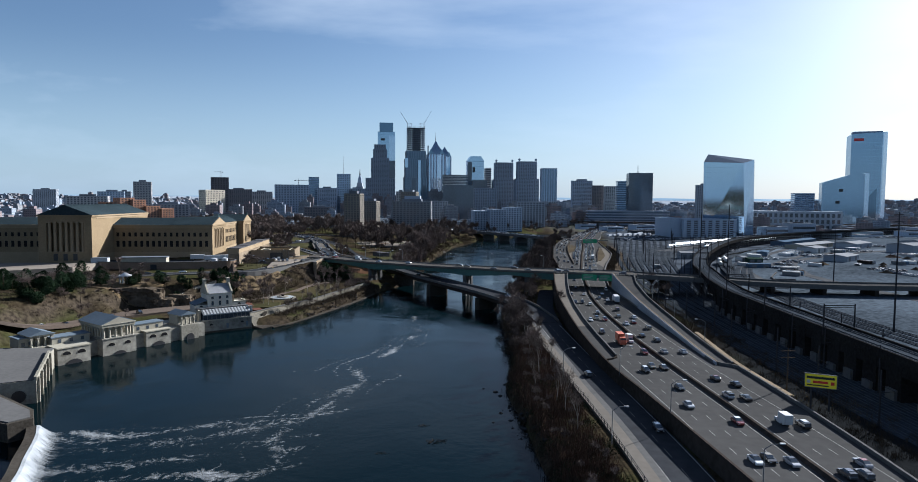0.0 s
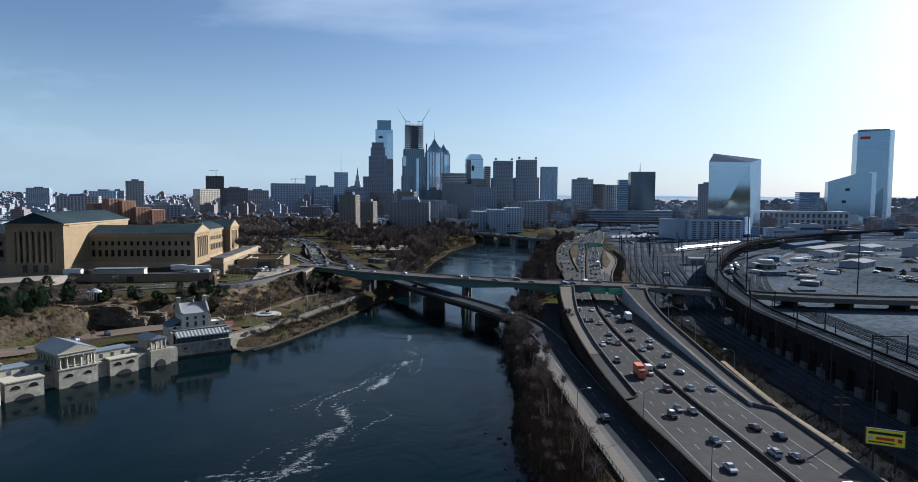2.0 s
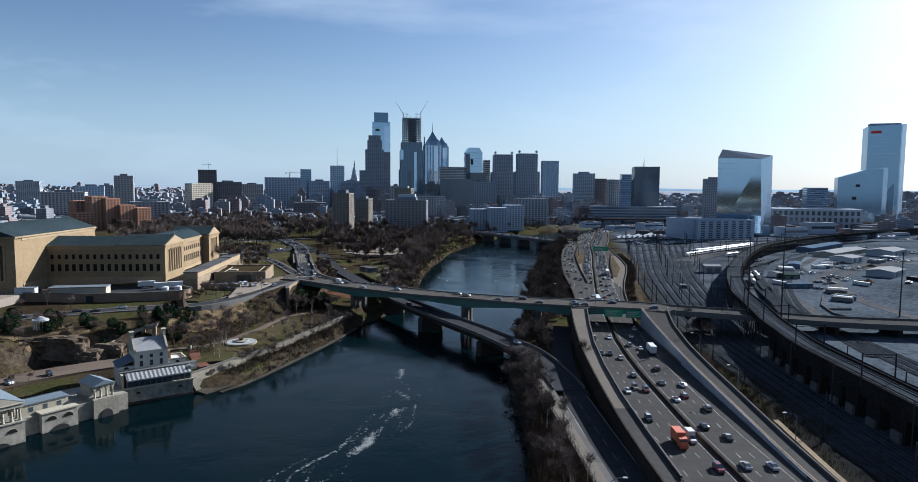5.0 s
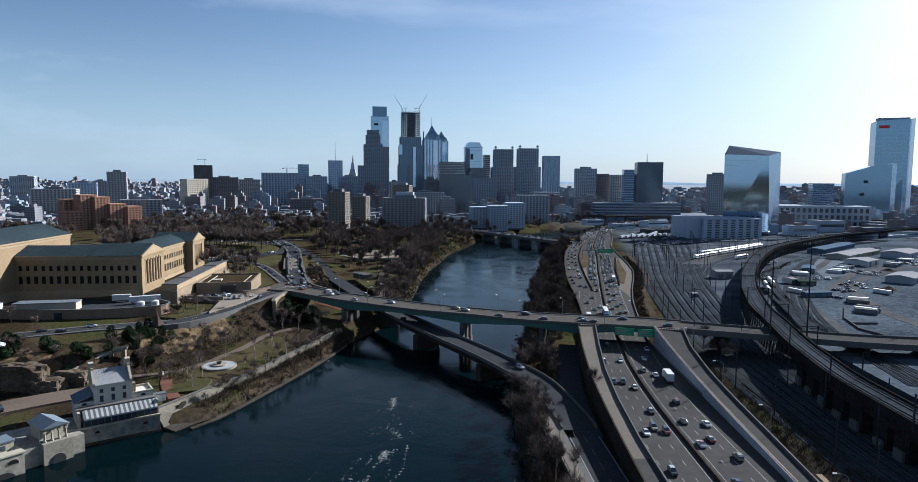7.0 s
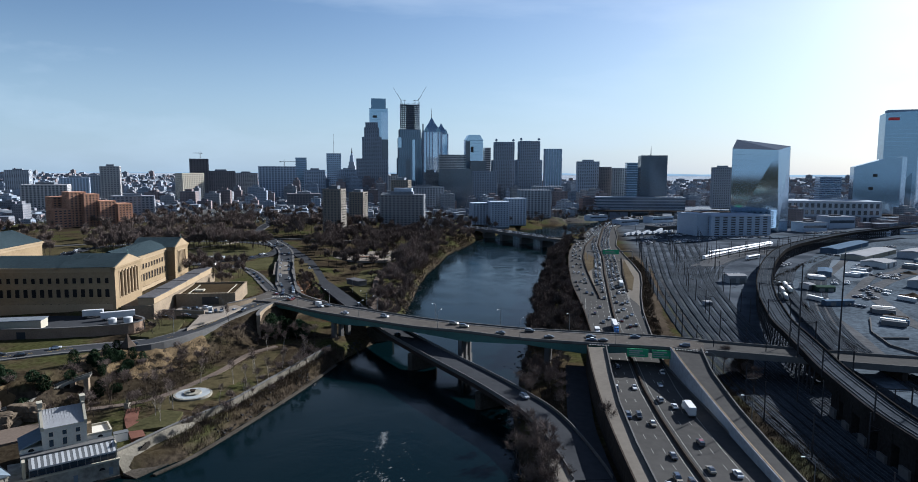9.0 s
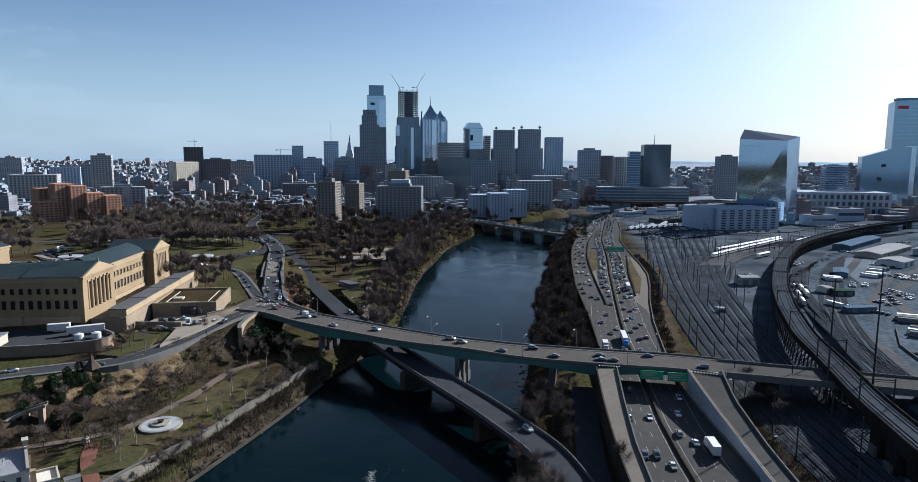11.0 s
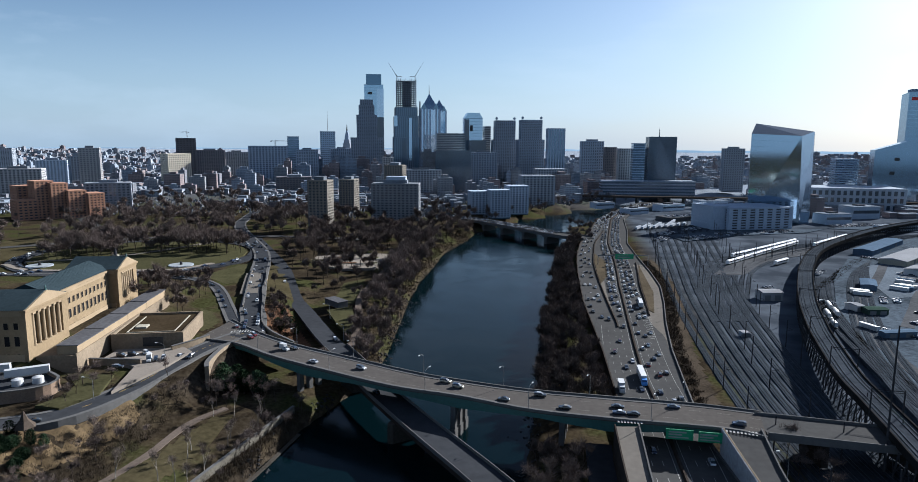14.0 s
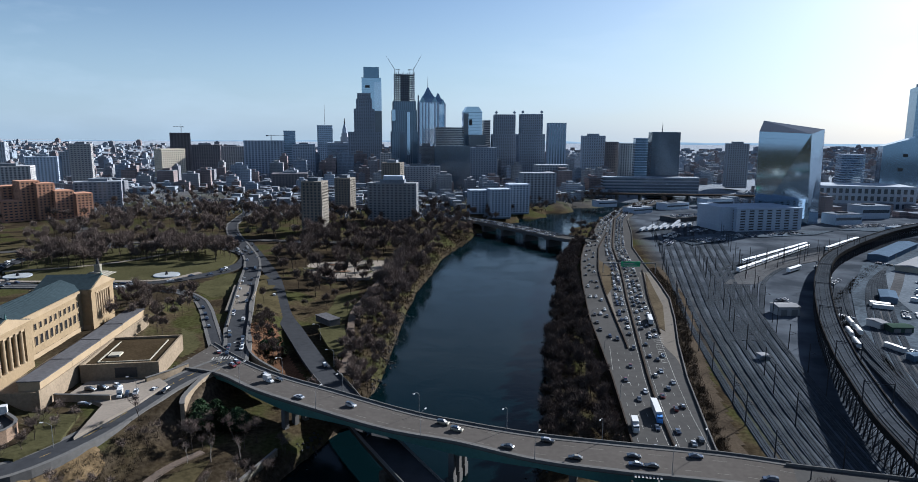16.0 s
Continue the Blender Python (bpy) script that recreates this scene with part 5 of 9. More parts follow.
# ---------- waterworks ----------
def build_waterworks():
    W = pose(-155.3, 231.1, 0, 0, 0, 53.9) @ Matrix.Diagonal((1, 1, 0.9, 1))
    for x0, x1, dep, shift in ((0.5, 12.4, 14, -2.5), (37.2, 48.2, 10, 2)):
        t = thing("millhouse_block", "weathered limestone millhouse block with arched openings", "building", W @ pose(0, shift, 0), "millhouse blocks")
        part("wall", boxes((x0, x1, 0, dep, -3, 7.0)), "stained_stone", t)
        part("coping", boxes((x0 - 0.3, x1 + 0.3, -0.3, dep, 7.0, 7.5)), "cream", t)
        for k in (0.27, 0.73):
            xx = x0 + (x1 - x0) * k
            half = [(1.5 * math.cos(i * math.pi / 12), 1.5 * math.sin(i * math.pi / 12)) for i in range(13)]
            part("lunette_surround", prism(bmesh.new(), [(a * 1.25, b * 1.25 - 0.25) for a, b in half], 0, 0.12, Matrix.Translation((xx, 0.05, 4.2)) @ pose(0, 0, 0, 90, 0, 0)), "cream", t)
            part("lunette", prism(bmesh.new(), half, 0, 0.2, Matrix.Translation((xx, 0.05, 4.2)) @ pose(0, 0, 0, 90, 0, 0)), "window_dark", t)
        bm = bmesh.new()
        cyl(bm, 0, 0, 0, 0.25, 3.2, n=20, m=Matrix.Translation(((x0 + x1) / 2, -0.03, -1.2)) @ pose(0, 0, 0, 90, 0, 0))
        part("tailrace_arch", bm, "black", t)
    t = thing("terrace", "long stone terrace wall of the old waterworks with recessed bays", "terrace", W, kind="structure")
    part("masonry", boxes((-2, 66, 4, 26, -3, 6.6)), "stained_stone", t)
    # columned pavilion
    t = thing("pavilion", "cream columned pavilion with a slate-blue gable roof", "pavilion", W)
    part("base", boxes((18, 31.5, -0.6, 20, -3, 7.4), (17.7, 31.8, -0.9, 20.3, 7.4, 7.8)), "stained_stone", t)
    for xx in (21.5, 28):
        half = [(1.4 * math.cos(i * math.pi / 12), 1.4 * math.sin(i * math.pi / 12)) for i in range(13)]
        part("lunette_surround", prism(bmesh.new(), [(a * 1.25, b * 1.25 - 0.25) for a, b in half], 0, 0.12, Matrix.Translation((xx, -0.55, 4.2)) @ pose(0, 0, 0, 90, 0, 0)), "cream", t)
        part("lunette", prism(bmesh.new(), half, 0, 0.2, Matrix.Translation((xx, -0.55, 4.2)) @ pose(0, 0, 0, 90, 0, 0)), "window_dark", t)
    bm = bmesh.new()
    cyl(bm, 0, 0, 0, 0.25, 3.0, n=20, m=Matrix.Translation((24.7, -0.63, -1.4)) @ pose(0, 0, 0, 90, 0, 0))
    part("tailrace_arch", bm, "black", t)
    col = None
    for i in range(6):
        for yy in (0.5, 18.8):
            x = 18.9 + i * 2.34
            if col is None:
                bm = bmesh.new()
                column(bm, 0, 0, 7.8, 12.6, 0.42)
                col = part("column", bm, "cream", t)
                col.matrix_basis = pose(x, yy, 0)
            else:
                again(col, pose(x, yy, 0))
    for i in range(1, 8):
        for x in (18.9, 30.6):
            again(col, pose(x, 0.5 + i * 18.3 / 8, 0))
    part("entablature", boxes((18.1, 31.4, -0.4, 19.7, 12.6, 13.8), (17.8, 31.7, -0.7, 20, 13.8, 14.1)), "cream", t)
    part("roof", gable(bmesh.new(), 18, 31.5, 0.4, 19.2, 14.1, 17.2, "y", 0.6), "roof_slate", t)
    part("pediment", gable(bmesh.new(), 18.3, 31.2, -0.3, 0.2, 14.1, 16.9, "y", 0.0), "cream", t)
    part("inner_wall", boxes((21, 28.5, 4, 15, 7.8, 12.6)), "cream", t)
    # low service rooms, small end pavilions
    for x0, x1, y0, y1, h in ((2, 16, 6, 12, 10.2), (33, 47, 6, 12, 10.4), (-8, 0, 10, 18, 11)):
        t = thing("service_room", "low cream service room with a flat slate roof", "building", W, "service rooms")
        part("wall", boxes((x0, x1, y0, y1, 6.6, h)), "cream", t)
        part("roof", boxes((x0 - 0.3, x1 + 0.3, y0 - 0.3, y1 + 0.3, h, h + 0.4)), "roof_slate", t)
        for k in (0.2, 0.5, 0.8):
            xx = x0 + (x1 - x0) * k
            part("window", boxes((xx - 0.6, xx + 0.6, y0 - 0.08, y0 + 0.05, 7.8, 9.4)), "glass_dark", t)
    for tx, y0, wide in ((53.4, 4.6, 0.84), (-6, 8, 1)):
        x0 = 0
        t = thing("small_temple", "small cream temple-fronted gatehouse with a slate roof", "building", W @ pose(tx, 0, 0) @ Matrix.Diagonal((wide, 1, 1, 1)), "gatehouses")
        part("base", boxes((x0, x0 + 10, y0 - 2.5, y0 + 10, -3, 7.4)), "limestone", t)
        part("wall", boxes((x0 + 1, x0 + 9, y0 + 2, y0 + 9, 7.4, 11.6)), "cream", t)
        col = None
        for i in range(4):
            bm = bmesh.new()
            column(bm, x0 + 1.4 + i * 2.4, y0 - 0.6, 7.4, 11.4, 0.38)
            part("column", bm, "cream", t)
        part("entablature", boxes((x0 + 0.6, x0 + 9.4, y0 - 1.2, y0 + 9.4, 11.6, 12.3)), "cream", t)
        part("roof", gable(bmesh.new(), x0 + 0.6, x0 + 9.4, y0 - 1.2, y0 + 9.4, 12.3, 14.2, "y", 0.4), "roof_slate", t)
        bm = bmesh.new()
        cyl(bm, 0, 0, 0, 0.3, 2.3, n=20, m=Matrix.Translation((x0 + 5, y0 - 2.5, 0.8)) @ pose(0, 0, 0, 90, 0, 0))
        part("arch", bm, "black", t)
    # broad stone deck upstream
    t = thing("forebay_deck", "broad grey stone deck over the old forebay", "terrace", kind="structure")
    ring = [(-132, 186), (-150, 221), (-153, 228), (-190, 228), (-190, 194), (-152, 170), (-140, 182)]
    part("masonry", prism(bmesh.new(), ring, -3, 7.2), "limestone", t)
    for k in range(5):
        a = Vector((-132, 186, 0)).lerp(Vector((-150, 221, 0)), 0.04 + k * 0.22)
        part("buttress", boxes((-0.8, 0.8, -0.7, 0.7, -3, 7.9), m=pose(a.x, a.y, 0, 0, 0, 27)), "limestone", t)
    part("kerb", boxes((-0.4, 0.4, 0, 39.5, 7.2, 8.3), m=pose(-132.3, 186, 0, 0, 0, 27.2)), "limestone", t)
    bm = bmesh.new()
    cyl(bm, 0, 0, 0, 0.3, 1.9, n=20, m=pose(-136.2, 183.9, 2.6, 90, 0, 26.6))
    part("arch", bm, "black", t)
    part("paving", prism(bmesh.new(), [(x * 0.98 - 3, y * 0.99 + 2) for x, y in ring], 7.2, 7.45), "concrete", t)
    part("pier", prism(bmesh.new(), [(-114.5, 158), (-119, 165), (-140, 180), (-150, 170), (-128, 157), (-118, 153)], -3, 5.0), "old_stone", t)
    part("pier_paving", prism(bmesh.new(), [(-115.5, 158.3), (-119.5, 164), (-140, 178.5), (-148, 170), (-128, 158), (-118.5, 154)], 5.0, 5.25), "concrete", t)


def build_engine_house():
    t = thing("engine_house", "tall cream engine house with parapet gables and a striped awning", "house", pose(-122, 290, 0, 0, 0, 36.4))
    yz = Matrix(((0, 0, 1, 0), (1, 0, 0, 0), (0, 1, 0, 0), (0, 0, 0, 1)))
    part("base", boxes((-4.5, 23.4, 0, 20, -3, 5.8)), "stained_stone", t)
    part("plinth", boxes((-4.6, 23.6, -0.5, 0, -3, 0.9)), "old_stone", t)
    part("coping", boxes((-4.8, 23.7, -0.35, 0.5, 5.8, 6.3)), "cream", t)
    for x in (-0.6, 7.3, 15.2, 22.5):
        part("pilaster", boxes((x, x + 0.9, -0.14, 0.05, 0.9, 5.8)), "stained_stone", t)
    for x in (4.2, 18.8):
        half = [(0.8 * math.cos(i * math.pi / 10), 0.8 * math.sin(i * math.pi / 10)) for i in range(11)]
        part("lunette", prism(bmesh.new(), half, 0, 0.1, Matrix.Translation((x, 0.04, 3.6)) @ pose(0, 0, 0, 90, 0, 0)), "window_dark", t)
    for x in (11.2, 20.6):
        part("river_door", boxes((x, x + 1.1, -0.06, 0.05, 1.6, 4.0)), "roof_slate", t)
    # dining porch under the awning
    part("glazed_front", boxes((0.3, 22.7, 1.4, 5.2, 5.8, 9.6)), "glass_dark", t)
    for i in range(12):
        part("post", boxes((0.4 + i * 2.0, 0.55 + i * 2.0, -0.1, 0.05, 6.3, 9.0)), "grey", t)
    part("rail", boxes((0.3, 22.7, -0.08, 0.02, 7.2, 7.3)), "dark_steel", t)
    for i in range(30):
        lift = 0.05 if i % 2 else 0.0
        bm = prism(bmesh.new(), [(-0.5, 8.95 + lift), (3.6, 10.8 + lift), (3.6, 10.9 + lift), (-0.5, 9.05 + lift)], 0.4 + i * 0.745, 1.12 + i * 0.745, yz)
        part("awning_stripe", bm, "awning_white" if i % 2 else "awning_grey", t)
    part("valance", boxes((0.4, 22.7, -0.52, -0.46, 8.6, 9.0)), "awning_white", t)
    part("porch_roof", boxes((-1.4, 23, 3.6, 6.4, 10.95, 11.4)), "concrete", t)
    part("porch_wall", boxes((-1.2, -0.4, 1, 6, 5.8, 10.95), (22.8, 23.2, 1, 6, 5.8, 10.95)), "cream", t)
    # main block
    part("wall", boxes((4.3, 16, 6.2, 18, 5, 18)), "engine_cream", t)
    part("roof", gable(bmesh.new(), 4.9, 15.4, 6.2, 18, 18, 22, "x", 0.25), "tin_roof", t)
    seam = None
    for i in range(14):
        if seam is None:
            bm = bmesh.new()
            rod(bm, (5.3, 5.95, 17.9), (5.3, 12.1, 22.06), 0.06, n=4)
            seam = part("roof_seam", bm, "tin_roof", t)
        else:
            again(seam, pose(i * 0.75, 0, 0))
    for x in (4.1, 15.4):
        ring = [(5.9, 17.4), (18.3, 17.4), (18.3, 18.6), (14, 22.3), (14, 22.9), (10.2, 22.9), (10.2, 22.3), (5.9, 18.6)]
        part("gable_parapet", prism(bmesh.new(), ring, x, x + 0.75, yz), "cream", t)
        part("chimney", boxes((x - 0.25, x + 1.0, 10.9, 13.3, 22.9, 24.3), (x - 0.4, x + 1.15, 10.75, 13.45, 24.3, 24.6)), "cream", t)
    for x in (6.6, 10.1, 13.6):
        for z, h in ((15.2, 1.3), (12.1, 2.1)):
            w = part("window", boxes((x - 0.75, x + 0.75, 6.08, 6.25, z - 0.15, z + h + 0.15)), "hotel_cream", t)
            part("pane", boxes((x - 0.55, x + 0.55, 6.04, 6.2, z, z + h)), "glass_dark", w)
    part("string_course", boxes((4.2, 16.1, 6.05, 6.3, 17.6, 18)), "hotel_cream", t)
    # side wings
    part("wing", boxes((-1.2, 4.3, 7, 17, 5, 12.6)), "engine_cream", t)
    part("wing_roof", prism(bmesh.new(), [(-1.5, 12.5), (4.3, 14.6), (4.3, 15), (-1.5, 12.9)], -17.3, -6.8, Matrix(((1, 0, 0, 0), (0, 0, -1, 0), (0, 1, 0, 0), (0, 0, 0, 1)))), "roof_slate", t)
    part("wing", boxes((16, 22.8, 7, 15.5, 5, 12.6)), "engine_cream", t)
    part("wing_parapet", boxes((16, 23, 6.9, 7.3, 12.6, 13.3), (22.5, 23, 7.3, 15.5, 12.6, 13.3), (16, 22.5, 15.2, 15.6, 12.6, 13.3)), "cream", t)
    part("wing_chimney", boxes((16.2, 17.6, 9, 11, 12.6, 16)), "tan_stone", t)
    for x in (1.5, 19.6):
        half = [(0.8 * math.cos(i * math.pi / 10), 0.8 * math.sin(i * math.pi / 10)) for i in range(11)]
        part("lunette", prism(bmesh.new(), half, 0, 0.1, Matrix.Translation((x, 7.03, 11.6)) @ pose(0, 0, 0, 90, 0, 0)), "window_dark", t)
    t = thing("kiosk", "low white service kiosk beside the engine house", "kiosk", pose(-109.5, 317.5, 6.6, 0, 0, 36))
    part("wall", boxes((-2, 2, -1.2, 1.2, -0.5, 2.2)), "white", t)
    part("roof", boxes((-2.2, 2.2, -1.4, 1.4, 2.2, 2.4)), "awning_grey", t)
    # sloping stone revetment below the garden wall
    t = thing("revetment", "sloping pale stone revetment below the garden wall", "wall", kind="structure")
    top = [Vector(p) for p in ((-106, 306, 6.7), (-101.6, 317.5, 6.7), (-97, 328, 6.7), (-93.5, 336, 5.4))]
    foot = [Vector(p) for p in ((-102.2, 304.6, 0.9), (-96.5, 314.6, 1.1), (-92.3, 325, 1.2), (-89, 334, 1.2))]
    bm = bmesh.new()
    between(bm, top, foot, 0.6)
    part("face", bm, "garden_stone", t)
    bm = bmesh.new()
    between(bm, [p + Vector((0, 0, 0.1)) for p in foot], [p + Vector((4.5, -1.8, -0.7)) for p in foot], 1.5)
    part("ledge", bm, "old_stone", t)
    bm = bmesh.new()
    for i in range(12):
        f = i / 12
        box(bm, -0.8, 0.8, -0.35, 0.35, -1, 0.35, pose(-103.6 + 4.2 * f, 309.4 + 6.4 * f, 1.4 + 5.2 * f, 0, 0, 56))
    part("steps", bm, "old_stone", t)


build_waterworks()
build_engine_house()


# ---------- streets, lawns and walls beyond the river ----------
def ribbon(name, label, pts, width, material, category="road", thick=1.5, lift=0.12, kerb=False):
    t = thing(name, label, category, kind="structure")
    line = []
    for p in curve(pts, 5):
        line.append(Vector((p.x, p.y, max(p.z, land(p.x, p.y) + lift))))
    for _ in range(3):
        for i in range(1, len(line) - 1):
            line[i].z = max(line[i].z, (line[i - 1].z + line[i + 1].z) / 2)
    bm = bmesh.new()
    h = width / 2
    sweep(bm, line, [(-h, 0), (h, 0), (h, -thick), (-h, -thick)])
    part("surface", bm, material, t)
    if kerb:
        for k in (-h, h):
            bm = bmesh.new()
            sweep(bm, line, rect(k - 0.9, k + 0.9, -thick, 0.15))
            part("kerb", bm, "concrete", t)
    return line


def sheet(name, label, ring, z, material, category="paving", thick=1.2):
    t = thing(name, label, category, kind="structure")
    part("surface", prism(bmesh.new(), ring, z - thick, z), material, t)


def inside(x, y, ring):
    odd = False
    for (ax, ay), (bx, by) in zip(ring, ring[1:] + ring[:1]):
        if (ay > y) != (by > y) and x < ax + (bx - ax) * (y - ay) / (by - ay):
            odd = not odd
    return odd


def patch(name, label, ring, material, category="lawn", step=1.6, lift=0.16):
    """Ground cover that follows the lie of the land inside a ring."""
    t = thing(name, label, category, kind="structure")
    x0, x1 = min(p[0] for p in ring), max(p[0] for p in ring)
    y0, y1 = min(p[1] for p in ring), max(p[1] for p in ring)
    bm, got = bmesh.new(), {}

    def at(i, j):
        if (i, j) not in got:
            x, y = x0 + i * step, y0 + j * step
            got[i, j] = bm.verts.new((x, y, land(x, y) + lift))
        return got[i, j]
    for i in range(int((x1 - x0) / step) + 1):
        for j in range(int((y1 - y0) / step) + 1):
            if inside(x0 + (i + 0.5) * step, y0 + (j + 0.5) * step, ring):
                bm.faces.new((at(i, j), at(i + 1, j), at(i + 1, j + 1), at(i, j + 1)))
    part("surface", bm, material, t)


M["lawn"] = mat("lawn", (0.043, 0.041, 0.021), 0.95, var=0.3, scale=3, bump=0.4)
M["dry_grass"] = mat("dry_grass", (0.075, 0.052, 0.026), 0.95, var=0.35, scale=2, bump=0.5, spec=0.2)
M["paving"] = mat("paving", (0.16, 0.14, 0.12), 0.9, var=0.15, scale=2)
M["brick_tan"] = mat("brick_tan", (0.16, 0.115, 0.085), 0.9, var=0.25, scale=1, bump=0.3)
M["leaf_litter"] = mat("leaf_litter", (0.075, 0.042, 0.026), 0.95, var=0.4, scale=2, bump=0.5)
M["dull_lawn"] = mat("dull_lawn", (0.045, 0.038, 0.021), 0.95, var=0.35, scale=4, bump=0.4)
M["path"] = mat("path", (0.09, 0.072, 0.06), 0.9, var=0.2, scale=2)
M["brick_path"] = mat("brick_path", (0.1, 0.05, 0.038), 0.9, var=0.2, scale=1)
M["pool_blue"] = mat("pool_blue", (0.22, 0.235, 0.24), 0.5, var=0.15, scale=1)

KELLY = [(-260, 320, 17.5), (-225, 345, 17.2), (-186, 370, 17.1), (-160, 386, 17.1), (-139, 397, 17.1), (-127, 419, 17.4), (-122, 440, 17.7), (-117, 466, 18.2), (-110, 484, 18.5), (-103, 496, 18.7)]
PARKWAY = [(-100, 494, 18.65), (-107, 522, 18.6), (-115.5, 546, 18.6), (-126, 585, 18.6), (-137, 625, 18.5), (-146, 660, 18.1), (-155, 696, 17.5), (-164, 728, 16.9), (-178, 768, 16.4), (-206, 830, 16.1), (-240, 905, 15.7), (-262, 965, 15.5), (-272, 1010, 15.4), (-298, 1180, 15), (-321, 1400, 14.5), (-338, 1780, 14)]
SLIP = [(-103, 494, 18.55), (-110, 507, 18.3), (-117.5, 521, 18.0), (-136.5, 562, 17.4), (-151, 593, 17.0), (-166.5, 618, 16.7), (-195, 641, 16.5), (-250, 652, 16.3), (-310, 650, 16.3), (-390, 655, 16.3)]
OVAL = [(-272 + 97 * math.cos(a), 738 + 88 * math.sin(a), 16.1) for a in [i * math.pi / 8 for i in range(17)]]


def build_streets():
    ribbon("hillside_drive", "dark asphalt drive climbing past the museum", KELLY, 10.5, "asphalt", thick=3.0, kerb=True)
    ribbon("parkway_road", "broad asphalt road with turning lanes towards the city", PARKWAY, 12.0, "asphalt", thick=3.0, kerb=True)
    ribbon("slip_road", "curving asphalt slip road past the lawns", SLIP, 6.5, "asphalt", kerb=True)
    ribbon("oval_road", "ring of asphalt road round the oval gardens", OVAL, 12.0, "asphalt")
    ribbon("avenue", "tree-lined avenue leading off to the city", [(-330, 800, 16), (-420, 930, 15.5), (-560, 1120, 15), (-760, 1400, 14)], 14, "asphalt_old")
    ribbon("cross_street", "city street running across the parkway", [(-520, 700, 15.5), (-420, 780, 15.5), (-300, 850, 15.6), (-180, 860, 15.6), (-90, 850, 14)], 11, "asphalt_old")
    # crossing marks at the bridge head
    cr = thing("crosswalk", "white-striped pedestrian crossing on the asphalt", "crosswalk", kind="structure")
    for i in range(9):
        again(part("stripe", boxes((-0.3, 0.3, -1.6, 1.6, 0, 0.02)), "paint", cr), pose(-110.5 + i * 1.3, 497.5 + i * 0.25, 18.78, 0, 0, 5)) if i == 0 else again(cr.children[0], pose(-110.5 + i * 1.3, 497.5 + i * 0.25, 18.78, 0, 0, 5))
    for x0, y0, n, a in ((60.5, 393.2, 8, -9), (95.5, 386.0, 9, -20)):
        cr = thing("crosswalk", "white-striped pedestrian crossing at the ramp head", "crosswalk", kind="structure")
        for i in range(n):
            bm = boxes((-0.3, 0.3, -1.5, 1.5, 0, 0.02))
            s = part("stripe", bm, "paint", cr) if i == 0 else again(cr.children[0], Matrix(), cr)
            s.matrix_basis = pose(x0 + i * 1.1, y0 - i * 1.1 * math.sin(radians(-a)), 18.62, 0, 0, a)
    # centre lines
    mk = thing("road_marks", "worn yellow and white lines on the asphalt", "road marking", kind="structure")
    bm = bmesh.new()
    for pts in (KELLY,):
        line = curve(pts, 5)
        for i in range(0, len(line) - 1):
            p, q = line[i], line[i + 1]
            z = max(p.z, land(p.x, p.y) + 0.12) + 0.05
            d = (q - p).normalized()
            r = Vector((d.y, -d.x, 0)) * 0.09
            bm.faces.new([bm.verts.new((v.x, v.y, z)) for v in (p - r, p + r, q + r, q - r)])
    part("line", bm, "yellow_paint", mk)
    bm = bmesh.new()
    mid = [(a + b) / 2 for a, b in zip(curve(FAR_EDGE, 5)[::1], curve(NEAR_EDGE, 5)[: len(curve(FAR_EDGE, 5))])]
    for off in (-4.2, 4.2):
        ss = sides(mid)
        for i in range(0, len(mid) - 1, 2):
            p, q = mid[i] + ss[i] * off, mid[i + 1] + ss[i + 1] * off
            d = (q - p).normalized()
            r = Vector((d.y, -d.x, 0)) * 0.1
            bm.faces.new([bm.verts.new((v.x, v.y, v.z + 0.02)) for v in (p - r, p + r, q + r, q - r)])
    part("line", bm, "worn_paint", mk)
    sheet("forecourt", "pale concrete forecourt before the loading hall", [(-129, 417), (-121, 446), (-118, 466), (-124, 472), (-153, 468), (-153, 455), (-134, 445)], 18.9, "paving", "forecourt", 2)
    sheet("service_yard", "dark asphalt service yard beside the museum", [(-152, 412), (-150, 419), (-160, 430), (-176, 434), (-238, 428), (-238, 402), (-196, 398)], 21.6, "asphalt", "yard", 7)
    sheet("museum_court", "pale paved court before the museum portico", [(-232, 372), (-232, 400), (-290, 394), (-300, 360), (-262, 345)], 22.5, "paving", "forecourt", 8)
    # lawns
    for lab, ring, z in (
        ("mown green lawn by the riverside path", [(-76, 566), (-62, 575), (-53, 534), (-54, 515), (-64, 535)], 12.4),
        ("green lawn below the engine house", [(-112, 322), (-97, 328), (-99, 341), (-108, 343)], 6.9),
        ("green lawn with a pool in the oval", [(-272 + 88 * math.cos(i * math.pi / 12), 738 + 79 * math.sin(i * math.pi / 12)) for i in range(24)], 16.3),
        ("terrace lawn at the foot of the wall", [(-150, 404), (-146, 412), (-147, 424), (-158, 437), (-138, 436), (-133, 416), (-140, 402)], 18.6),
    ):
        sheet("lawn", lab, ring, z, "lawn", "lawn", 1.5)
    patch("lawn", "dull green lawn wedge between the parkway and the drive", [(-146, 682), (-131, 626), (-122, 599), (-103, 590), (-112, 620), (-124, 655), (-147, 704)], "dull_lawn")
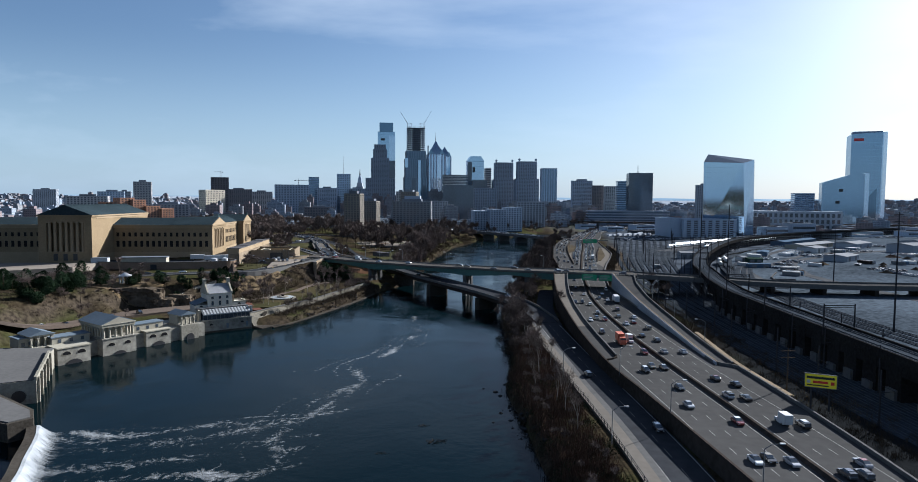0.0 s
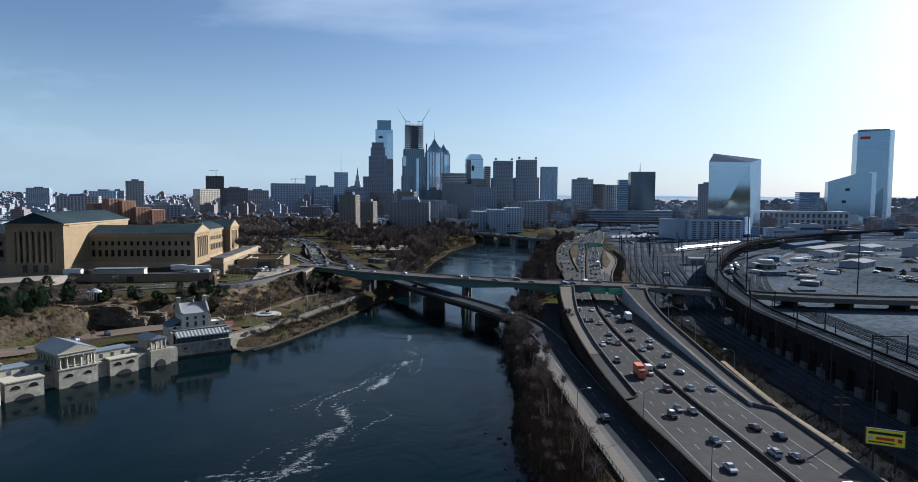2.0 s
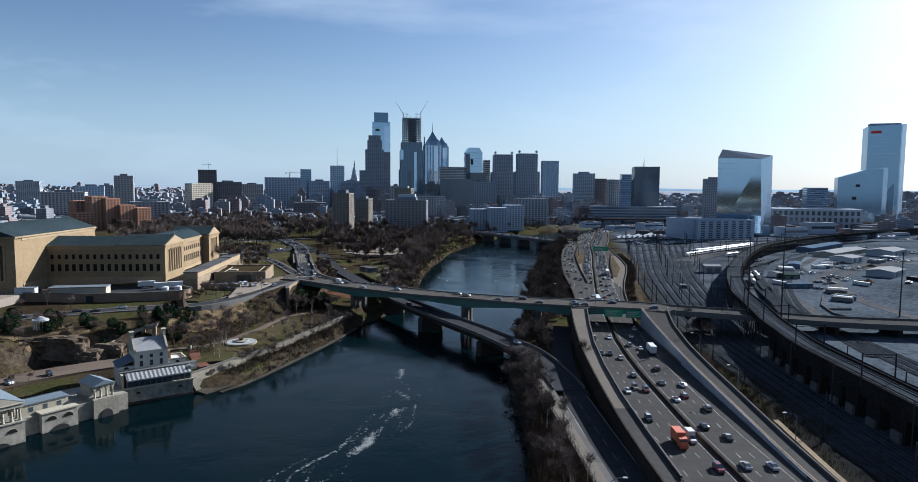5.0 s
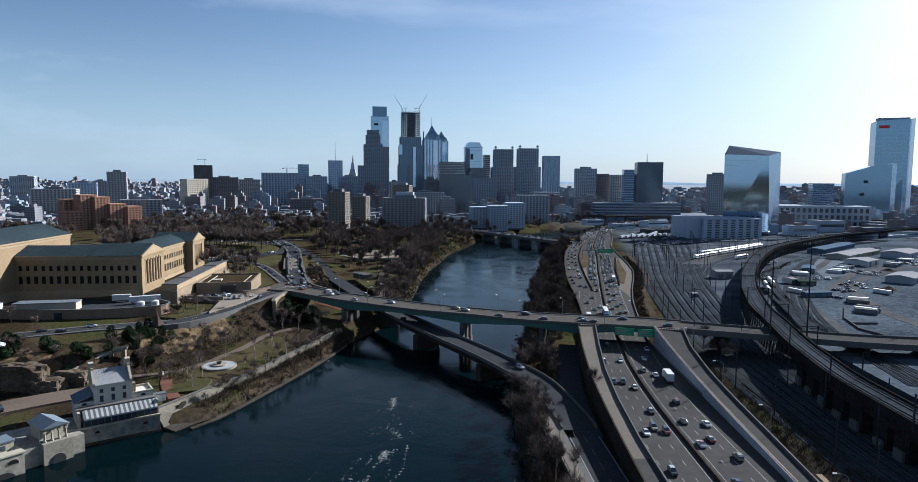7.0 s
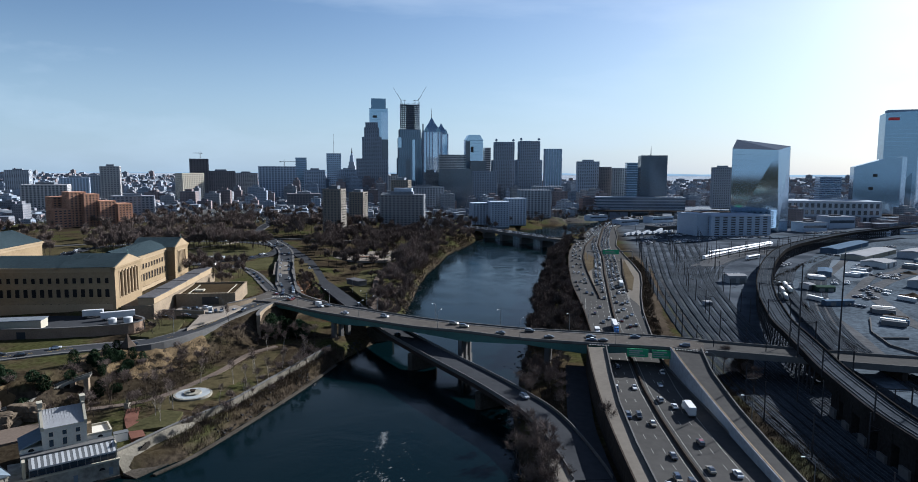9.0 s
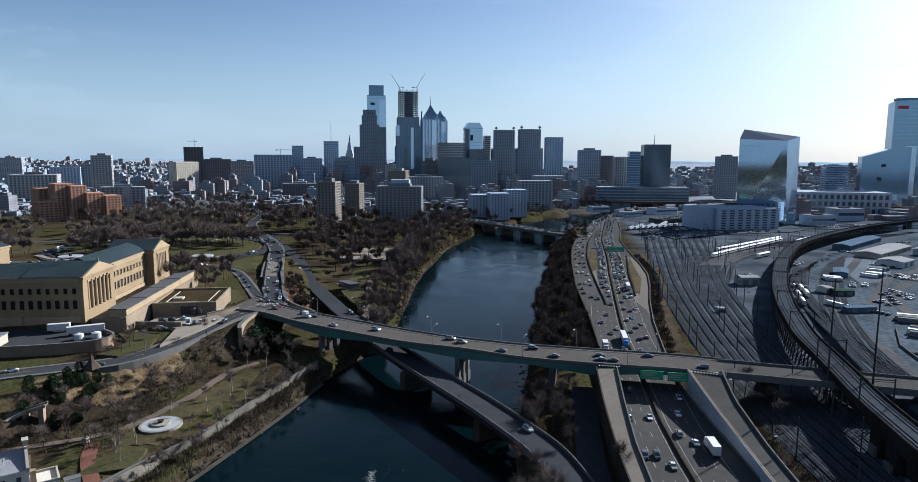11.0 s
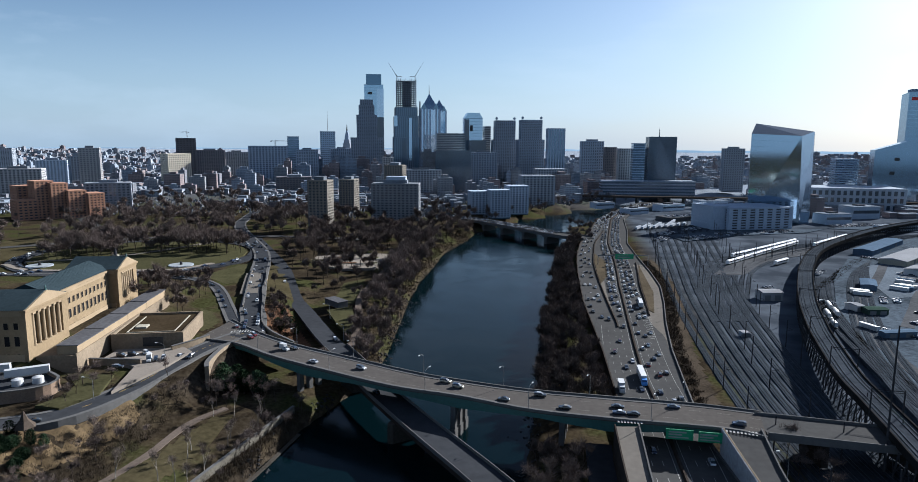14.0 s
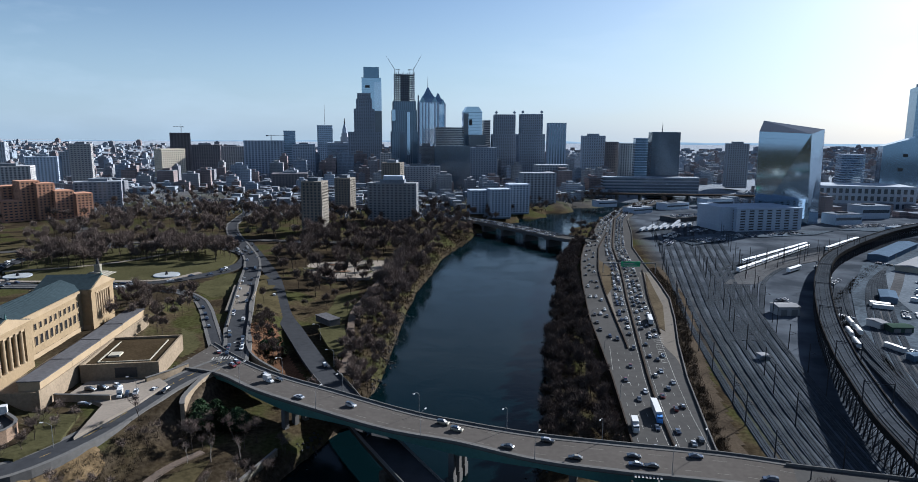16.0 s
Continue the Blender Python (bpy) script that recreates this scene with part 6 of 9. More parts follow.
    patch("lawn", "sloping green lawn beside the slip road", [(-166, 714), (-157, 690), (-148, 655), (-143, 630), (-158, 622), (-176, 640), (-183, 664), (-174, 696)], "lawn")
    patch("leaf_bank", "bank of red-brown leaf litter beside the bridge head", [(-112, 556), (-106, 572), (-97, 560), (-86, 535), (-75, 514), (-66, 497), (-73, 482), (-90, 500), (-102, 521)], "leaf_litter", "ground")
    patch("grass_slope", "golden dry grass on the hillside", [(-150, 362), (-132, 372), (-120, 392), (-116, 412), (-122, 418), (-134, 398), (-150, 384), (-158, 372)], "dry_grass", "grass")
    patch("grass_slope", "golden dry grass above the rocks", [(-196, 322), (-178, 318), (-160, 326), (-158, 338), (-176, 344), (-198, 340)], "dry_grass", "grass")
    patch("lawn", "small bright green lawn above the revetment", [(-112, 333), (-102, 339), (-97, 334), (-100, 324), (-103, 320.5)], "lawn", lift=0.3)
    patch("verge", "brown leaf-strewn verge between highway and tracks", [(edge_right(y) + 0.9, y) for y in range(424, 770, 8)] + [(edge_right(y) + 13, y) for y in range(768, 420, -8)], "scrub", "verge", 2.0)
    patch("lawn", "thin green grass of the garden slope", [(-120, 352), (-108, 366), (-100, 392), (-92, 422), (-84, 424), (-84, 400), (-92, 372), (-98, 346), (-108, 342)], "dull_lawn")
    patch("lawn", "small green lawn inside the looping path", [(-146, 548), (-137, 541), (-127, 524), (-124, 508), (-128, 500), (-134, 514), (-140, 528)], "lawn")
    patch("lawn", "green lawn between the plaza and the river path", [(-80, 650), (-66, 664), (-62, 604), (-66, 584), (-78, 604)], "lawn")
    patch("lawn", "dull grass under the trees by the oval", [(-186, 706), (-172, 735), (-168, 780), (-190, 800), (-200, 762)], "dull_lawn")
    patch("lawn", "brown grass of the baseball field", [(-150, 880), (-90, 870), (-60, 930), (-110, 960), (-160, 940)], "dull_lawn")
    patch("lawn", "dull grass between the oval and the city streets", [(-420, 690), (-372, 700), (-372, 780), (-340, 820), (-430, 860), (-470, 760)], "dull_lawn")
    sheet("ramp_deck", "pale concrete deck of the parkway overpass", [(-141.4, 650), (-131.5, 613), (-124, 584), (-134.6, 581.5), (-142, 610), (-151.5, 647)], 18.72, "ramp_concrete", "road", 0.6)
    sheet("plaza", "pale paved skate plaza among bare trees", [(-138, 730), (-90, 692), (-64, 696), (-46, 762), (-79, 767), (-123, 750)], 13.6, "paving", "plaza", 2)
    for lab, pts, w, m in (
        ("asphalt path winding through the garden", [(-158, 333, 6.6), (-135, 343, 6.6), (-118, 353, 6.6), (-110, 368, 6.7), (-103, 390, 6.8), (-99, 415, 7), (-90, 430, 7)], 3.2, "path"),
        ("pale path along the top of the river bank", [(-50, 500, 11), (-53, 540, 11.5), (-61, 600, 11.5), (-59, 648, 11.5), (-54, 709, 11), (-43, 778, 10), (-20, 853, 9)], 4.0, "path"),
        ("stone-paved path across the oval", [(-350, 700, 16.4), (-310, 716, 16.4), (-280, 740, 16.4), (-250, 790, 16.4), (-240, 815, 16.4)], 5.0, "paving"),
        ("path round the oval pools", [(-360, 690, 16.4), (-326, 668, 16.4), (-272, 668, 16.4), (-217, 672, 16.4), (-196, 700, 16.4)], 5.0, "paving"),
        ("red brick path beside the lawn", [(-119, 345, 6.7), (-115, 335, 6.7), (-109.5, 326, 6.8), (-104, 318, 6.9)], 4.4, "brick_path"),
    ):
        ribbon("path", lab, pts, w, m, "path", lift=0.2)
    ribbon("riverside_terrace", "asphalt lane behind the old waterworks", [(-200, 225, 7.2), (-182, 262, 7.2), (-172, 292, 7.2), (-150, 316, 7.2), (-130, 330, 7.0)], 14, "path", lift=0.2)


def wall_along(name, label, pts, top, bottom, width, material, parent_kind="structure"):
    t = thing(name, label, "wall", kind=parent_kind)
    bm = bmesh.new()
    line = curve([(x, y, 0) for x, y in pts], 3)
    sweep(bm, line, rect(-width / 2, width / 2, bottom, top))
    part("masonry", bm, material, t)
    bm = bmesh.new()
    sweep(bm, line, rect(-width / 2 - 0.15, width / 2 + 0.15, top, top + 0.25))
    part("coping", bm, "concrete" if material not in ("rock", "old_stone") else material, t)


def build_walls():
    wall_along("garden_wall", "long weathered stone wall between garden and river", [(-106.3, 306), (-101.7, 317.5), (-97, 329), (-86, 352), (-78, 380), (-70, 408), (-63, 432)], 6.9, 1, 0.8, "garden_stone")
    wall_along("bastion_wall", "tall curved stone retaining wall below the bridge head", [(-103, 445), (-105, 450), (-106, 458), (-106, 474), (-103, 484)], 18.9, 6, 1.6, "tan_stone")
    wall_along("yard_wall", "curved tan brick wall round the service yard", [(-238, 401), (-210, 398), (-180, 401), (-160, 407), (-152, 412), (-150.5, 417), (-152, 422), (-161, 429)], 22.9, 15, 0.8, "brick_tan")
    wall_along("ramp_side_wall", "pale stone parapet wall beside the parkway ramp", [(-121.5, 548), (-133, 590), (-143.5, 630), (-151, 660)], 19.5, 13, 0.7, "tan_stone")
    wall_along("ramp_side_wall", "curving pale stone wall along the parkway ramp", [(-74, 479), (-90, 497), (-99.5, 514), (-107, 537), (-115, 566), (-124, 596), (-131, 628), (-138, 652)], 19.4, 11, 0.7, "tan_stone")
    wall_along("court_wall", "low stone wall beside the forecourt", [(-156, 450), (-133, 449)], 20.7, 17, 0.8, "tan_stone")
    wall_along("hall_wall", "low tan stone wall stepping down to the road", [(-128, 468), (-122, 477), (-117.5, 486)], 20.6, 16, 0.9, "tan_stone")
    wall_along("quay_wall", "rough stone quay along the garden bank", [(-93, 305), (-86, 318.5), (-75, 353), (-65.5, 387), (-58, 420)], 0.3, -3, 1.3, "old_stone")


def build_stair_path():
    t = thing("stair_path", "curving stone stair path carried on low arches up the hillside", "path", kind="structure")
    line = curve([(-166, 328, 8.5), (-157, 335, 10.4), (-152, 345, 12.2), (-148, 351, 13.8), (-139.5, 354, 16.4)], 1.6)
    bm = bmesh.new()
    sweep(bm, line, rect(-1.5, 1.5, -0.4, 0.1))
    part("walkway", bm, "ramp_concrete", t)
    for k in (-1.5, 1.5):
        bm = bmesh.new()
        sweep(bm, line, rect(k - 0.25, k + 0.25, -0.4, 0.8))
        part("parapet", bm, "stained_stone", t)
    for p, r in list(zip(line, sides(line)))[::3]:
        m = Matrix.Translation((p.x, p.y, 0)) @ pose(0, 0, 0, 0, 0, math.degrees(math.atan2(r.y, r.x)))
        part("arch_pier", boxes((-1.4, 1.4, -0.8, 0.8, land(p.x, p.y) - 2, p.z - 0.4), m=m), "tan_stone", t)


def build_garden():
    t = thing("fountain", "round white stone fountain pool with a central bowl", "fountain", pose(-103, 359.5, 6.3))
    bm = bmesh.new()
    cyl(bm, 0, 0, 0, 0.9, 7.2, 7.2, 40)
    part("basin", bm, "limestone", t)
    bm = bmesh.new()
    cyl(bm, 0, 0, 0.9, 0.95, 6.4, 6.4, 40)
    part("pool", bm, "pool_blue", t)
    bm = bmesh.new()
    cyl(bm, 0, 0, 0.95, 1.5, 3.4, 3.2, 28)
    part("inner_ring", bm, "limestone", t)
    bm = bmesh.new()
    cyl(bm, 0, 0, 1.5, 2.4, 0.6, 1.2, 12)
    part("bowl", bm, "rust_steel", t)
    for x, y in ((-217.4, 689), (-327, 683)):
        t = thing("oval_pool", "round pale fountain pool with dark bronze figures", "fountain", pose(x, y, 16.3), "oval pools")
        for r0, z1, m in ((9.5, 0.7, "tower_white"), (8.6, 0.75, "pool_blue")):
            bm = bmesh.new()
            cyl(bm, 0, 0, 0, z1, r0, r0, 32)
            part("basin" if m == "tower_white" else "pool", bm, m, t)
        bm = bmesh.new()
        cyl(bm, 0, 0, 0.7, 3.2, 1.4, 0.5, 8)
        part("centrepiece", bm, "dark_steel", t)
    t = thing("monument", "tall stepped stone monument with a dark bronze top", "monument", pose(-270, 690, 16.2))
    part("steps", boxes((-9, 9, -9, 9, 0, 0.8), (-7, 7, -7, 7, 0.8, 1.6), (-5, 5, -5, 5, 1.6, 2.4)), "limestone", t)
    part("plinth", boxes((-2.2, 2.2, -1.6, 1.6, 2.4, 8.5)), "limestone", t)
    bm = bmesh.new()
    cyl(bm, 0, 0, 8.5, 11.5, 1.5, 0.9, 7)
    cyl(bm, 0, 0, 11.5, 13.4, 0.7, 0.3, 7)
    part("bronze", bm, "dark_steel", t)
    # gazebos
    t = thing("gazebo", "pointed dark shingled gazebo on timber posts", "gazebo", pose(-141, 385, 16.2))
    for i in range(6):
        a = i * math.pi / 3
        bm = bmesh.new()
        rod(bm, (2.6 * math.cos(a), 2.6 * math.sin(a), -1), (2.4 * math.cos(a), 2.4 * math.sin(a), 3.2), 0.18, n=6)
        part("post", bm, "bark", t)
    bm = bmesh.new()
    cyl(bm, 0, 0, 3.0, 5.2, 3.6, 1.6, 6)
    cyl(bm, 0, 0, 5.2, 8.6, 1.5, 0.1, 6)
    part("roof", bm, "bark", t)
    t = thing("white_gazebo", "small white round gazebo on the cliff top", "gazebo", pose(-181, 334.5, 18.5))
    for i in range(8):
        a = i * math.pi / 4
        bm = bmesh.new()
        cyl(bm, 2.8 * math.cos(a), 2.8 * math.sin(a), -0.5, 3.4, 0.2, n=8)
        part("column", bm, "white", t)
    bm = bmesh.new()
    cyl(bm, 0, 0, 3.4, 4.0, 3.3, 3.2, 16)
    cyl(bm, 0, 0, 4.0, 5.2, 2.6, 0.6, 16)
    part("roof", bm, "white", t)
    t = thing("pedestal_statue", "small grey stone statue on a plinth", "statue", pose(-121.4, 345, 6.2))
    bm = boxes((-0.8, 0.8, -0.8, 0.8, 0, 2.4))
    cyl(bm, 0, 0, 2.4, 4.2, 0.5, 0.25, 8)
    part("plinth", bm, "limestone", t)
    # trailers, tanks and sheds in the service yard
    for x, y, r, l in ((-166, 425, 28, 15), (-180, 428, 20, 9)):
        t = thing("trailer", "long white box trailer parked in the yard", "trailer", pose(x, y, 21.6, 0, 0, r), "yard trailers")
        part("box", boxes((-l / 2, l / 2, -1.3, 1.3, 1.1, 4.0)), "white", t)
        for k in (-l / 2 + 1.5, l / 2 - 1.5):
            bm = bmesh.new()
            cyl(bm, 0, 0, -1.3, 1.3, 0.5, n=12, m=pose(k, 0, 0.5, 90, 0, 0))
            part("wheel", bm, "black", t)
    for x, y in ((-158, 419), (-164, 416)):
        t = thing("tank", "short white round storage tank", "tank", pose(x, y, 21.6), "storage tanks")
        bm = bmesh.new()
        cyl(bm, 0, 0, 0, 2.4, 2.0, n=20)
        cyl(bm, 0, 0, 2.4, 2.9, 2.0, 0.6, 20)
        part("shell", bm, "white", t)
    t = thing("site_shed", "long cream temporary shed on the museum terrace", "shed", pose(-205, 405, 21.4, 0, 0, 12))
    part("wall", boxes((-14, 14, -4, 4, 0, 4.2)), "cream", t)
    part("roof", boxes((-14.3, 14.3, -4.3, 4.3, 4.2, 4.6)), "roof_grey", t)
    t = thing("site_shed", "small blue-white site cabin beside the museum", "shed", pose(-232, 402, 22, 0, 0, 8))
    part("wall", boxes((-5, 5, -2, 2, 0, 3.4)), "white", t)
    part("roof", boxes((-5.2, 5.2, -2.2, 2.2, 3.4, 3.6)), "roof_grey", t)
    for i, (x, y, w, d, r) in enumerate(((-112, 726, 22, 8, -20), (-88, 716, 16, 7, 10), (-72, 738, 18, 9, 40), (-98, 742, 20, 6, -5), (-66, 715, 10, 6, 60))):
        t = thing("plaza_bed", "raised planting bed with a low white wall on the plaza", "planting bed", pose(x, y, 13.6, 0, 0, r), "plaza beds")
        part("wall", prism(bmesh.new(), [(w / 2 * math.cos(k * math.pi / 8), d / 2 * math.sin(k * math.pi / 8)) for k in range(16)], 0, 0.6), "limestone", t)
        part("soil", prism(bmesh.new(), [((w / 2 - 0.6) * math.cos(k * math.pi / 8), (d / 2 - 0.6) * math.sin(k * math.pi / 8)) for k in range(16)], 0.3, 0.65), "leaf_litter" if i % 2 else "lawn", t)
    # small park buildings
    for x, y, w, d, h, r in ((-73, 581, 7, 16, 2.6, 42), (-147, 838, 18, 12, 5, 10)):
        t = thing("park_building", "low grey park building with a flat roof", "building", pose(x, y, 12.5, 0, 0, r), "park buildings")
        part("wall", boxes((-w / 2, w / 2, -d / 2, d / 2, -1, h)), "concrete", t)
        part("roof", boxes((-w / 2 - 0.4, w / 2 + 0.4, -d / 2 - 0.4, d / 2 + 0.4, h, h + 0.4)), "shed_roof", t)


build_streets()
build_walls()
build_stair_path()
build_garden()


# ---------- far bridge ----------
def build_far_bridge():
    t = thing("far_bridge", "low pale concrete road bridge across the river", "bridge", kind="structure")
    line = curve([(-160, 1200, 12), (-60, 1120, 12), (20, 1064, 12), (75, 988, 12), (120, 915, 12), (150, 890, 11.4)], 6)
    bm = bmesh.new()
    sweep(bm, line, [(-11, 0), (11, 0), (11, -1.5), (-11, -1.5)])
    part("deck", bm, "asphalt_old", t)
    for k in (-11, 11):
        bm = bmesh.new()
        sweep(bm, line, rect(k - 0.3, k + 0.3, -2.6, 1.0))
        part("parapet", bm, "concrete", t)
    ss = sides(line)
    for i in range(16, len(line) - 3, 7):
        p, r = line[i], ss[i]
        m = Matrix.Translation((p.x, p.y, 0)) @ pose(0, 0, 0, 0, 0, math.degrees(math.atan2(r.y, r.x)))
        part("pier", boxes((-10, 10, -2, 2, -3, 8), (-11, 11, -5, 5, 8, 9.5), m=m), "concrete", t)
    t = thing("far_viaduct", "long elevated road across the far city bank", "bridge", kind="structure")
    line = curve([(120, 1420, 18), (260, 1400, 18), (400, 1380, 18), (560, 1330, 20), (760, 1260, 20), (1000, 1180, 20)], 14)
    bm = bmesh.new()
    sweep(bm, line, [(-9, 1), (9, 1), (9, -2), (-9, -2)])
    part("deck", bm, "concrete_dark", t)
    for i in range(1, len(line), 3):
        p = line[i]
        part("pier", boxes((p.x - 1.5, p.x + 1.5, p.y - 7, p.y + 7, 5, p.z - 2)), "concrete", t)


build_far_bridge()


# ---------- rail yard ----------
def lot_z(x, y):
    if 285 < x < 390 and 1060 < y < 1145:
        return 14.02
    return max(land(x, y) + 0.05, 9.02 if x > 232 and y < 880 else 9.32 if x > 160 and y > 880 else 0)


def yard_line(pts):
    return curve([(x, y, max(land(x, y) + 0.3, 9.15 if x > float(np.interp(y, [100, 395, 480, 580, 680, 785], [168, 176, 204, 241, 297, 372])) and y < 720 else 0)) for x, y in pts], 10)


def build_yard():
    M["truck_blue_grey"] = mat("truck_blue_grey", (0.07, 0.10, 0.14), 0.6, var=0.15)
    M["green_tin"] = mat("green_tin", (0.035, 0.055, 0.045), 0.6, var=0.15)
    tracks = []
    for k in range(9):
        tracks.append([(104 + 3.0 * k, -60), (110 + 3.4 * k, 100), (110 + 3.6 * k, 200), (113 + 4.2 * k, 320), (122 + 4.8 * k, 430), (149 + 6 * k, 590), (180 + 7.2 * k, 720), (216 + 8 * k, 860), (246 + 9 * k, 980), (290 + 9 * k, 1100)])
    for k in range(8):
        tracks.append([(160 + 3 * k, 560), (182 + 5 * k, 640), (216 + 6.2 * k, 722), (264 + 8 * k, 788), (376 + 5 * k, 866 - 2 * k), (520 + 4 * k, 930 - 4 * k), (700, 1010 - 4 * k)])
    for k in range(4):
        tracks.append([(168 + 5 * k, 330), (186 + 5 * k, 420), (216 + 5 * k, 500), (262 + 5 * k, 590), (330 + 4 * k, 700), (400, 780 + 3 * k)])
    for k in range(3):
        tracks.append([(176 + 6 * k, 130), (177 + 5.5 * k, 230), (178 + 5 * k, 290), (184 + 4.4 * k, 350), (190 + 4 * k, 410), (198 + 3.8 * k, 453), (208.5 + 3.8 * k, 490), (229 + 3.8 * k, 551), (258 + 4 * k, 620), (296 + 4 * k, 690)])
    for pts in tracks:
        t = thing("railway_track", "railway track of worn rails on dark ballast", "railway track", kind="structure")
        line = yard_line(pts)
        bm = bmesh.new()
        sweep(bm, line, [(-1.6, 0), (1.6, 0), (2.2, -0.8), (-2.2, -0.8)])
        part("ballast_bed", bm, "ballast", t)
        for off in (-0.75, 0.75):
            bm = bmesh.new()
            sweep(bm, line, rect(off - 0.06, off + 0.06, 0.0, 0.18))
            part("rail", bm, "rail", t)
    # trains on the sunlit tracks
    wb = None
    for x0, y0, ang, n in ((253, 751, 44.3, 7), (272, 786, 42, 6), (390, 859, 42.5, 4), (296, 750, 41, 1)):
        for i in range(n):
            x, y = x0 + i * 25.5 * math.cos(radians(ang)), y0 + i * 25.5 * math.sin(radians(ang))
            m = pose(x, y, land(x, y) + 0.5, 0, 0, ang)
            if wb is None:
                wb = thing("train_car", "silver passenger rail car with a dark window band", "train car", m, "rail cars")
                bm = bmesh.new()
                prism(bm, [(-1.5, 0), (1.5, 0), (1.5, 2.6), (1.0, 3.3), (-1.0, 3.3), (-1.5, 2.6)], -12.2, 12.2, pose(0, 0, 0.9) @ pose(0, 0, 0, 90, 0, 90))
                part("body", bm, mat("stainless", (0.75, 0.75, 0.76), 0.3, 0.4, var=0.05), wb)
                part("window_band", boxes((-11, 11, -1.54, 1.54, 2.3, 3.1)), "glass_dark", wb)
                for x in (-8, 8):
                    part("bogie", boxes((x - 1.6, x + 1.6, -1.1, 1.1, 0, 0.9)), "black", wb)
            else:
                copy_thing(wb, m)
    # small yard buildings
    for x, y, w, d, h, r, wall, lab in (
        (220.5, 616, 14, 11, 6, 2, "tower_tan", "small tan signal cabin beside the tracks"),
        (166, 531, 4, 4, 3, 10, "tower_white", "small white hut beside the tracks"),
        (429, 776, 94, 22, 4.5, 40.5, "cream", "large warehouse with a sunlit white roof"),
        (440, 836, 112, 17, 5, 43, "truck_blue_grey", "long grey warehouse with a pale roof"),
        (313, 653, 26, 10, 4, 60, "truck_blue_grey", "long low blue-grey shed in the yard"),
        (391, 703, 27, 21, 5, 38, "white", "blue-white shed with a pitched roof among parked vehicles"),
        (478, 772, 48, 26, 6, 40, "tower_white", "broad pale shed behind the parked vehicles"),
        (362, 599, 34, 20, 5, 42, "tower_white", "pale shed beside the curving lot road"),
        (250, 527, 20, 5, 3.2, 8, "truck_blue_grey", "long blue-grey box shed beside the sidings"),
        (261, 585, 5, 10, 4, 20, "white", "white storage box beside the siding"),
        (269, 577, 13, 8, 3.4, 0, "green_tin", "low dull green tin shed beside the siding"),
        (500, 700, 40, 30, 9, 20, "tower_white", "white warehouse with a pitched roof"),
        (560, 760, 50, 36, 9, 25, "tower_white", "white warehouse among parked vehicles"),
        (600, 640, 44, 30, 8, 10, "tower_white", "broad white warehouse in the lots"),
    ):
        t = thing("warehouse", lab, "warehouse", pose(x, y, lot_z(x, y), 0, 0, r))
        part("wall", boxes((-w / 2, w / 2, -d / 2, d / 2, -1, h)), wall, t)
        part("roof", gable(bmesh.new(), -w / 2, w / 2, -d / 2, d / 2, h, h + min(2.2, d * 0.08), "x", 0.5), {"grey": "roof_grey", "truck_blue_grey": "truck_blue_grey", "green_tin": "green_tin"}.get(wall, "tin_roof"), t)
        for k in (-0.25, 0.25):
            part("door", boxes((w * k - 2, w * k + 2, -d / 2 - 0.08, -d / 2 + 0.1, 0, min(4, h - 1))), "grey", t)
    for x, y, r in ((246.5, 588, 70), (241, 571, 70), (233.5, 567, 70), (228, 551, 70)):
        t = thing("tank_wagon", "pale tank wagon standing on a siding", "rail wagon", pose(x, y, lot_z(x, y) + 0.1, 0, 0, r), "tank wagons")
        bm = bmesh.new()
        cyl(bm, 0, 0, -6.5, 6.5, 1.45, n=16, m=pose(0, 0, 2.6, 0, 90, 0))
        part("tank", bm, "white", t)
        part("underframe", boxes((-6.8, 6.8, -1.1, 1.1, 0.5, 1.1)), "black", t)


build_yard()


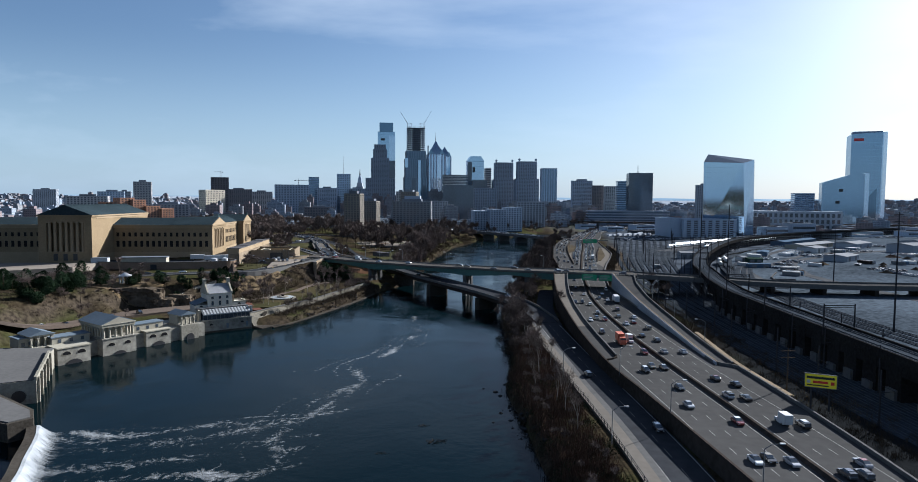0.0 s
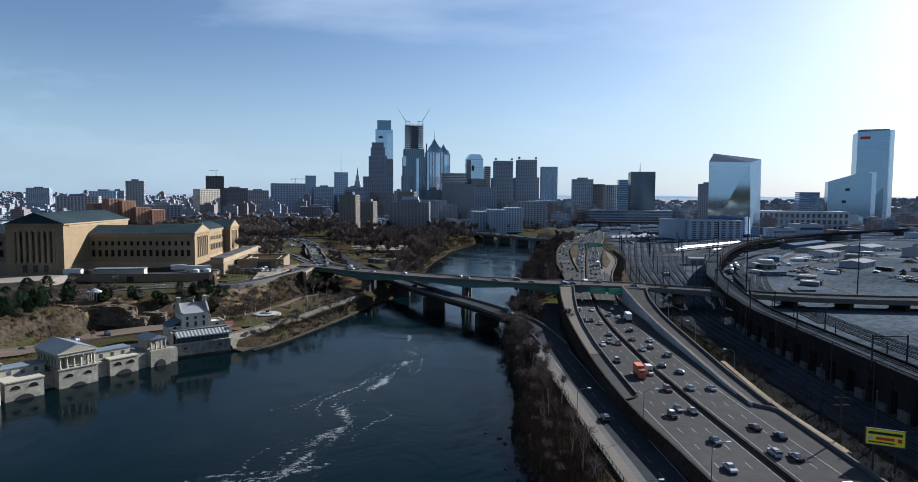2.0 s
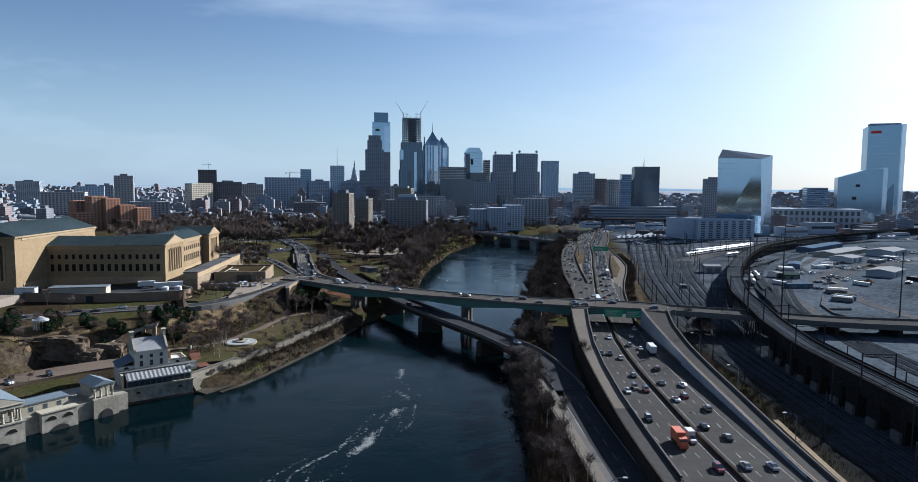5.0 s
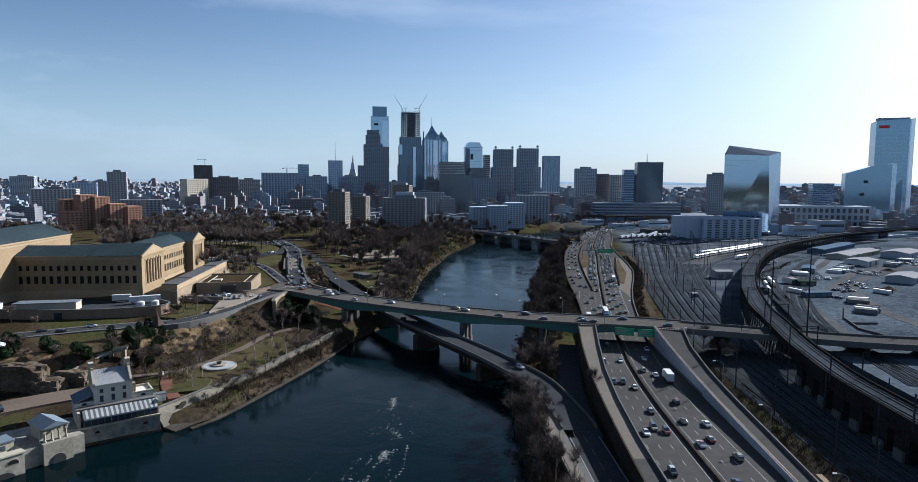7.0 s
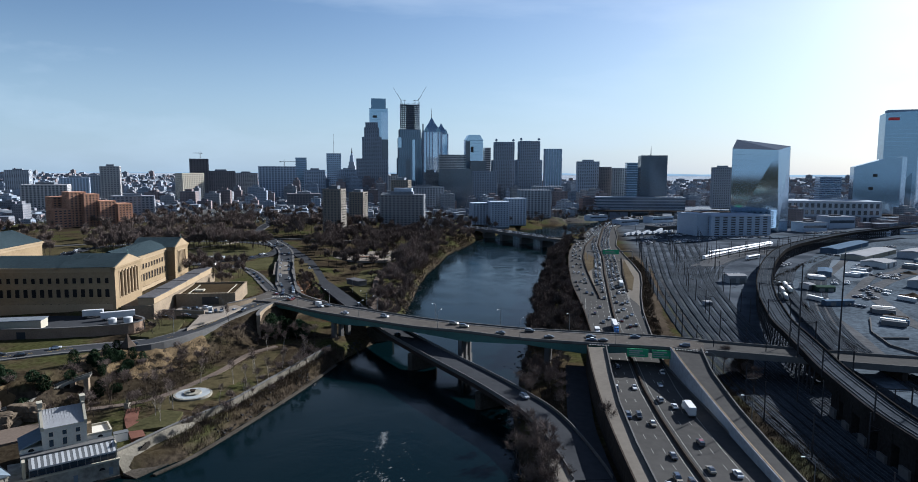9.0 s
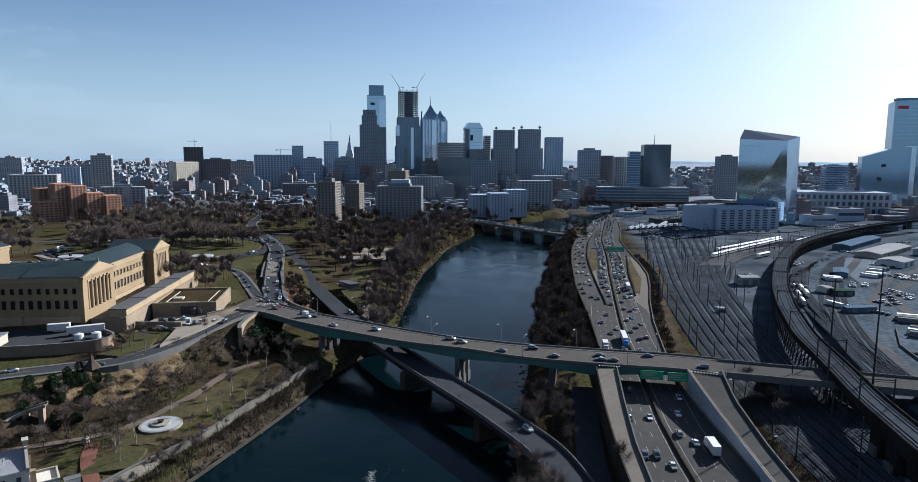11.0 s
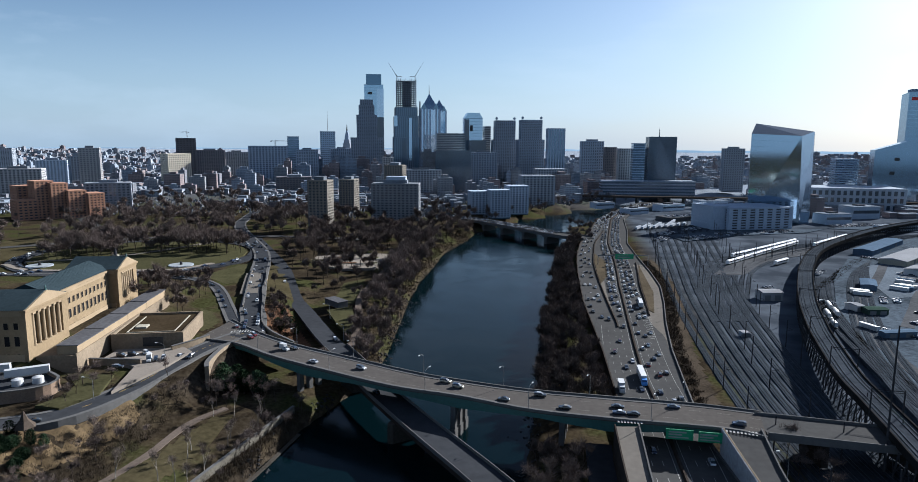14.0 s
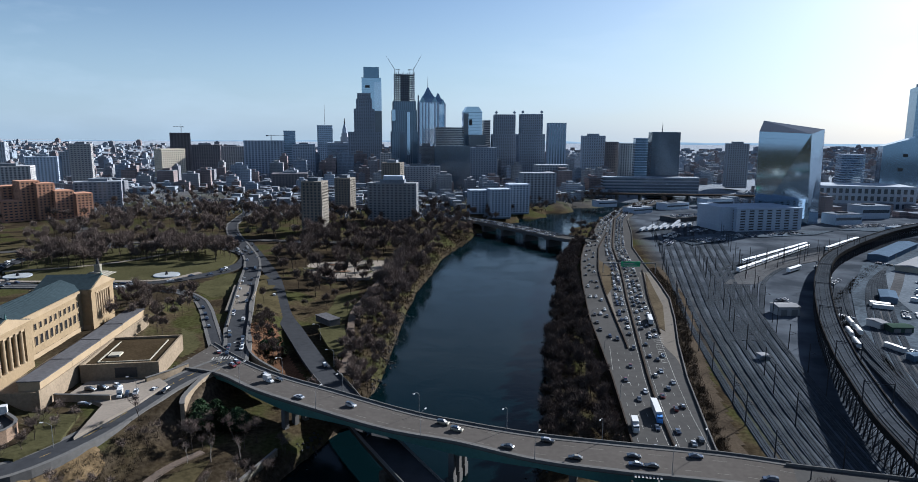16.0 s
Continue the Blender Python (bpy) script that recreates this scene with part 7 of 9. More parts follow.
def build_lots():
    """Containers, trailers and scrap standing about the lots past the viaduct."""
    rng = random.Random(9)
    cols = ("white", "grey", "truck_blue_grey", "rust_steel", "tower_tan")
    protos = {}
    spots = []
    for bx, by, n, rot, gap in ((248, 470, 5, 50, 4), (262, 500, 4, 60, 4), (238, 540, 2, 20, 6), (292, 628, 3, 60, 4), (330, 642, 4, 40, 5), (355, 560, 4, 30, 5), (410, 690, 5, 40, 4.5), (350, 668, 4, 40, 5), (300, 540, 3, 20, 5), (440, 720, 6, 40, 4.5), (520, 700, 6, 20, 5), (450, 640, 6, 30, 5), (390, 560, 5, 20, 5), (480, 600, 5, 20, 5)):
        for i in range(n):
            if rng.random() < 0.8:
                x = bx + i * gap * math.cos(radians(rot)) + rng.uniform(-0.6, 0.6)
                y = by + i * gap * math.sin(radians(rot)) + rng.uniform(-1.5, 1.5)
                spots.append((x, y, rot + 90 + rng.uniform(-4, 4)))
    for x, y, r in spots:
        c = rng.choice(cols)
        m = pose(x, y, lot_z(x, y), 0, 0, r)
        if c in protos:
            copy_thing(protos[c], m)
            continue
        t = protos[c] = thing("container", {"white": "white", "grey": "grey", "truck_blue_grey": "blue-grey", "rust_steel": "rusty brown", "tower_tan": "tan"}[c] + " freight container standing in the lot", "container", m, "freight containers")
        wave = [(-6 + i * 0.25, 1.2 + 0.06 * ((i // 2) % 2)) for i in range(49)]
        bm = prism(bmesh.new(), [(a, -b) for a, b in wave] + wave[::-1], 0.2, 2.8)
        part("shell", bm, c, t)
        part("door", boxes((6.0, 6.06, -1.1, 1.1, 0.3, 2.7)), "grey", t)
    sheet("lot", "broad gravel lot with worn vehicle tracks", [(168, 100), (168, 300), (176, 395), (204, 480), (247, 580), (303, 680), (378, 785), (503, 898), (622, 978), (900, 978), (900, 100)], 8.9, "gravel", "lot", 4)
    for lab, pts, w in (("dirt road curving through the lots", [(520, 740), (450, 700), (402, 668), (363, 636), (323, 598), (296, 562), (276, 514), (266, 486), (261, 466), (258, 400), (262, 300)], 9), ("worn track between parked vehicles", [(196, 395), (214, 450), (228, 500), (250, 560), (275, 600), (306, 640), (352, 700), (385, 745)], 7), ("pale track past the sheds", [(268, 545), (300, 585), (345, 640), (392, 676), (440, 730)], 7)):
        t = thing("lot_road", lab, "road", kind="structure")
        bm = bmesh.new()
        sweep(bm, curve([(x, y, 9.03) for x, y in pts], 6), [(-w / 2, 0), (w / 2, 0), (w / 2, -0.6), (-w / 2, -0.6)])
        part("surface", bm, "yard_earth", t)
    for i in range(26):
        x, y = rng.uniform(250, 560), rng.uniform(440, 800)
        if y > 0.9 * x + 380:
            continue
        bm = bmesh.new()
        r = rng.uniform(3, 9)
        rings = [[bm.verts.new((f * r * (1 + 0.25 * noise.noise(Vector((i, k, f)))) * math.cos(k * 0.628), f * r * 0.7 * math.sin(k * 0.628), 2.6 * (1 - f) ** 1.2 * (1 + 0.3 * noise.noise(Vector((k, i, f)))))) for k in range(10)] for f in (1.0, 0.7, 0.4, 0.1)]
        for a, b in zip(rings, rings[1:]):
            for k in range(10):
                bm.faces.new((a[k], a[(k + 1) % 10], b[(k + 1) % 10], b[k]))
        bm.faces.new(rings[-1])
        h = tagged(part("spoil_heap", bm, "scrub" if i % 3 else "rust_steel"), "dark heap of scrap and spoil in the lot", "heap", "spoil heaps")
        h.matrix_basis = pose(x, y, lot_z(x, y) - 0.05, 0, 0, rng.uniform(0, 180))
    # concrete pen of scrap beside the road
    for a, b in (((225, 453), (217, 426)), ((217, 426), (221, 410)), ((225, 453), (245, 486)), ((221, 440), (236, 440))):
        t = thing("pen_wall", "low concrete block wall of a scrap pen", "wall", pose(a[0], a[1], 9.0, 0, 0, math.degrees(math.atan2(b[1] - a[1], b[0] - a[0]))), "pen walls", "structure")
        part("masonry", boxes((0, math.dist(a, b), -0.3, 0.3, -0.5, 1.0)), "concrete", t)
    # patches of concrete and gravel
    for ring, z, m in (([(306, 616), (329, 677), (350, 727), (386, 752), (398, 728), (372, 680), (334, 626)], 9.0, "pale_gravel"), ([(430, 700), (560, 800), (680, 760), (600, 640), (500, 620)], 9.0, "pale_gravel"), ([(350, 480), (480, 540), (640, 540), (640, 440), (400, 430)], 9.0, "gravel"), ([(215, 700), (268, 775), (390, 858), (410, 840), (300, 770), (240, 700)], 8.8, "yard_earth")):
        sheet("lot", "worn paved lot with patches and stains", ring, z, m, "lot", 2)


def build_station_yard():
    """Paved lots, sheds and stored rail cars between the tracks and the station."""
    rng = random.Random(31)
    for lab, ring, m in (("paved lot with rows of cars below the station", [(255, 880), (330, 930), (430, 958), (470, 990), (330, 975), (250, 925)], "gravel"), ("pale upper parking deck beside the river", [(300, 1066), (385, 1110), (372, 1140), (288, 1096)], "yard_earth"), ("broad paved apron before the station", [(480, 1000), (700, 1080), (900, 1120), (900, 1010), (600, 960)], "gravel"), ("paved riverside lot below the apartment blocks", [(170, 1362), (250, 1388), (310, 1440), (290, 1462), (160, 1400)], "gravel")):
        sheet("lot", lab, ring, 9.3 if "deck" not in lab else 14, m, "lot", 2 if "deck" not in lab else 6)
    for x, y, w, d, h, r in ((560, 985, 60, 18, 7, 18), (650, 1030, 70, 20, 8, 20), (520, 1060, 40, 26, 14, 10), (740, 1040, 50, 26, 9, 15), (820, 1120, 60, 30, 12, 12), (600, 1130, 44, 30, 18, 8), (280, 1180, 40, 22, 8, 30), (350, 1230, 46, 24, 10, 25), (430, 1260, 50, 26, 14, 14), (520, 1250, 40, 30, 22, 8), (250, 1270, 36, 20, 9, 20), (470, 1190, 38, 24, 12, 10)):
        t = thing("depot", "low grey depot building with a flat pale roof", "building", pose(x, y, 8.5, 0, 0, r), "station depots")
        part("wall", boxes((-w / 2, w / 2, -d / 2, d / 2, -1, h)), "tower_grey", t)
        part("roof", boxes((-w / 2 - 0.3, w / 2 + 0.3, -d / 2 - 0.3, d / 2 + 0.3, h, h + 0.5)), "roof_grey", t)
        part("window_band", boxes((-w / 2 + 1, w / 2 - 1, -d / 2 - 0.06, -d / 2 + 0.1, h * 0.45, h * 0.7)), "glass_dark", t)
        part("roof_plant", boxes((-w / 6, w / 8, -d / 6, d / 5, h + 0.5, h + 2.4)), "shed_roof", t)
    # stored coaches on the inner tracks, and fences of line masts
    bodies = bmesh.new()
    for i in range(9):
        for k in range(rng.randrange(1, 4)):
            m = pose(232 + i * 9 + k * 11, 985 + i * 5 + k * 22, 8.9, 0, 0, 62)
            box(bodies, -11.5, 11.5, -1.45, 1.45, 0.9, 3.6, m)
    tagged(part("stored_coaches", bodies, "tower_white"), "pale coaches stored on the inner tracks", "train cars", kind="stuff")


build_lots()
build_station_yard()


# ---------- masts, lamps, signs ----------
def build_masts():
    def mast(x, y, z0, z1, arms, label="tall dark steel line mast with cross-arms"):
        t = thing("line_mast", label, "mast", pose(x, y, z0), "line masts")
        bm = bmesh.new()
        rod(bm, (0, 0, -1), (0, 0, z1 - z0), 0.45, 0.25, 6)
        part("pole", bm, "dark_steel", t)
        for h, w in arms:
            bm = bmesh.new()
            rod(bm, (-w / 2, 0, z1 - z0 - h), (w / 2, 0, z1 - z0 - h), 0.14, n=4)
            for k in (-w / 2 + 0.2, 0, w / 2 - 0.2):
                rod(bm, (k, 0, z1 - z0 - h), (k, 0, z1 - z0 - h - 0.7), 0.08, n=4)
            part("cross_arm", bm, "dark_steel", t)
    mast(146, 380, 8, 57, ())
    mast(161, 376, 8, 62, ())
    mast(184, 260, 8, 60, ((1, 4), (4, 4)))
    mast(251, 420, 8, 46, ((1, 3),))
    rng = random.Random(5)
    # catenary masts among the tracks: one built, the rest copied
    first = None
    spots = []
    for y in range(150, 980, 30):
        for x0, k in ((106, 0), (130, 0.5), (150, 1)):
            xx = float(np.interp(y, [100, 200, 320, 430, 590, 720, 860, 980], [108, 108, 111, 119, 146, 177, 212, 242])) + k * float(np.interp(y, [100, 430, 980], [34, 42, 84]))
            spots.append((xx + rng.uniform(-1, 1), y + rng.uniform(-6, 6)))
    for i in range(14):
        a = i / 13
        spots.append((215 + 190 * a, 740 + 110 * a + rng.uniform(-12, 12)))
        spots.append((250 + 170 * a, 735 + 110 * a + rng.uniform(-12, 12)))
    for x, y in spots:
        m = pose(x, y, land(x, y), 0, 0, rng.uniform(-12, 12))
        if first is None:
            first = thing("catenary_mast", "dark steel catenary mast beside the tracks", "mast", m, "catenary masts")
            bm = bmesh.new()
            rod(bm, (0, 0, -1), (0, 0, 15), 0.28, 0.2, 5)
            part("pole", bm, "dark_steel", first)
            bm = bmesh.new()
            rod(bm, (0, 0, 9), (3.4, 0, 9.5), 0.09, n=4)
            rod(bm, (0, 0, 11), (3.4, 0, 9.5), 0.07, n=4)
            part("bracket", bm, "dark_steel", first)
        else:
            copy_thing(first, m)
    # portals over the viaduct
    line = curve(VIADUCT, 6)
    ss = sides(line)
    first = None
    for y in (215, 262, 310, 352, 398, 446, 500, 560, 620, 690, 760, 830):
        i = min(range(len(line)), key=lambda j: abs(line[j].y - y))
        p, r = line[i], ss[i]
        m = Matrix.Translation((p.x, p.y, p.z)) @ pose(0, 0, 0, 0, 0, math.degrees(math.atan2(r.y, r.x)))
        if first is None:
            first = thing("catenary_portal", "dark steel portal over the viaduct tracks", "portal", m, "catenary portals")
            for k in (-5.3, 5.3):
                bm = bmesh.new()
                rod(bm, (k, 0, -2), (k, 0, 9), 0.3, 0.25, 5)
                part("post", bm, "dark_steel", first)
            bm = bmesh.new()
            rod(bm, (-5.3, 0, 8.4), (5.3, 0, 8.4), 0.16, n=4)
            rod(bm, (-5.3, 0, 7.7), (5.3, 0, 7.7), 0.1, n=4)
            part("beam", bm, "dark_steel", first)
        else:
            copy_thing(first, m)
    # street lamps
    first = None
    spots = [(edge_left(y) - 0.3 if y > 240 else x, y, HWZ, 0) for x, y in ((57, 108), (53.6, 151), (50, 189), (0, 470), (0, 530), (0, 590), (0, 660))]
    spots += [(93, 232, 10, 180), (95.6, 275, 11.4, 180), (98.6, 318, 12.8, 180), (102, 358, 15.8, 180)]
    nr, fr = curve(NEAR_EDGE, 5), curve(FAR_EDGE, 5)
    spots += [(fr[i].x, fr[i].y, 18.6, -120) for i in range(6, len(fr), 7)] + [(nr[i].x, nr[i].y, 18.6, 60) for i in range(9, len(nr), 9)]
    spots += [(36, 140, 5.8, 0), (34, 200, 6, 0), (-70, 545, 12.5, 200), (-55, 505, 12, 200), (-127, 575, 17, 0), (-145, 640, 16.6, 0), (-133, 412, 17.3, 180), (-124, 452, 18, 180)]
    for x, y, z, a in spots:
        m = pose(x, y, z, 0, 0, a)
        if first is None:
            first = thing("street_lamp", "grey davit street lamp with a curved arm", "street lamp", m, "street lamps")
            bm = bmesh.new()
            rod(bm, (0, 0, 0), (0, 0, 8.2), 0.13, 0.09, 6)
            part("pole", bm, "grey", first)
            bm = bmesh.new()
            rod(bm, (0, 0, 8.2), (1.4, 0, 9.1), 0.08, n=5)
            rod(bm, (1.4, 0, 9.1), (3.2, 0, 9.3), 0.07, n=5)
            part("arm", bm, "grey", first)
            part("lamp_head", boxes((2.9, 3.9, -0.2, 0.2, 9.15, 9.4)), "white", first)
        else:
            copy_thing(first, m)


def sign_board(name, label, x, y, z, w, h, face, bars, rot=0.0, legs=()):
    t = thing(name, label, "sign", pose(x, y, z, 0, 0, rot))
    part("panel", boxes((-w / 2, w / 2, 0, 0.25, 0, h)), face, t)
    for x0, x1, z0, z1, m in bars:
        part("marking", boxes((x0, x1, -0.03, 0.0, z0, z1)), m, t)
    for lx, z0 in legs:
        bm = bmesh.new()
        rod(bm, (lx, 0.3, z0), (lx, 0.3, h * 0.5), 0.25, n=6)
        part("post", bm, "dark_steel", t)
    return t


def build_signs():
    M["sign_green"] = mat("sign_green", (0.02, 0.22, 0.10), 0.5, var=0.1)
    M["sign_yellow"] = mat("sign_yellow", (0.75, 0.62, 0.04), 0.6, var=0.05)
    M["sign_red"] = mat("sign_red", (0.5, 0.05, 0.04), 0.6, var=0.1)
    bars = [(-3.6, 2.2, 2.4, 2.9, "paint"), (-3.6, 0.8, 1.5, 2.0, "paint"), (-3.6, 3.0, 0.6, 1.0, "paint")]
    sign_board("road_sign", "green overhead highway sign on the bridge", 80, 387.0, 14.6, 9, 3.6, "sign_green", bars, -10)
    sign_board("road_sign", "green overhead highway sign on the bridge", 90, 385.2, 14.4, 8, 3.6, "sign_green", bars, -10)
    t = thing("sign_gantry", "steel gantry with a green sign over the highway", "sign gantry", pose(150, 737, HWZ))
    part("panel", boxes((-7, 9, -0.2, 0.1, 5.6, 10)), "sign_green", t)
    for k in ((-5, 4, 8, 8.6), (-5, 6, 6.6, 7.2)):
        part("marking", boxes((k[0], k[1], -0.24, -0.2, k[2], k[3])), "paint", t)
    for x in (-22, 22):
        bm = bmesh.new()
        rod(bm, (x, 0.3, -2), (x, 0.3, 9), 0.3, n=6)
        part("post", bm, "grey", t)
    part("beam", boxes((-22, 22, 0.1, 0.6, 8.2, 9)), "grey", t)
    # yellow billboard
    t = sign_board("billboard", "yellow billboard with red and dark bars beside the tracks", 98.5, 163, 13.2, 7.6, 3.6, "sign_yellow",
                   [(-3.4, 3.4, 2.35, 3.0, "dark_steel"), (-1.9, 1.8, 1.15, 1.8, "sign_red"), (-3.3, 2.0, 0.4, 0.7, "dark_steel"), (-3.4, -2.5, 1.05, 1.95, "white"), (2.4, 3.3, 0.9, 1.8, "sign_red")], -24, ((-2.2, -6.5), (2.2, -6.5)))
    part("frame", boxes((-3.95, 3.95, -0.06, 0.3, 3.6, 3.75), (-3.95, 3.95, -0.06, 0.3, -0.15, 0.0), (-3.95, -3.8, -0.06, 0.3, 0, 3.6), (3.8, 3.95, -0.06, 0.3, 0, 3.6)), "grey", t)
    t = thing("utility_pole", "dark utility pole with cross-arms beside the highway", "utility pole", pose(96.5, 177, 8))
    bm = bmesh.new()
    rod(bm, (0, 0, -1), (0, 0, 13), 0.25, 0.18, 6)
    part("pole", bm, "bark", t)
    for z in (10, 12):
        part("cross_arm", boxes((-2, 2, -0.1, 0.1, z, z + 0.2)), "bark", t)


build_masts()
build_signs()


# ---------- cars ----------
def paint_material():
    m = bpy.data.materials.new("car_paint")
    m.use_nodes = True
    n, l = m.node_tree.nodes, m.node_tree.links
    p = n["Principled BSDF"]
    p.inputs["Roughness"].default_value, p.inputs["Metallic"].default_value = 0.25, 0.2
    p.inputs["Coat Weight"].default_value = 0.6
    info, ramp = n.new("ShaderNodeObjectInfo"), n.new("ShaderNodeValToRGB")
    ramp.color_ramp.interpolation = "CONSTANT"
    e = ramp.color_ramp.elements
    cols = ((0, (0.012, 0.013, 0.015)), (0.3, (0.045, 0.05, 0.055)), (0.48, (0.62, 0.63, 0.64)), (0.66, (0.30, 0.31, 0.33)), (0.78, (0.018, 0.03, 0.06)), (0.86, (0.14, 0.02, 0.02)), (0.92, (0.20, 0.18, 0.14)))
    e[0].position, e[0].color = cols[0][0], (*cols[0][1], 1)
    e[1].position, e[1].color = cols[1][0], (*cols[1][1], 1)
    for pos, c in cols[2:]:
        e.new(pos).color = (*c, 1)
    l.new(info.outputs["Random"], ramp.inputs["Fac"])
    l.new(ramp.outputs[0], p.inputs["Base Color"])
    return m


def loft(bm, sections):
    """A hull through cross-sections (y, half-width low, half-width high, z low, z high)."""
    rings = []
    for y, w0, w1, z0, z1 in sections:
        rings.append([bm.verts.new(p) for p in ((-w0, y, z0), (w0, y, z0), (w0, y, z0 + (z1 - z0) * 0.6), (w1, y, z1), (-w1, y, z1), (-w0, y, z0 + (z1 - z0) * 0.6))])
    for a, b in zip(rings, rings[1:]):
        for i in range(6):
            bm.faces.new((a[i], a[(i + 1) % 6], b[(i + 1) % 6], b[i]))
    bm.faces.new(rings[0][::-1])
    bm.faces.new(rings[-1])
    return bm


def make_car(kind, m):
    names = {"saloon": "small saloon car with dark windows", "suv": "tall estate car with dark windows", "van": "white box van with dark windscreen"}
    t = thing("car" if kind != "van" else "van", names[kind], "car", m, "vehicles on the roads")
    up = {"saloon": 0.0, "suv": 0.28, "van": 0.4}[kind]
    bm = loft(bmesh.new(), [(-2.3, 0.78, 0.7, 0.35, 0.75), (-2.1, 0.9, 0.8, 0.25, 0.86 + up / 2), (-0.9, 0.92, 0.85, 0.22, 0.95 + up / 2), (1.2, 0.92, 0.85, 0.22, 1.0 + up / 2), (2.05, 0.9, 0.8, 0.25, 0.98 + up / 2), (2.3, 0.8, 0.72, 0.35, 0.8)])
    paint = M["white"] if kind == "van" else M["car_paint"]
    part("body", bm, paint, t)
    z = 0.93 + up / 2
    back = 1.75 if kind == "saloon" else 2.2
    bm = loft(bmesh.new(), [(-1.15, 0.8, 0.74, z, z + 0.06), (-0.35, 0.8, 0.62, z, z + 0.5 + up / 2), (0.9, 0.8, 0.62, z, z + 0.52 + up / 2), (back, 0.78, 0.7, z, z + (0.1 if kind == "saloon" else 0.42 + up / 2))])
    part("cabin_glass", bm, "glass_dark", t)
    part("roof", boxes((-0.6, 0.6, -0.3, back - 0.85, z + 0.5 + up / 2, z + 0.56 + up / 2)), paint, t)
    if kind == "van":
        part("box", boxes((-1.0, 1.0, -0.2, 3.2, 0.7, 3.0)), "white", t)
    wh = None
    for x in (-0.82, 0.82):
        for y in (-1.4, 1.4):
            if wh is None:
                bm = bmesh.new()
                cyl(bm, 0, 0, -0.11, 0.11, 0.34, n=12, m=pose(0, 0, 0, 0, 90, 0))
                wh = part("wheel", bm, "black", t)
                wh.matrix_basis = pose(x, y, 0.34)
            else:
                again(wh, pose(x, y, 0.34))
    for x in (-0.62, 0.62):
        part("headlight", boxes((x - 0.18, x + 0.18, -2.32, -2.2, 0.55, 0.72)), "white", t)
    return t


def make_truck(m, box_mat, cab_mat, label, l=13.0):
    t = thing("truck", label, "truck", m, "trucks on the highway")
    part("cargo_box", boxes((-1.25, 1.25, -l / 2 + 2.4, l / 2, 1.1, 4.0)), box_mat, t)
    part("cab", loft(bmesh.new(), [(-l / 2 - 0.6, 1.1, 1.0, 0.5, 1.5), (-l / 2 + 0.3, 1.2, 1.1, 0.5, 3.0), (-l / 2 + 2.2, 1.2, 1.1, 0.5, 3.1)]), cab_mat, t)
    part("windscreen", boxes((-1.0, 1.0, -l / 2 - 0.12, -l / 2 + 0.15, 1.9, 2.7)), "glass_dark", t)
    part("underframe", boxes((-0.9, 0.9, -l / 2 + 2, l / 2, 0.6, 1.1)), "black", t)
    wh = None
    for y in (-l / 2 + 0.8, -l / 2 + 3.6, l / 2 - 2.2, l / 2 - 1.0):
        for x in (-1.1, 1.1):
            if wh is None:
                bm = bmesh.new()
                cyl(bm, 0, 0, -0.15, 0.15, 0.5, n=12, m=pose(0, 0, 0, 0, 90, 0))
                wh = part("wheel", bm, "black", t)
                wh.matrix_basis = pose(x, y, 0.5)
            else:
                again(wh, pose(x, y, 0.5))
    return t


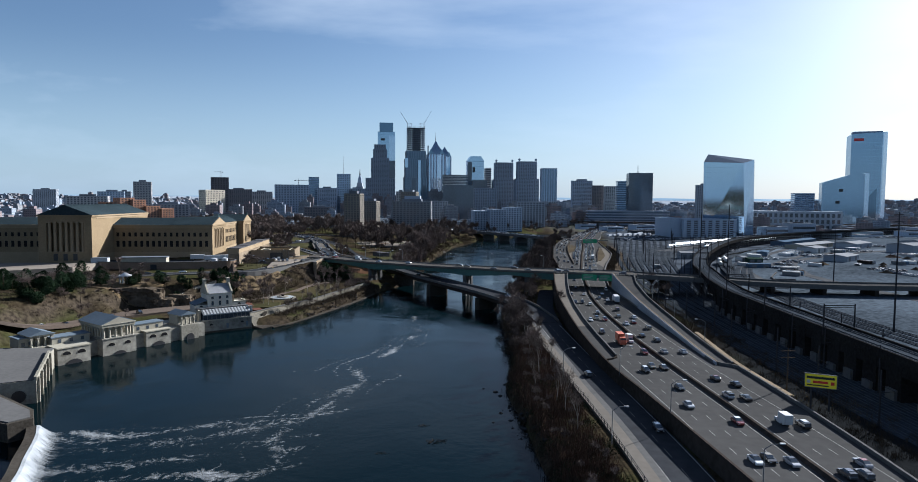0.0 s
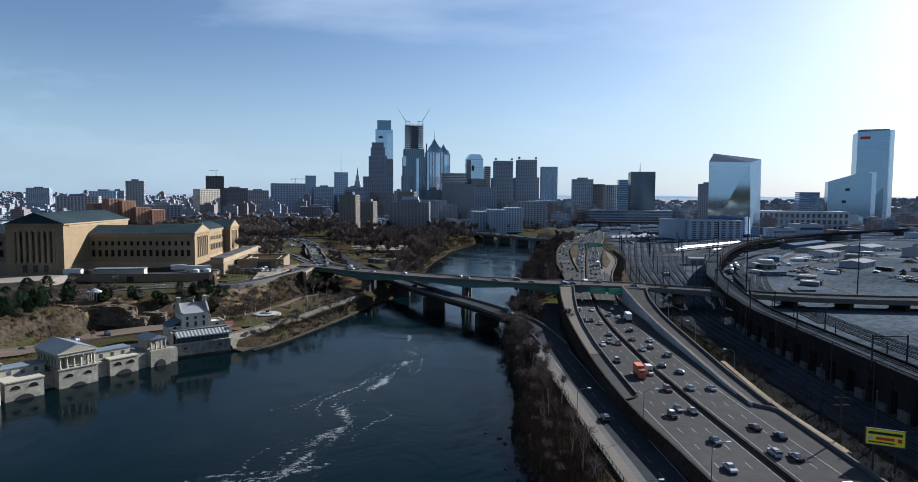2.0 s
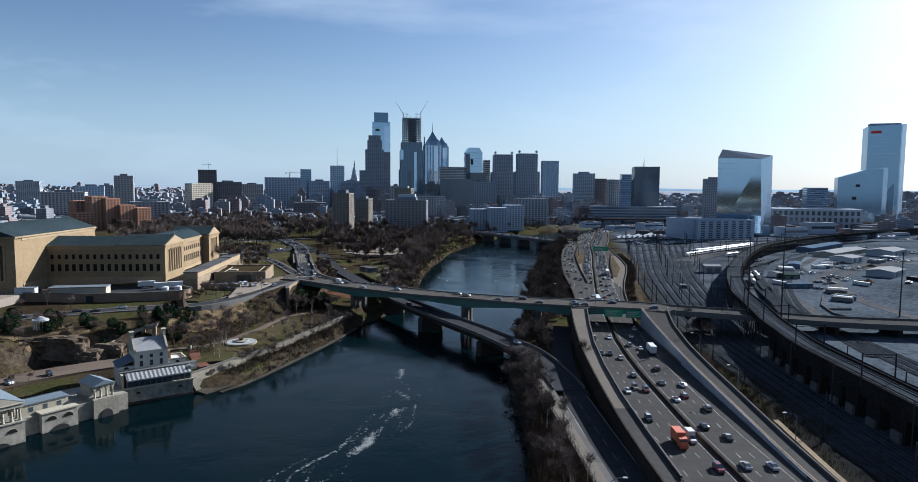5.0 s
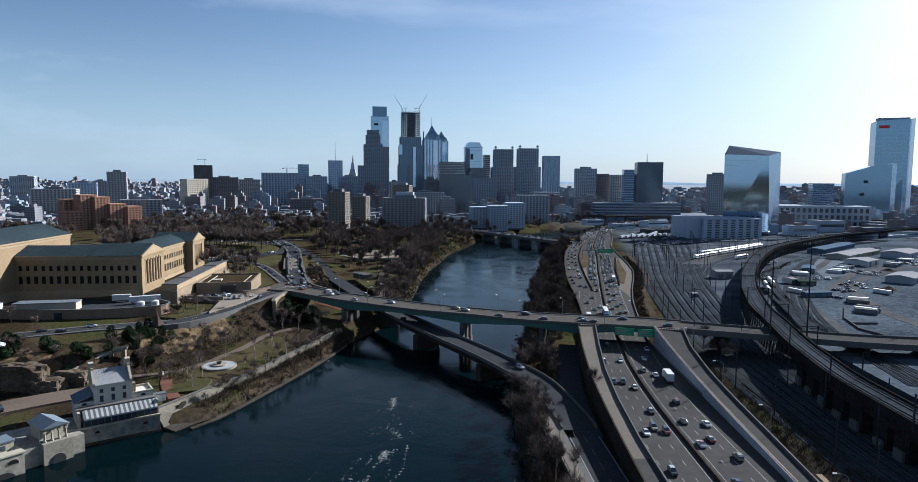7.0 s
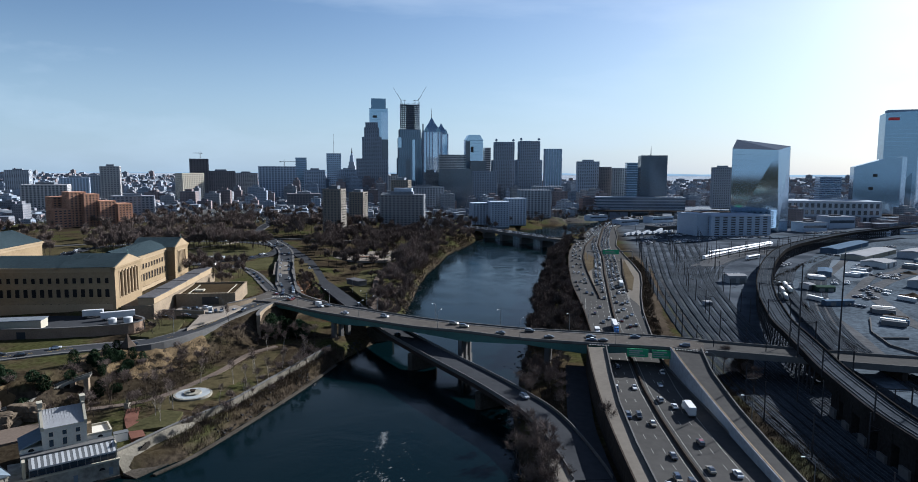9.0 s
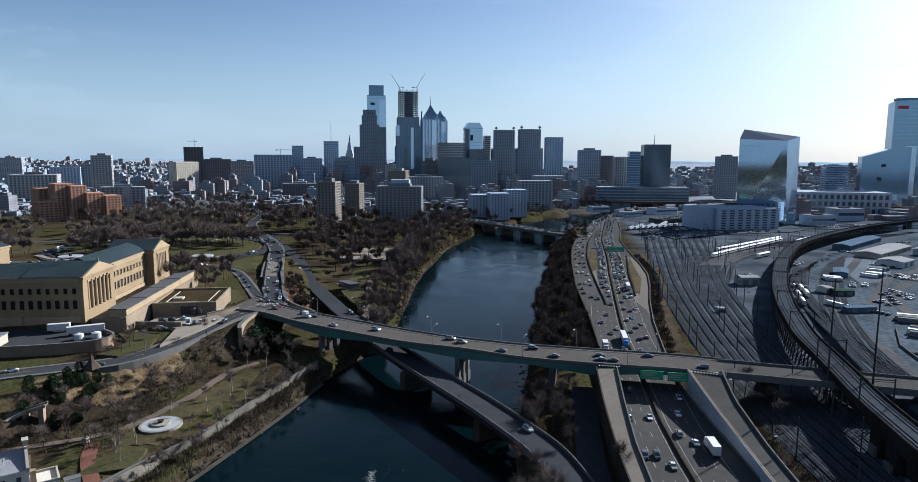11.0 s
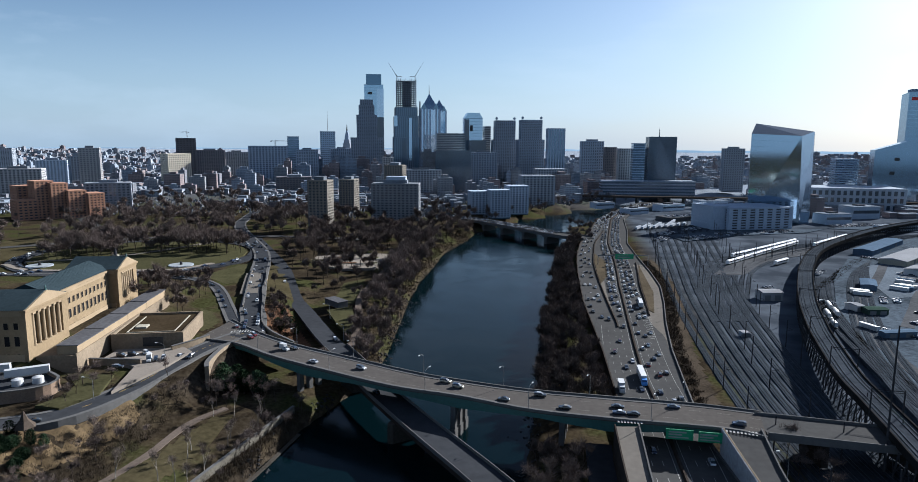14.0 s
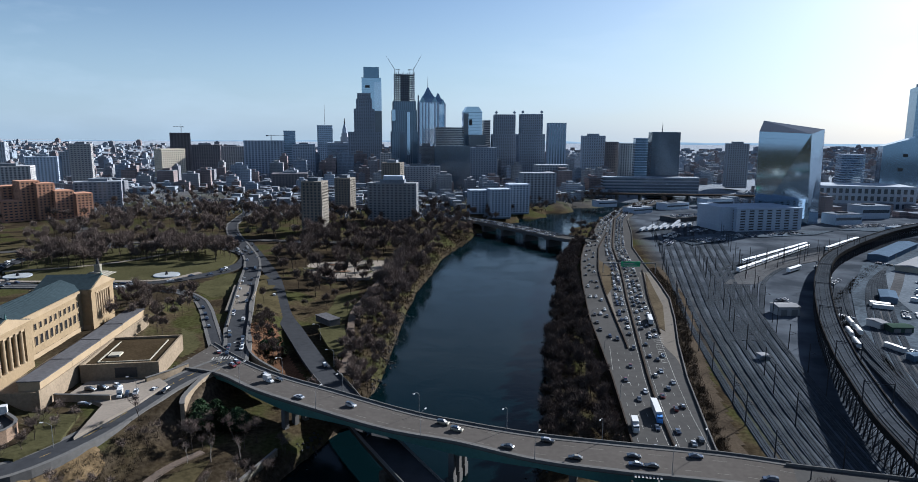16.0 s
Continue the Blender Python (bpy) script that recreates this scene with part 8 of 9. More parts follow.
def build_traffic():
    M["car_paint"] = paint_material()
    M["truck_orange"] = mat("truck_orange", (0.34, 0.075, 0.035), 0.5, var=0.08)
    M["truck_blue"] = mat("truck_blue", (0.05, 0.18, 0.45), 0.4, var=0.08)
    rng = random.Random(11)
    protos = {}

    far_cars = {}

    def put(kind, m):
        """Near cars are things with all their parts, farther ones have fewer, and the most distant are joined by colour."""
        x, y, _ = m.translation
        if y > 560 or (x > 230 and y > 400) or y > 640:
            far_cars.setdefault(rng.choice(("black", "car_dark", "white", "car_silver", "car_navy")), []).append(m)
            return
        if kind not in protos:
            protos[kind] = make_car(kind, m)
        else:
            copy_thing(protos[kind], m)

    def pick():
        return rng.choices(("saloon", "suv", "van"), (0.6, 0.37, 0.03))[0]

        # highway: traffic on the left side comes towards the camera, on the right side it drives away
    inner = lambda y: float(np.interp(y, [p[1] for p in INNER_L], [p[0] for p in INNER_L]))
    spots = ((61.5, 234), (87.5, 449), (124.5, 592), (84, 335), (158, 790), (75, 443))
    lanes = [(-1, lambda y: median_x(y) - 3.8, 70, 1340), (-1, lambda y: median_x(y) - 7.4, 70, 1340), (-1, lambda y: median_x(y) - 11.0, 70, 545)]
    lanes += [(-1, lambda y, o=o: edge_left(y) + o, 548, 1200) for o in (3.6, 7.2, 10.8)]
    lanes += [(1, lambda y, o=o: median_x(y) + o, 70, 1340) for o in (3.8, 7.4, 11.0)]
    for side, at, lo, hi in lanes:
        y = lo + rng.uniform(0, 30)
        while y < hi:
            x = at(y)
            jam = (1.25 if y > 560 else 0.6 if y > 430 else 0) if side == 1 or (y > 545 and x > inner(y)) else (0.3 if y > 500 else 0)
            if edge_left(y) + 1.5 < x < edge_right(y) - 1.5 and not (392 < y < 412) and not (545 < y < 965 and abs(x - inner(y)) < 2.0) and all((x - a) ** 2 + ((y - b) / 4) ** 2 > 10 for a, b in spots):
                d = math.degrees(math.atan2(at(y + 4) - at(y - 4), 8))
                put(pick(), pose(x + rng.uniform(-0.3, 0.3), y, HWZ, 0, 0, -d + (0 if side == -1 else 180)))
            y += rng.uniform(17, 60) * (1 - 0.55 * jam)
    for x, y, b, c, lab, l, r in ((61.5, 234, "truck_orange", "truck_orange", "orange box truck on the highway", 7.5, 0), (87.5, 458, "white", "truck_blue", "long white trailer truck with a blue cab", 17, -8), (124.5, 592, "white", "white", "long white trailer truck on the highway", 15, 169), (75, 445, "white", "white", "white box van truck on the highway", 8, -8), (84, 335, "white", "white", "white box truck in the shade of the wall", 10, 175), (158, 790, "grey", "grey", "grey trailer truck on the highway", 14, -10)):
        make_truck(pose(x, y, HWZ, 0, 0, r), b, c, lab, l)
    # bridge
    nr, fr = curve(NEAR_EDGE, 5), curve(FAR_EDGE, 5)
    n = min(len(nr), len(fr))
    for i in range(4, n - 2):
        for f, way in ((0.25, 0), (0.45, 0), (0.72, 180)):
            if rng.random() < 0.11:
                p = fr[i] + (nr[i] - fr[i]) * f
                d = fr[i + 1] - fr[i - 1]
                put(pick(), pose(p.x, p.y, p.z + 0.02, 0, 0, math.degrees(math.atan2(d.y, d.x)) + 90 + way))
    # other roads: (line, offsets, share)
    for x, y, r in ((-176, 273, 60), (-172, 281, 62), (-166, 292, 58), (-158, 303, 45), (-181, 264, 60)):
        put(pick(), pose(x, y, max(7.2, land(x, y) + 0.2), 0, 0, r))
    for pts, offs, share in ((DRIVE, (-2.6, 2.6), 0.06), (KELLY, (-2.6, 2.6), 0.16), (PARKWAY, (-3.8, 2.4), 0.2), (SLIP, (-1.2,), 0.35), (OVAL, (-3.2, 3.2), 0.3)):
        line = curve(pts, 6)
        ss = sides(line)
        for i in range(2, len(line) - 2):
            for o in offs:
                p = line[i] + ss[i] * o
                if rng.random() < share and p.y < 940:
                    d = line[i + 1] - line[i - 1]
                    z = max(line[i].z, land(line[i].x, line[i].y) + (0.25 if pts is DRIVE else 0.12))
                    put(pick(), pose(p.x, p.y, z + 0.05, 0, 0, math.degrees(math.atan2(d.y, d.x)) + (90 if o < 0 else -90)))
    # forecourt and lots
    for x, y, r in ((-146, 458, 80), (-142, 460, 78), (-131, 452, 20), (-128.5, 453, 20), (-126, 455, 15), (-140, 443, 95), (-137, 462, 60)):
        put("van" if rng.random() < 0.4 else "suv", pose(x, y, 18.92, 0, 0, r))
    for bx, by, nx, ny, rot in ((300, 560, 5, 3, 30), (380, 690, 8, 3, 35), (440, 700, 10, 3, 30), (520, 640, 8, 4, 10), (420, 560, 8, 4, 10), (340, 500, 7, 3, 15), (560, 560, 8, 3, 5), (480, 760, 7, 3, 30), (275, 900, 9, 3, -10), (235, 640, 3, 2, 20), (300, 700, 8, 2, 45), (350, 640, 9, 2, 20), (400, 500, 10, 3, 8), (460, 660, 9, 2, 20), (330, 760, 8, 2, 40), (520, 780, 10, 3, 30), (600, 720, 9, 3, 20), (280, 545, 6, 2, 20), (300, 600, 6, 2, 60), (450, 500, 9, 2, 5), (230, 880, 10, 2, 60), (250, 930, 12, 2, 55), (290, 965, 12, 2, 50), (270, 892, 14, 3, 33), (320, 928, 14, 3, 22), (372, 950, 16, 3, 14), (306, 1076, 20, 3, 27), (500, 1010, 24, 3, 18), (580, 1030, 26, 2, 18), (700, 1085, 26, 3, 12), (180, 1372, 18, 3, 20), (240, 1398, 18, 3, 36), (640, 985, 22, 2, 18)):
        for i in range(nx):
            for j in range(ny):
                if rng.random() < 0.62:
                    x = bx + i * 3.0 * math.cos(radians(rot)) - j * 8 * math.sin(radians(rot))
                    y = by + i * 3.0 * math.sin(radians(rot)) + j * 8 * math.cos(radians(rot))
                    put(pick(), pose(x, y, lot_z(x, y), 0, 0, rot + rng.choice((0, 180)) + rng.uniform(-4, 4)))
    for _ in range(46):
        bx, by = rng.uniform(250, 660), rng.uniform(430, 900)
        if by > 0.9 * bx + 420:
            continue
        rot = rng.choice((8, 30, 52, 98, 120))
        for i in range(rng.randrange(2, 10)):
            x, y = bx + i * 3.0 * math.cos(radians(rot)), by + i * 3.0 * math.sin(radians(rot))
            put(pick(), pose(x, y, lot_z(x, y), 0, 0, rot + rng.uniform(-8, 8)))
    # standing traffic on the far bridge
    line = curve([(-60, 1120, 12), (20, 1064, 12), (75, 988, 12), (120, 915, 12)], 7)
    ss = sides(line)
    for i in range(1, len(line) - 1):
        for o in (-7.5, -4, 4, 7.5):
            if rng.random() < 0.75:
                p = line[i] + ss[i] * o
                d = line[i + 1] - line[i - 1]
                put(rng.choice(("saloon", "suv")), pose(p.x, p.y, 12.02, 0, 0, math.degrees(math.atan2(d.y, d.x)) + (90 if o < 0 else -90)))
    for key, col in (("car_dark", (0.05, 0.052, 0.056)), ("car_silver", (0.35, 0.36, 0.38)), ("car_navy", (0.02, 0.03, 0.06))):
        M[key] = mat(key, col, 0.3, 0.2, var=0.1)
    for key, ms in far_cars.items():
        bm, gl = bmesh.new(), bmesh.new()
        for m in ms:
            box(bm, -0.9, 0.9, -2.3, 2.3, 0.25, 0.95, m)
            box(gl, -0.8, 0.8, -1.1, 1.7, 0.9, 1.4, m, 0.8)
            box(bm, -0.58, 0.58, -0.7, 1.2, 1.4, 1.48, m)
        ob = tagged(part("distant_cars", bm, key), "far cars standing in traffic and lots", "cars", kind="stuff")
        part("car_windows", gl, "glass_dark", ob)


build_traffic()


# ---------- trees ----------
def grow(rng, h, spread, twigs, thick=0.003, seed_lean=0.0, far=False):
    """A leafless tree: (trunk and limbs, twigs) as two meshes."""
    wood, fine = bmesh.new(), bmesh.new()
    ends = []

    def limb(p, d, length, r, depth):
        n = 2 if depth < 2 else 1
        for _ in range(n):
            q = p + d * (length / n)
            if far and depth > 1:
                o = d.orthogonal().normalized() * r * 1.3
                fine.faces.new([fine.verts.new(k) for k in (p - o, p + o, q)])
            else:
                rod(wood, p, q, r, r * 0.72, 3 if far else 5 if depth == 0 else 4 if depth == 1 else 3)
            p, r = q, r * 0.72
            d = (d + Vector((rng.uniform(-0.2, 0.2), rng.uniform(-0.2, 0.2), 0.08))).normalized()
        if depth >= 3:
            ends.append((p, d, r))
            return
        for _ in range(rng.choice((3, 3, 4)) if depth < 2 else 3):
            side = Vector((rng.gauss(0, 1), rng.gauss(0, 1), rng.uniform(0.5, 1.5))).normalized()
            nd = (d * (1 - spread) + side * spread).normalized()
            limb(p - d * rng.uniform(0, length * 0.25), nd, length * rng.uniform(0.55, 0.78), r * 0.7, depth + 1)

    limb(Vector((0, 0, -0.4)), Vector((seed_lean, 0, 1)).normalized(), h * 0.33, h * 0.017, 0)
    for p, d, r in ends:
        for _ in range(twigs):
            if far:
                nd = (d * 0.6 + Vector((rng.gauss(0, 0.6), rng.gauss(0, 0.6), rng.gauss(0.6, 0.45)))).normalized()
                p0 = p - d * h * rng.uniform(-0.02, 0.17)
                w = nd.cross(Vector((rng.gauss(0, 1), rng.gauss(0, 1), rng.gauss(0, 1)))).normalized() * h * thick
                fine.faces.new([fine.verts.new(k) for k in (p0 - w, p0 + w, p0 + nd * h * rng.uniform(0.1, 0.25))])
                continue
            nd = (d * 0.5 + Vector((rng.gauss(0, 0.8), rng.gauss(0, 0.8), rng.gauss(0.45, 0.5)))).normalized()
            p0 = p - d * h * rng.uniform(0, 0.06)
            q = p0 + nd * h * rng.uniform(0.09, 0.21)
            s = nd.cross(Vector((rng.gauss(0, 1), rng.gauss(0, 1), rng.gauss(0, 1)))).normalized() * h * thick
            mid = (p0 + q) / 2 + s * rng.uniform(-3, 3)
            a = [fine.verts.new(k) for k in (p0 - s, p0 + s, mid + s * 0.8, q, mid - s * 0.8)]
            fine.faces.new((a[0], a[1], a[2], a[4]))
            fine.faces.new((a[4], a[2], a[3]))
    return wood, fine


def build_trees():
    rng = random.Random(21)
    kinds = []
    for i, (h, sp, tw) in enumerate(((12, 0.62, 18), (13, 0.55, 18), (11, 0.7, 19), (14, 0.5, 17), (12, 0.66, 19))):
        wood, fine = grow(rng, h, sp, tw, 0.002)
        kinds.append((wood, fine))
    protos = []
    for wood, fine in kinds:
        a, b = bpy.data.meshes.new("trunk"), bpy.data.meshes.new("crown")
        wood.to_mesh(a)
        fine.to_mesh(b)
        a.materials.append(M["bark"])
        b.materials.append(M["twig"])
        protos.append((a, b))
    pale = bpy.data.meshes.new("trunk")
    wood, fine = grow(rng, 9, 0.35, 9, 0.0018)
    wood.to_mesh(pale)
    pale.materials.append(mat("pale_bark", (0.2, 0.18, 0.155), 0.9, var=0.3))
    palec = bpy.data.meshes.new("crown")
    fine.to_mesh(palec)
    palec.materials.append(M["twig"])

    far_kinds = []
    for h, sp in ((12, 0.62), (13, 0.55), (11, 0.68)):
        wood, fine = grow(rng, h, sp, 23, 0.0062, far=True)
        for f in wood.faces:
            f.material_index = 0
        me = bpy.data.meshes.new("crown")
        fine.to_mesh(me)
        wd = bpy.data.meshes.new("trunk")
        wood.to_mesh(wd)
        pts = [np.array([v.co for v in k.vertices]) for k in (wd, me)]
        fcs = [[tuple(f.vertices) for f in k.polygons] for k in (wd, me)]
        far_kinds.append((pts, fcs))
    woods = {}

    def plant(x, y, s, group, label, sort=None, z=None):
        zz = land(x, y) if z is None else z
        if y > 560 or (sort is None and y > (380 if x > 20 else 470)):
            # the farther groves are joined, one mesh a grove
            pts, fcs = rng.choice(far_kinds)
            a = rng.uniform(0, 6.283)
            c, sn = math.cos(a) * s, math.sin(a) * s
            for k in (0, 1):
                vs, fs = woods.setdefault((group, k), ([], []))
                n0 = len(vs)
                q = pts[k]
                vs.extend(np.stack([x + c * q[:, 0] - sn * q[:, 1], y + sn * q[:, 0] + c * q[:, 1], zz + s * q[:, 2]], 1).tolist())
                fs.extend([tuple(i + n0 for i in f) for f in fcs[k]])
            return
        a, b = sort or rng.choice(protos)
        t = thing("tree", label, "tree", pose(x, y, zz, rng.uniform(-4, 4), rng.uniform(-4, 4), rng.uniform(0, 360)) @ Matrix.Diagonal((s, s, s * rng.uniform(0.88, 1.12), 1)), group)
        for n, me in (("trunk", a), ("crown", b)):
            o = new(n, me)
            o.parent = t

    roads = []
    for pts, w in ((DRIVE, 8), (BRANCH, 7), (KELLY, 8), (PARKWAY, 9), (SLIP, 6), (OVAL, 9), (NEAR_EDGE, 10), (FAR_EDGE, 10)):
        roads += [(p.x, p.y, w) for p in curve(pts, 7)]
    roads += [(-102, 360, 10), (-157 + 16, 470 + 20, 28)]

    def clear(x, y):
        return all((x - a) ** 2 + (y - b) ** 2 > w * w for a, b, w in roads)

    def scatter(n, fx, ys, s, group, label, sort=None, gap=3.0):
        done, tries = [], 0
        while len(done) < n and tries < n * 30:
            tries += 1
            y = rng.uniform(*ys)
            x0, x1 = fx(y)
            if x1 <= x0:
                continue
            x = rng.uniform(x0, x1)
            if clear(x, y) and all((x - a) ** 2 + (y - b) ** 2 > gap * gap for a, b in done):
                done.append((x, y))
                plant(x, y, rng.uniform(*s) * (2.1 if y > 640 else 1.4), group, label, sort)

    bare = "bare grey-brown winter tree with fine twigs"
    # east bank wood between river and highway
    scatter(26, lambda y: (bank_right(y) + 4, min(33, bank_right(y) + 17)), (100, 215), (0.28, 0.45), "river bank trees", "low bare brown shrub tree on the bank", None, 4)
    scatter(26, lambda y: (bank_right(y) + 2, min(31, bank_right(y) + 12)), (215, 300), (0.5, 0.9), "river bank trees", bare)
    scatter(14, lambda y: (bank_right(y) + 7, min(33, bank_right(y) + 17)), (140, 300), (0.9, 1.25), "river bank trees", "tall pale-barked bare tree on the bank", (pale, palec))
    scatter(210, lambda y: (bank_right(y) + 1, edge_left(y) - 5), (300, 640), (0.6, 1.0), "river bank trees", bare, None, 2.4)
    scatter(120, lambda y: (bank_right(y) + 1, edge_left(y) - 5), (640, 900), (0.45, 0.75), "river bank trees", bare, None, 2.4)
    # west bank
    scatter(120, lambda y: (bank_left(y) - 24, bank_left(y) - 2), (468, 760), (0.55, 1.0), "west bank trees", bare)
    scatter(36, lambda y: (bank_left(y) - 30, bank_left(y) - 2), (760, 1010), (0.6, 0.95), "west bank trees", bare)
    scatter(26, lambda y: (bank_left(y) - 12, bank_left(y) - 3), (322, 440), (0.35, 0.6), "west bank trees", bare)
    # garden, hillside
    scatter(20, lambda y: (-112 + (y - 330) * 0.14, -90 + (y - 330) * 0.27), (330, 436), (0.8, 1.15), "garden trees", "slender pale-barked bare garden tree", (pale, palec), 5)
    scatter(34, lambda y: (-150 + (y - 330) * 0.22, -116 + (y - 330) * 0.1), (330, 440), (0.4, 0.75), "hillside trees", bare)
    scatter(20, lambda y: (-215, -190), (255, 395), (0.5, 0.8), "hillside trees", bare)
    scatter(22, lambda y: (-192, -160), (270, 345), (0.35, 0.6), "hillside trees", bare)
    scatter(16, lambda y: (-100, -72), (430, 470), (0.4, 0.75), "hillside trees", bare)
    scatter(12, lambda y: (-146, -128), (400, 436), (0.5, 0.8), "hillside trees", bare, None, 6)
    scatter(26, lambda y: (-112 - (y - 520) * 0.3, -84 - (y - 520) * 0.3), (520, 580), (0.35, 0.6), "verge trees", bare)
    scatter(34, lambda y: (-205, -152), (535, 612), (0.7, 1.0), "museum trees", bare, None, 5)
    # oval and parkway groves
    scatter(60, lambda y: (-275, -190), (742, 812), (0.75, 1.0), "oval grove trees", bare, None, 5)
    scatter(46, lambda y: (-355, -285), (712, 800), (0.75, 1.0), "oval grove trees", bare, None, 6)
    scatter(44, lambda y: (-150, -60), (600, 790), (0.6, 1.0), "park trees", bare, None, 7)
    scatter(150, lambda y: (-150, bank_left(y) - 14), (772, 960), (0.6, 0.95), "park trees", bare, None, 5)
    scatter(135, lambda y: (-420, -140), (860, 1060), (0.7, 1.05), "parkway trees", bare, None, 6)
    scatter(150, lambda y: (-560, -200), (985, 1400), (0.6, 0.9), "parkway trees", bare, None, 7)
    scatter(70, lambda y: (-560, -360), (640, 900), (0.7, 1.0), "parkway trees", bare, None, 8)
    scatter(60, lambda y: (bank_left(y) - 75, bank_left(y) - 4), (1010, 1400), (0.5, 0.8), "far bank trees", bare, None, 6)
    scatter(30, lambda y: (bank_right(y) + 3, bank_right(y) + 30), (900, 1300), (0.4, 0.7), "far bank trees", bare, None, 6)
    scatter(40, lambda y: (-230, bank_left(y) - 20), (960, 1200), (0.7, 1.05), "park trees", bare, None, 7)
    scatter(7, lambda y: (116, 132), (360, 396), (0.6, 0.9), "trackside trees", bare)

    # dark evergreens: clumps of small needle-like leaves about a trunk
    def evergreen(h, w, rng2):
        bm = bmesh.new()
        for _ in range(1500):
            z = rng2.random() ** 1.3
            r = w * 1.15 * math.sin(math.pi * (0.12 + 0.85 * z)) ** 0.6 * (0.35 + 0.65 * rng2.random()) * (0.8 + 0.4 * noise.noise(Vector((z * 9, rng2.random() * 3, 0))))
            a = rng2.uniform(0, 6.283)
            c = Vector((r * math.cos(a), r * math.sin(a), 0.6 + z * h))
            d = Vector((math.cos(a) + rng2.gauss(0, 0.5), math.sin(a) + rng2.gauss(0, 0.5), rng2.gauss(-0.1, 0.5))).normalized() * 0.3
            e = d.orthogonal().normalized() * 0.13
            bm.faces.new([bm.verts.new(c + k) for k in (d, e, -d, -e)])
        me = bpy.data.meshes.new("crown")
        bm.to_mesh(me)
        me.materials.append(M["evergreen"])
        bm2 = bmesh.new()
        cyl(bm2, 0, 0, -0.5, h * 0.7, 0.22, 0.08, 6)
        tr = bpy.data.meshes.new("trunk")
        bm2.to_mesh(tr)
        tr.materials.append(M["bark"])
        return tr, me
    ev = [evergreen(5, 2.4, rng), evergreen(4, 2.8, rng), evergreen(6.5, 2.6, rng)]
    dark = "dark green evergreen with dense foliage"
    for fx, ys, n, s in ((lambda y: (-101, -80), (446, 488), 40, (1.2, 1.9)), (lambda y: (-152, -132), (352, 384), 22, (0.6, 1.1)), (lambda y: (-98, -82), (522, 552), 9, (0.7, 1.0)), (lambda y: (-232, -186), (285, 345), 26, (1.0, 1.7)), (lambda y: (-222, -184), (272, 318), 16, (0.7, 1.2)), (lambda y: (-186, -150), (330, 345), 10, (0.8, 1.3)), (lambda y: (-330, -160), (1010, 1150), 26, (1.0, 1.7))):
        for _ in range(n):
            y = rng.uniform(*ys)
            x = rng.uniform(*fx(y))
            if clear(x, y):
                plant(x, y, rng.uniform(*s), "evergreens", dark, rng.choice(ev))

    for (group, k), (vs, fs) in woods.items():
        me = bpy.data.meshes.new("grove")
        me.from_pydata(vs, [], fs)
        me.materials.append(M["twig" if k else "bark"])
        ob = new("grove_trunks" if k == 0 else "grove", me)
        tagged(ob, ("bare winter trees among the " if k else "trunks and limbs of the ") + group, "trees", kind="stuff")

    # low brush on the banks and verges
    def brush(name, label, spots, h, material="scrub"):
        vs, fs = [], []
        for x, y in spots:
            z = land(x, y)
            fat = 0.055 if y < 460 else 0.09
            for _ in range(18 if y < 460 else 12):
                a, t = rng.uniform(0, 6.283), rng.uniform(0.1, 0.8)
                bx, by = x + rng.gauss(0, 0.7), y + rng.gauss(0, 0.7)
                hh = h * rng.uniform(0.4, 1.1)
                k = len(vs)
                c, s = math.cos(a) * fat, math.sin(a) * fat
                vs += [(bx - c, by - s, z - 0.1), (bx + c, by + s, z - 0.1), (bx + math.sin(a) * t * hh * 0.6, by + math.cos(a) * t * hh * 0.6, z + hh)]
                fs.append((k, k + 1, k + 2))
        me = bpy.data.meshes.new(name)
        me.from_pydata(vs, [], fs)
        me.materials.append(M[material])
        tagged(new(name, me), label, "brush", kind="stuff")
    def spread(n, fx, ys):
        out = []
        while len(out) < n:
            y = rng.uniform(*ys)
            x0, x1 = fx(y)
            if x1 > x0:
                x = rng.uniform(x0, x1)
                if clear(x, y):
                    out.append((x, y))
        return out
    brush("bank_thicket", "reddish-brown thicket on the near east bank", spread(1500, lambda y: (bank_right(y) + 3, 34), (95, 260)), 2.6, "thicket")
    vs, fs = [], []
    for x, y in spread(4200, lambda y: (bank_right(y) + 1.5, 37), (95, 262)):
        if noise.noise(Vector((x * 0.09, y * 0.09, 1))) < -0.1:
            continue
        z = land(x, y)
        for _ in range(5):
            c = Vector((x + rng.gauss(0, 0.7), y + rng.gauss(0, 0.7), z + rng.uniform(0.05, 0.9)))
            d = Vector((rng.gauss(0, 1), rng.gauss(0, 1), rng.gauss(0, 0.6))).normalized() * rng.uniform(0.15, 0.3)
            e = d.orthogonal().normalized() * 0.16
            k = len(vs)
            vs += [tuple(c + d), tuple(c + e), tuple(c - d), tuple(c - e)]
            fs.append((k, k + 1, k + 2, k + 3))
    me = bpy.data.meshes.new("bank_ivy")
    me.from_pydata(vs, [], fs)
    me.materials.append(M["ivy"])
    tagged(new("bank_ivy", me), "dark green ivy and brambles covering the bank", "ivy", kind="stuff")
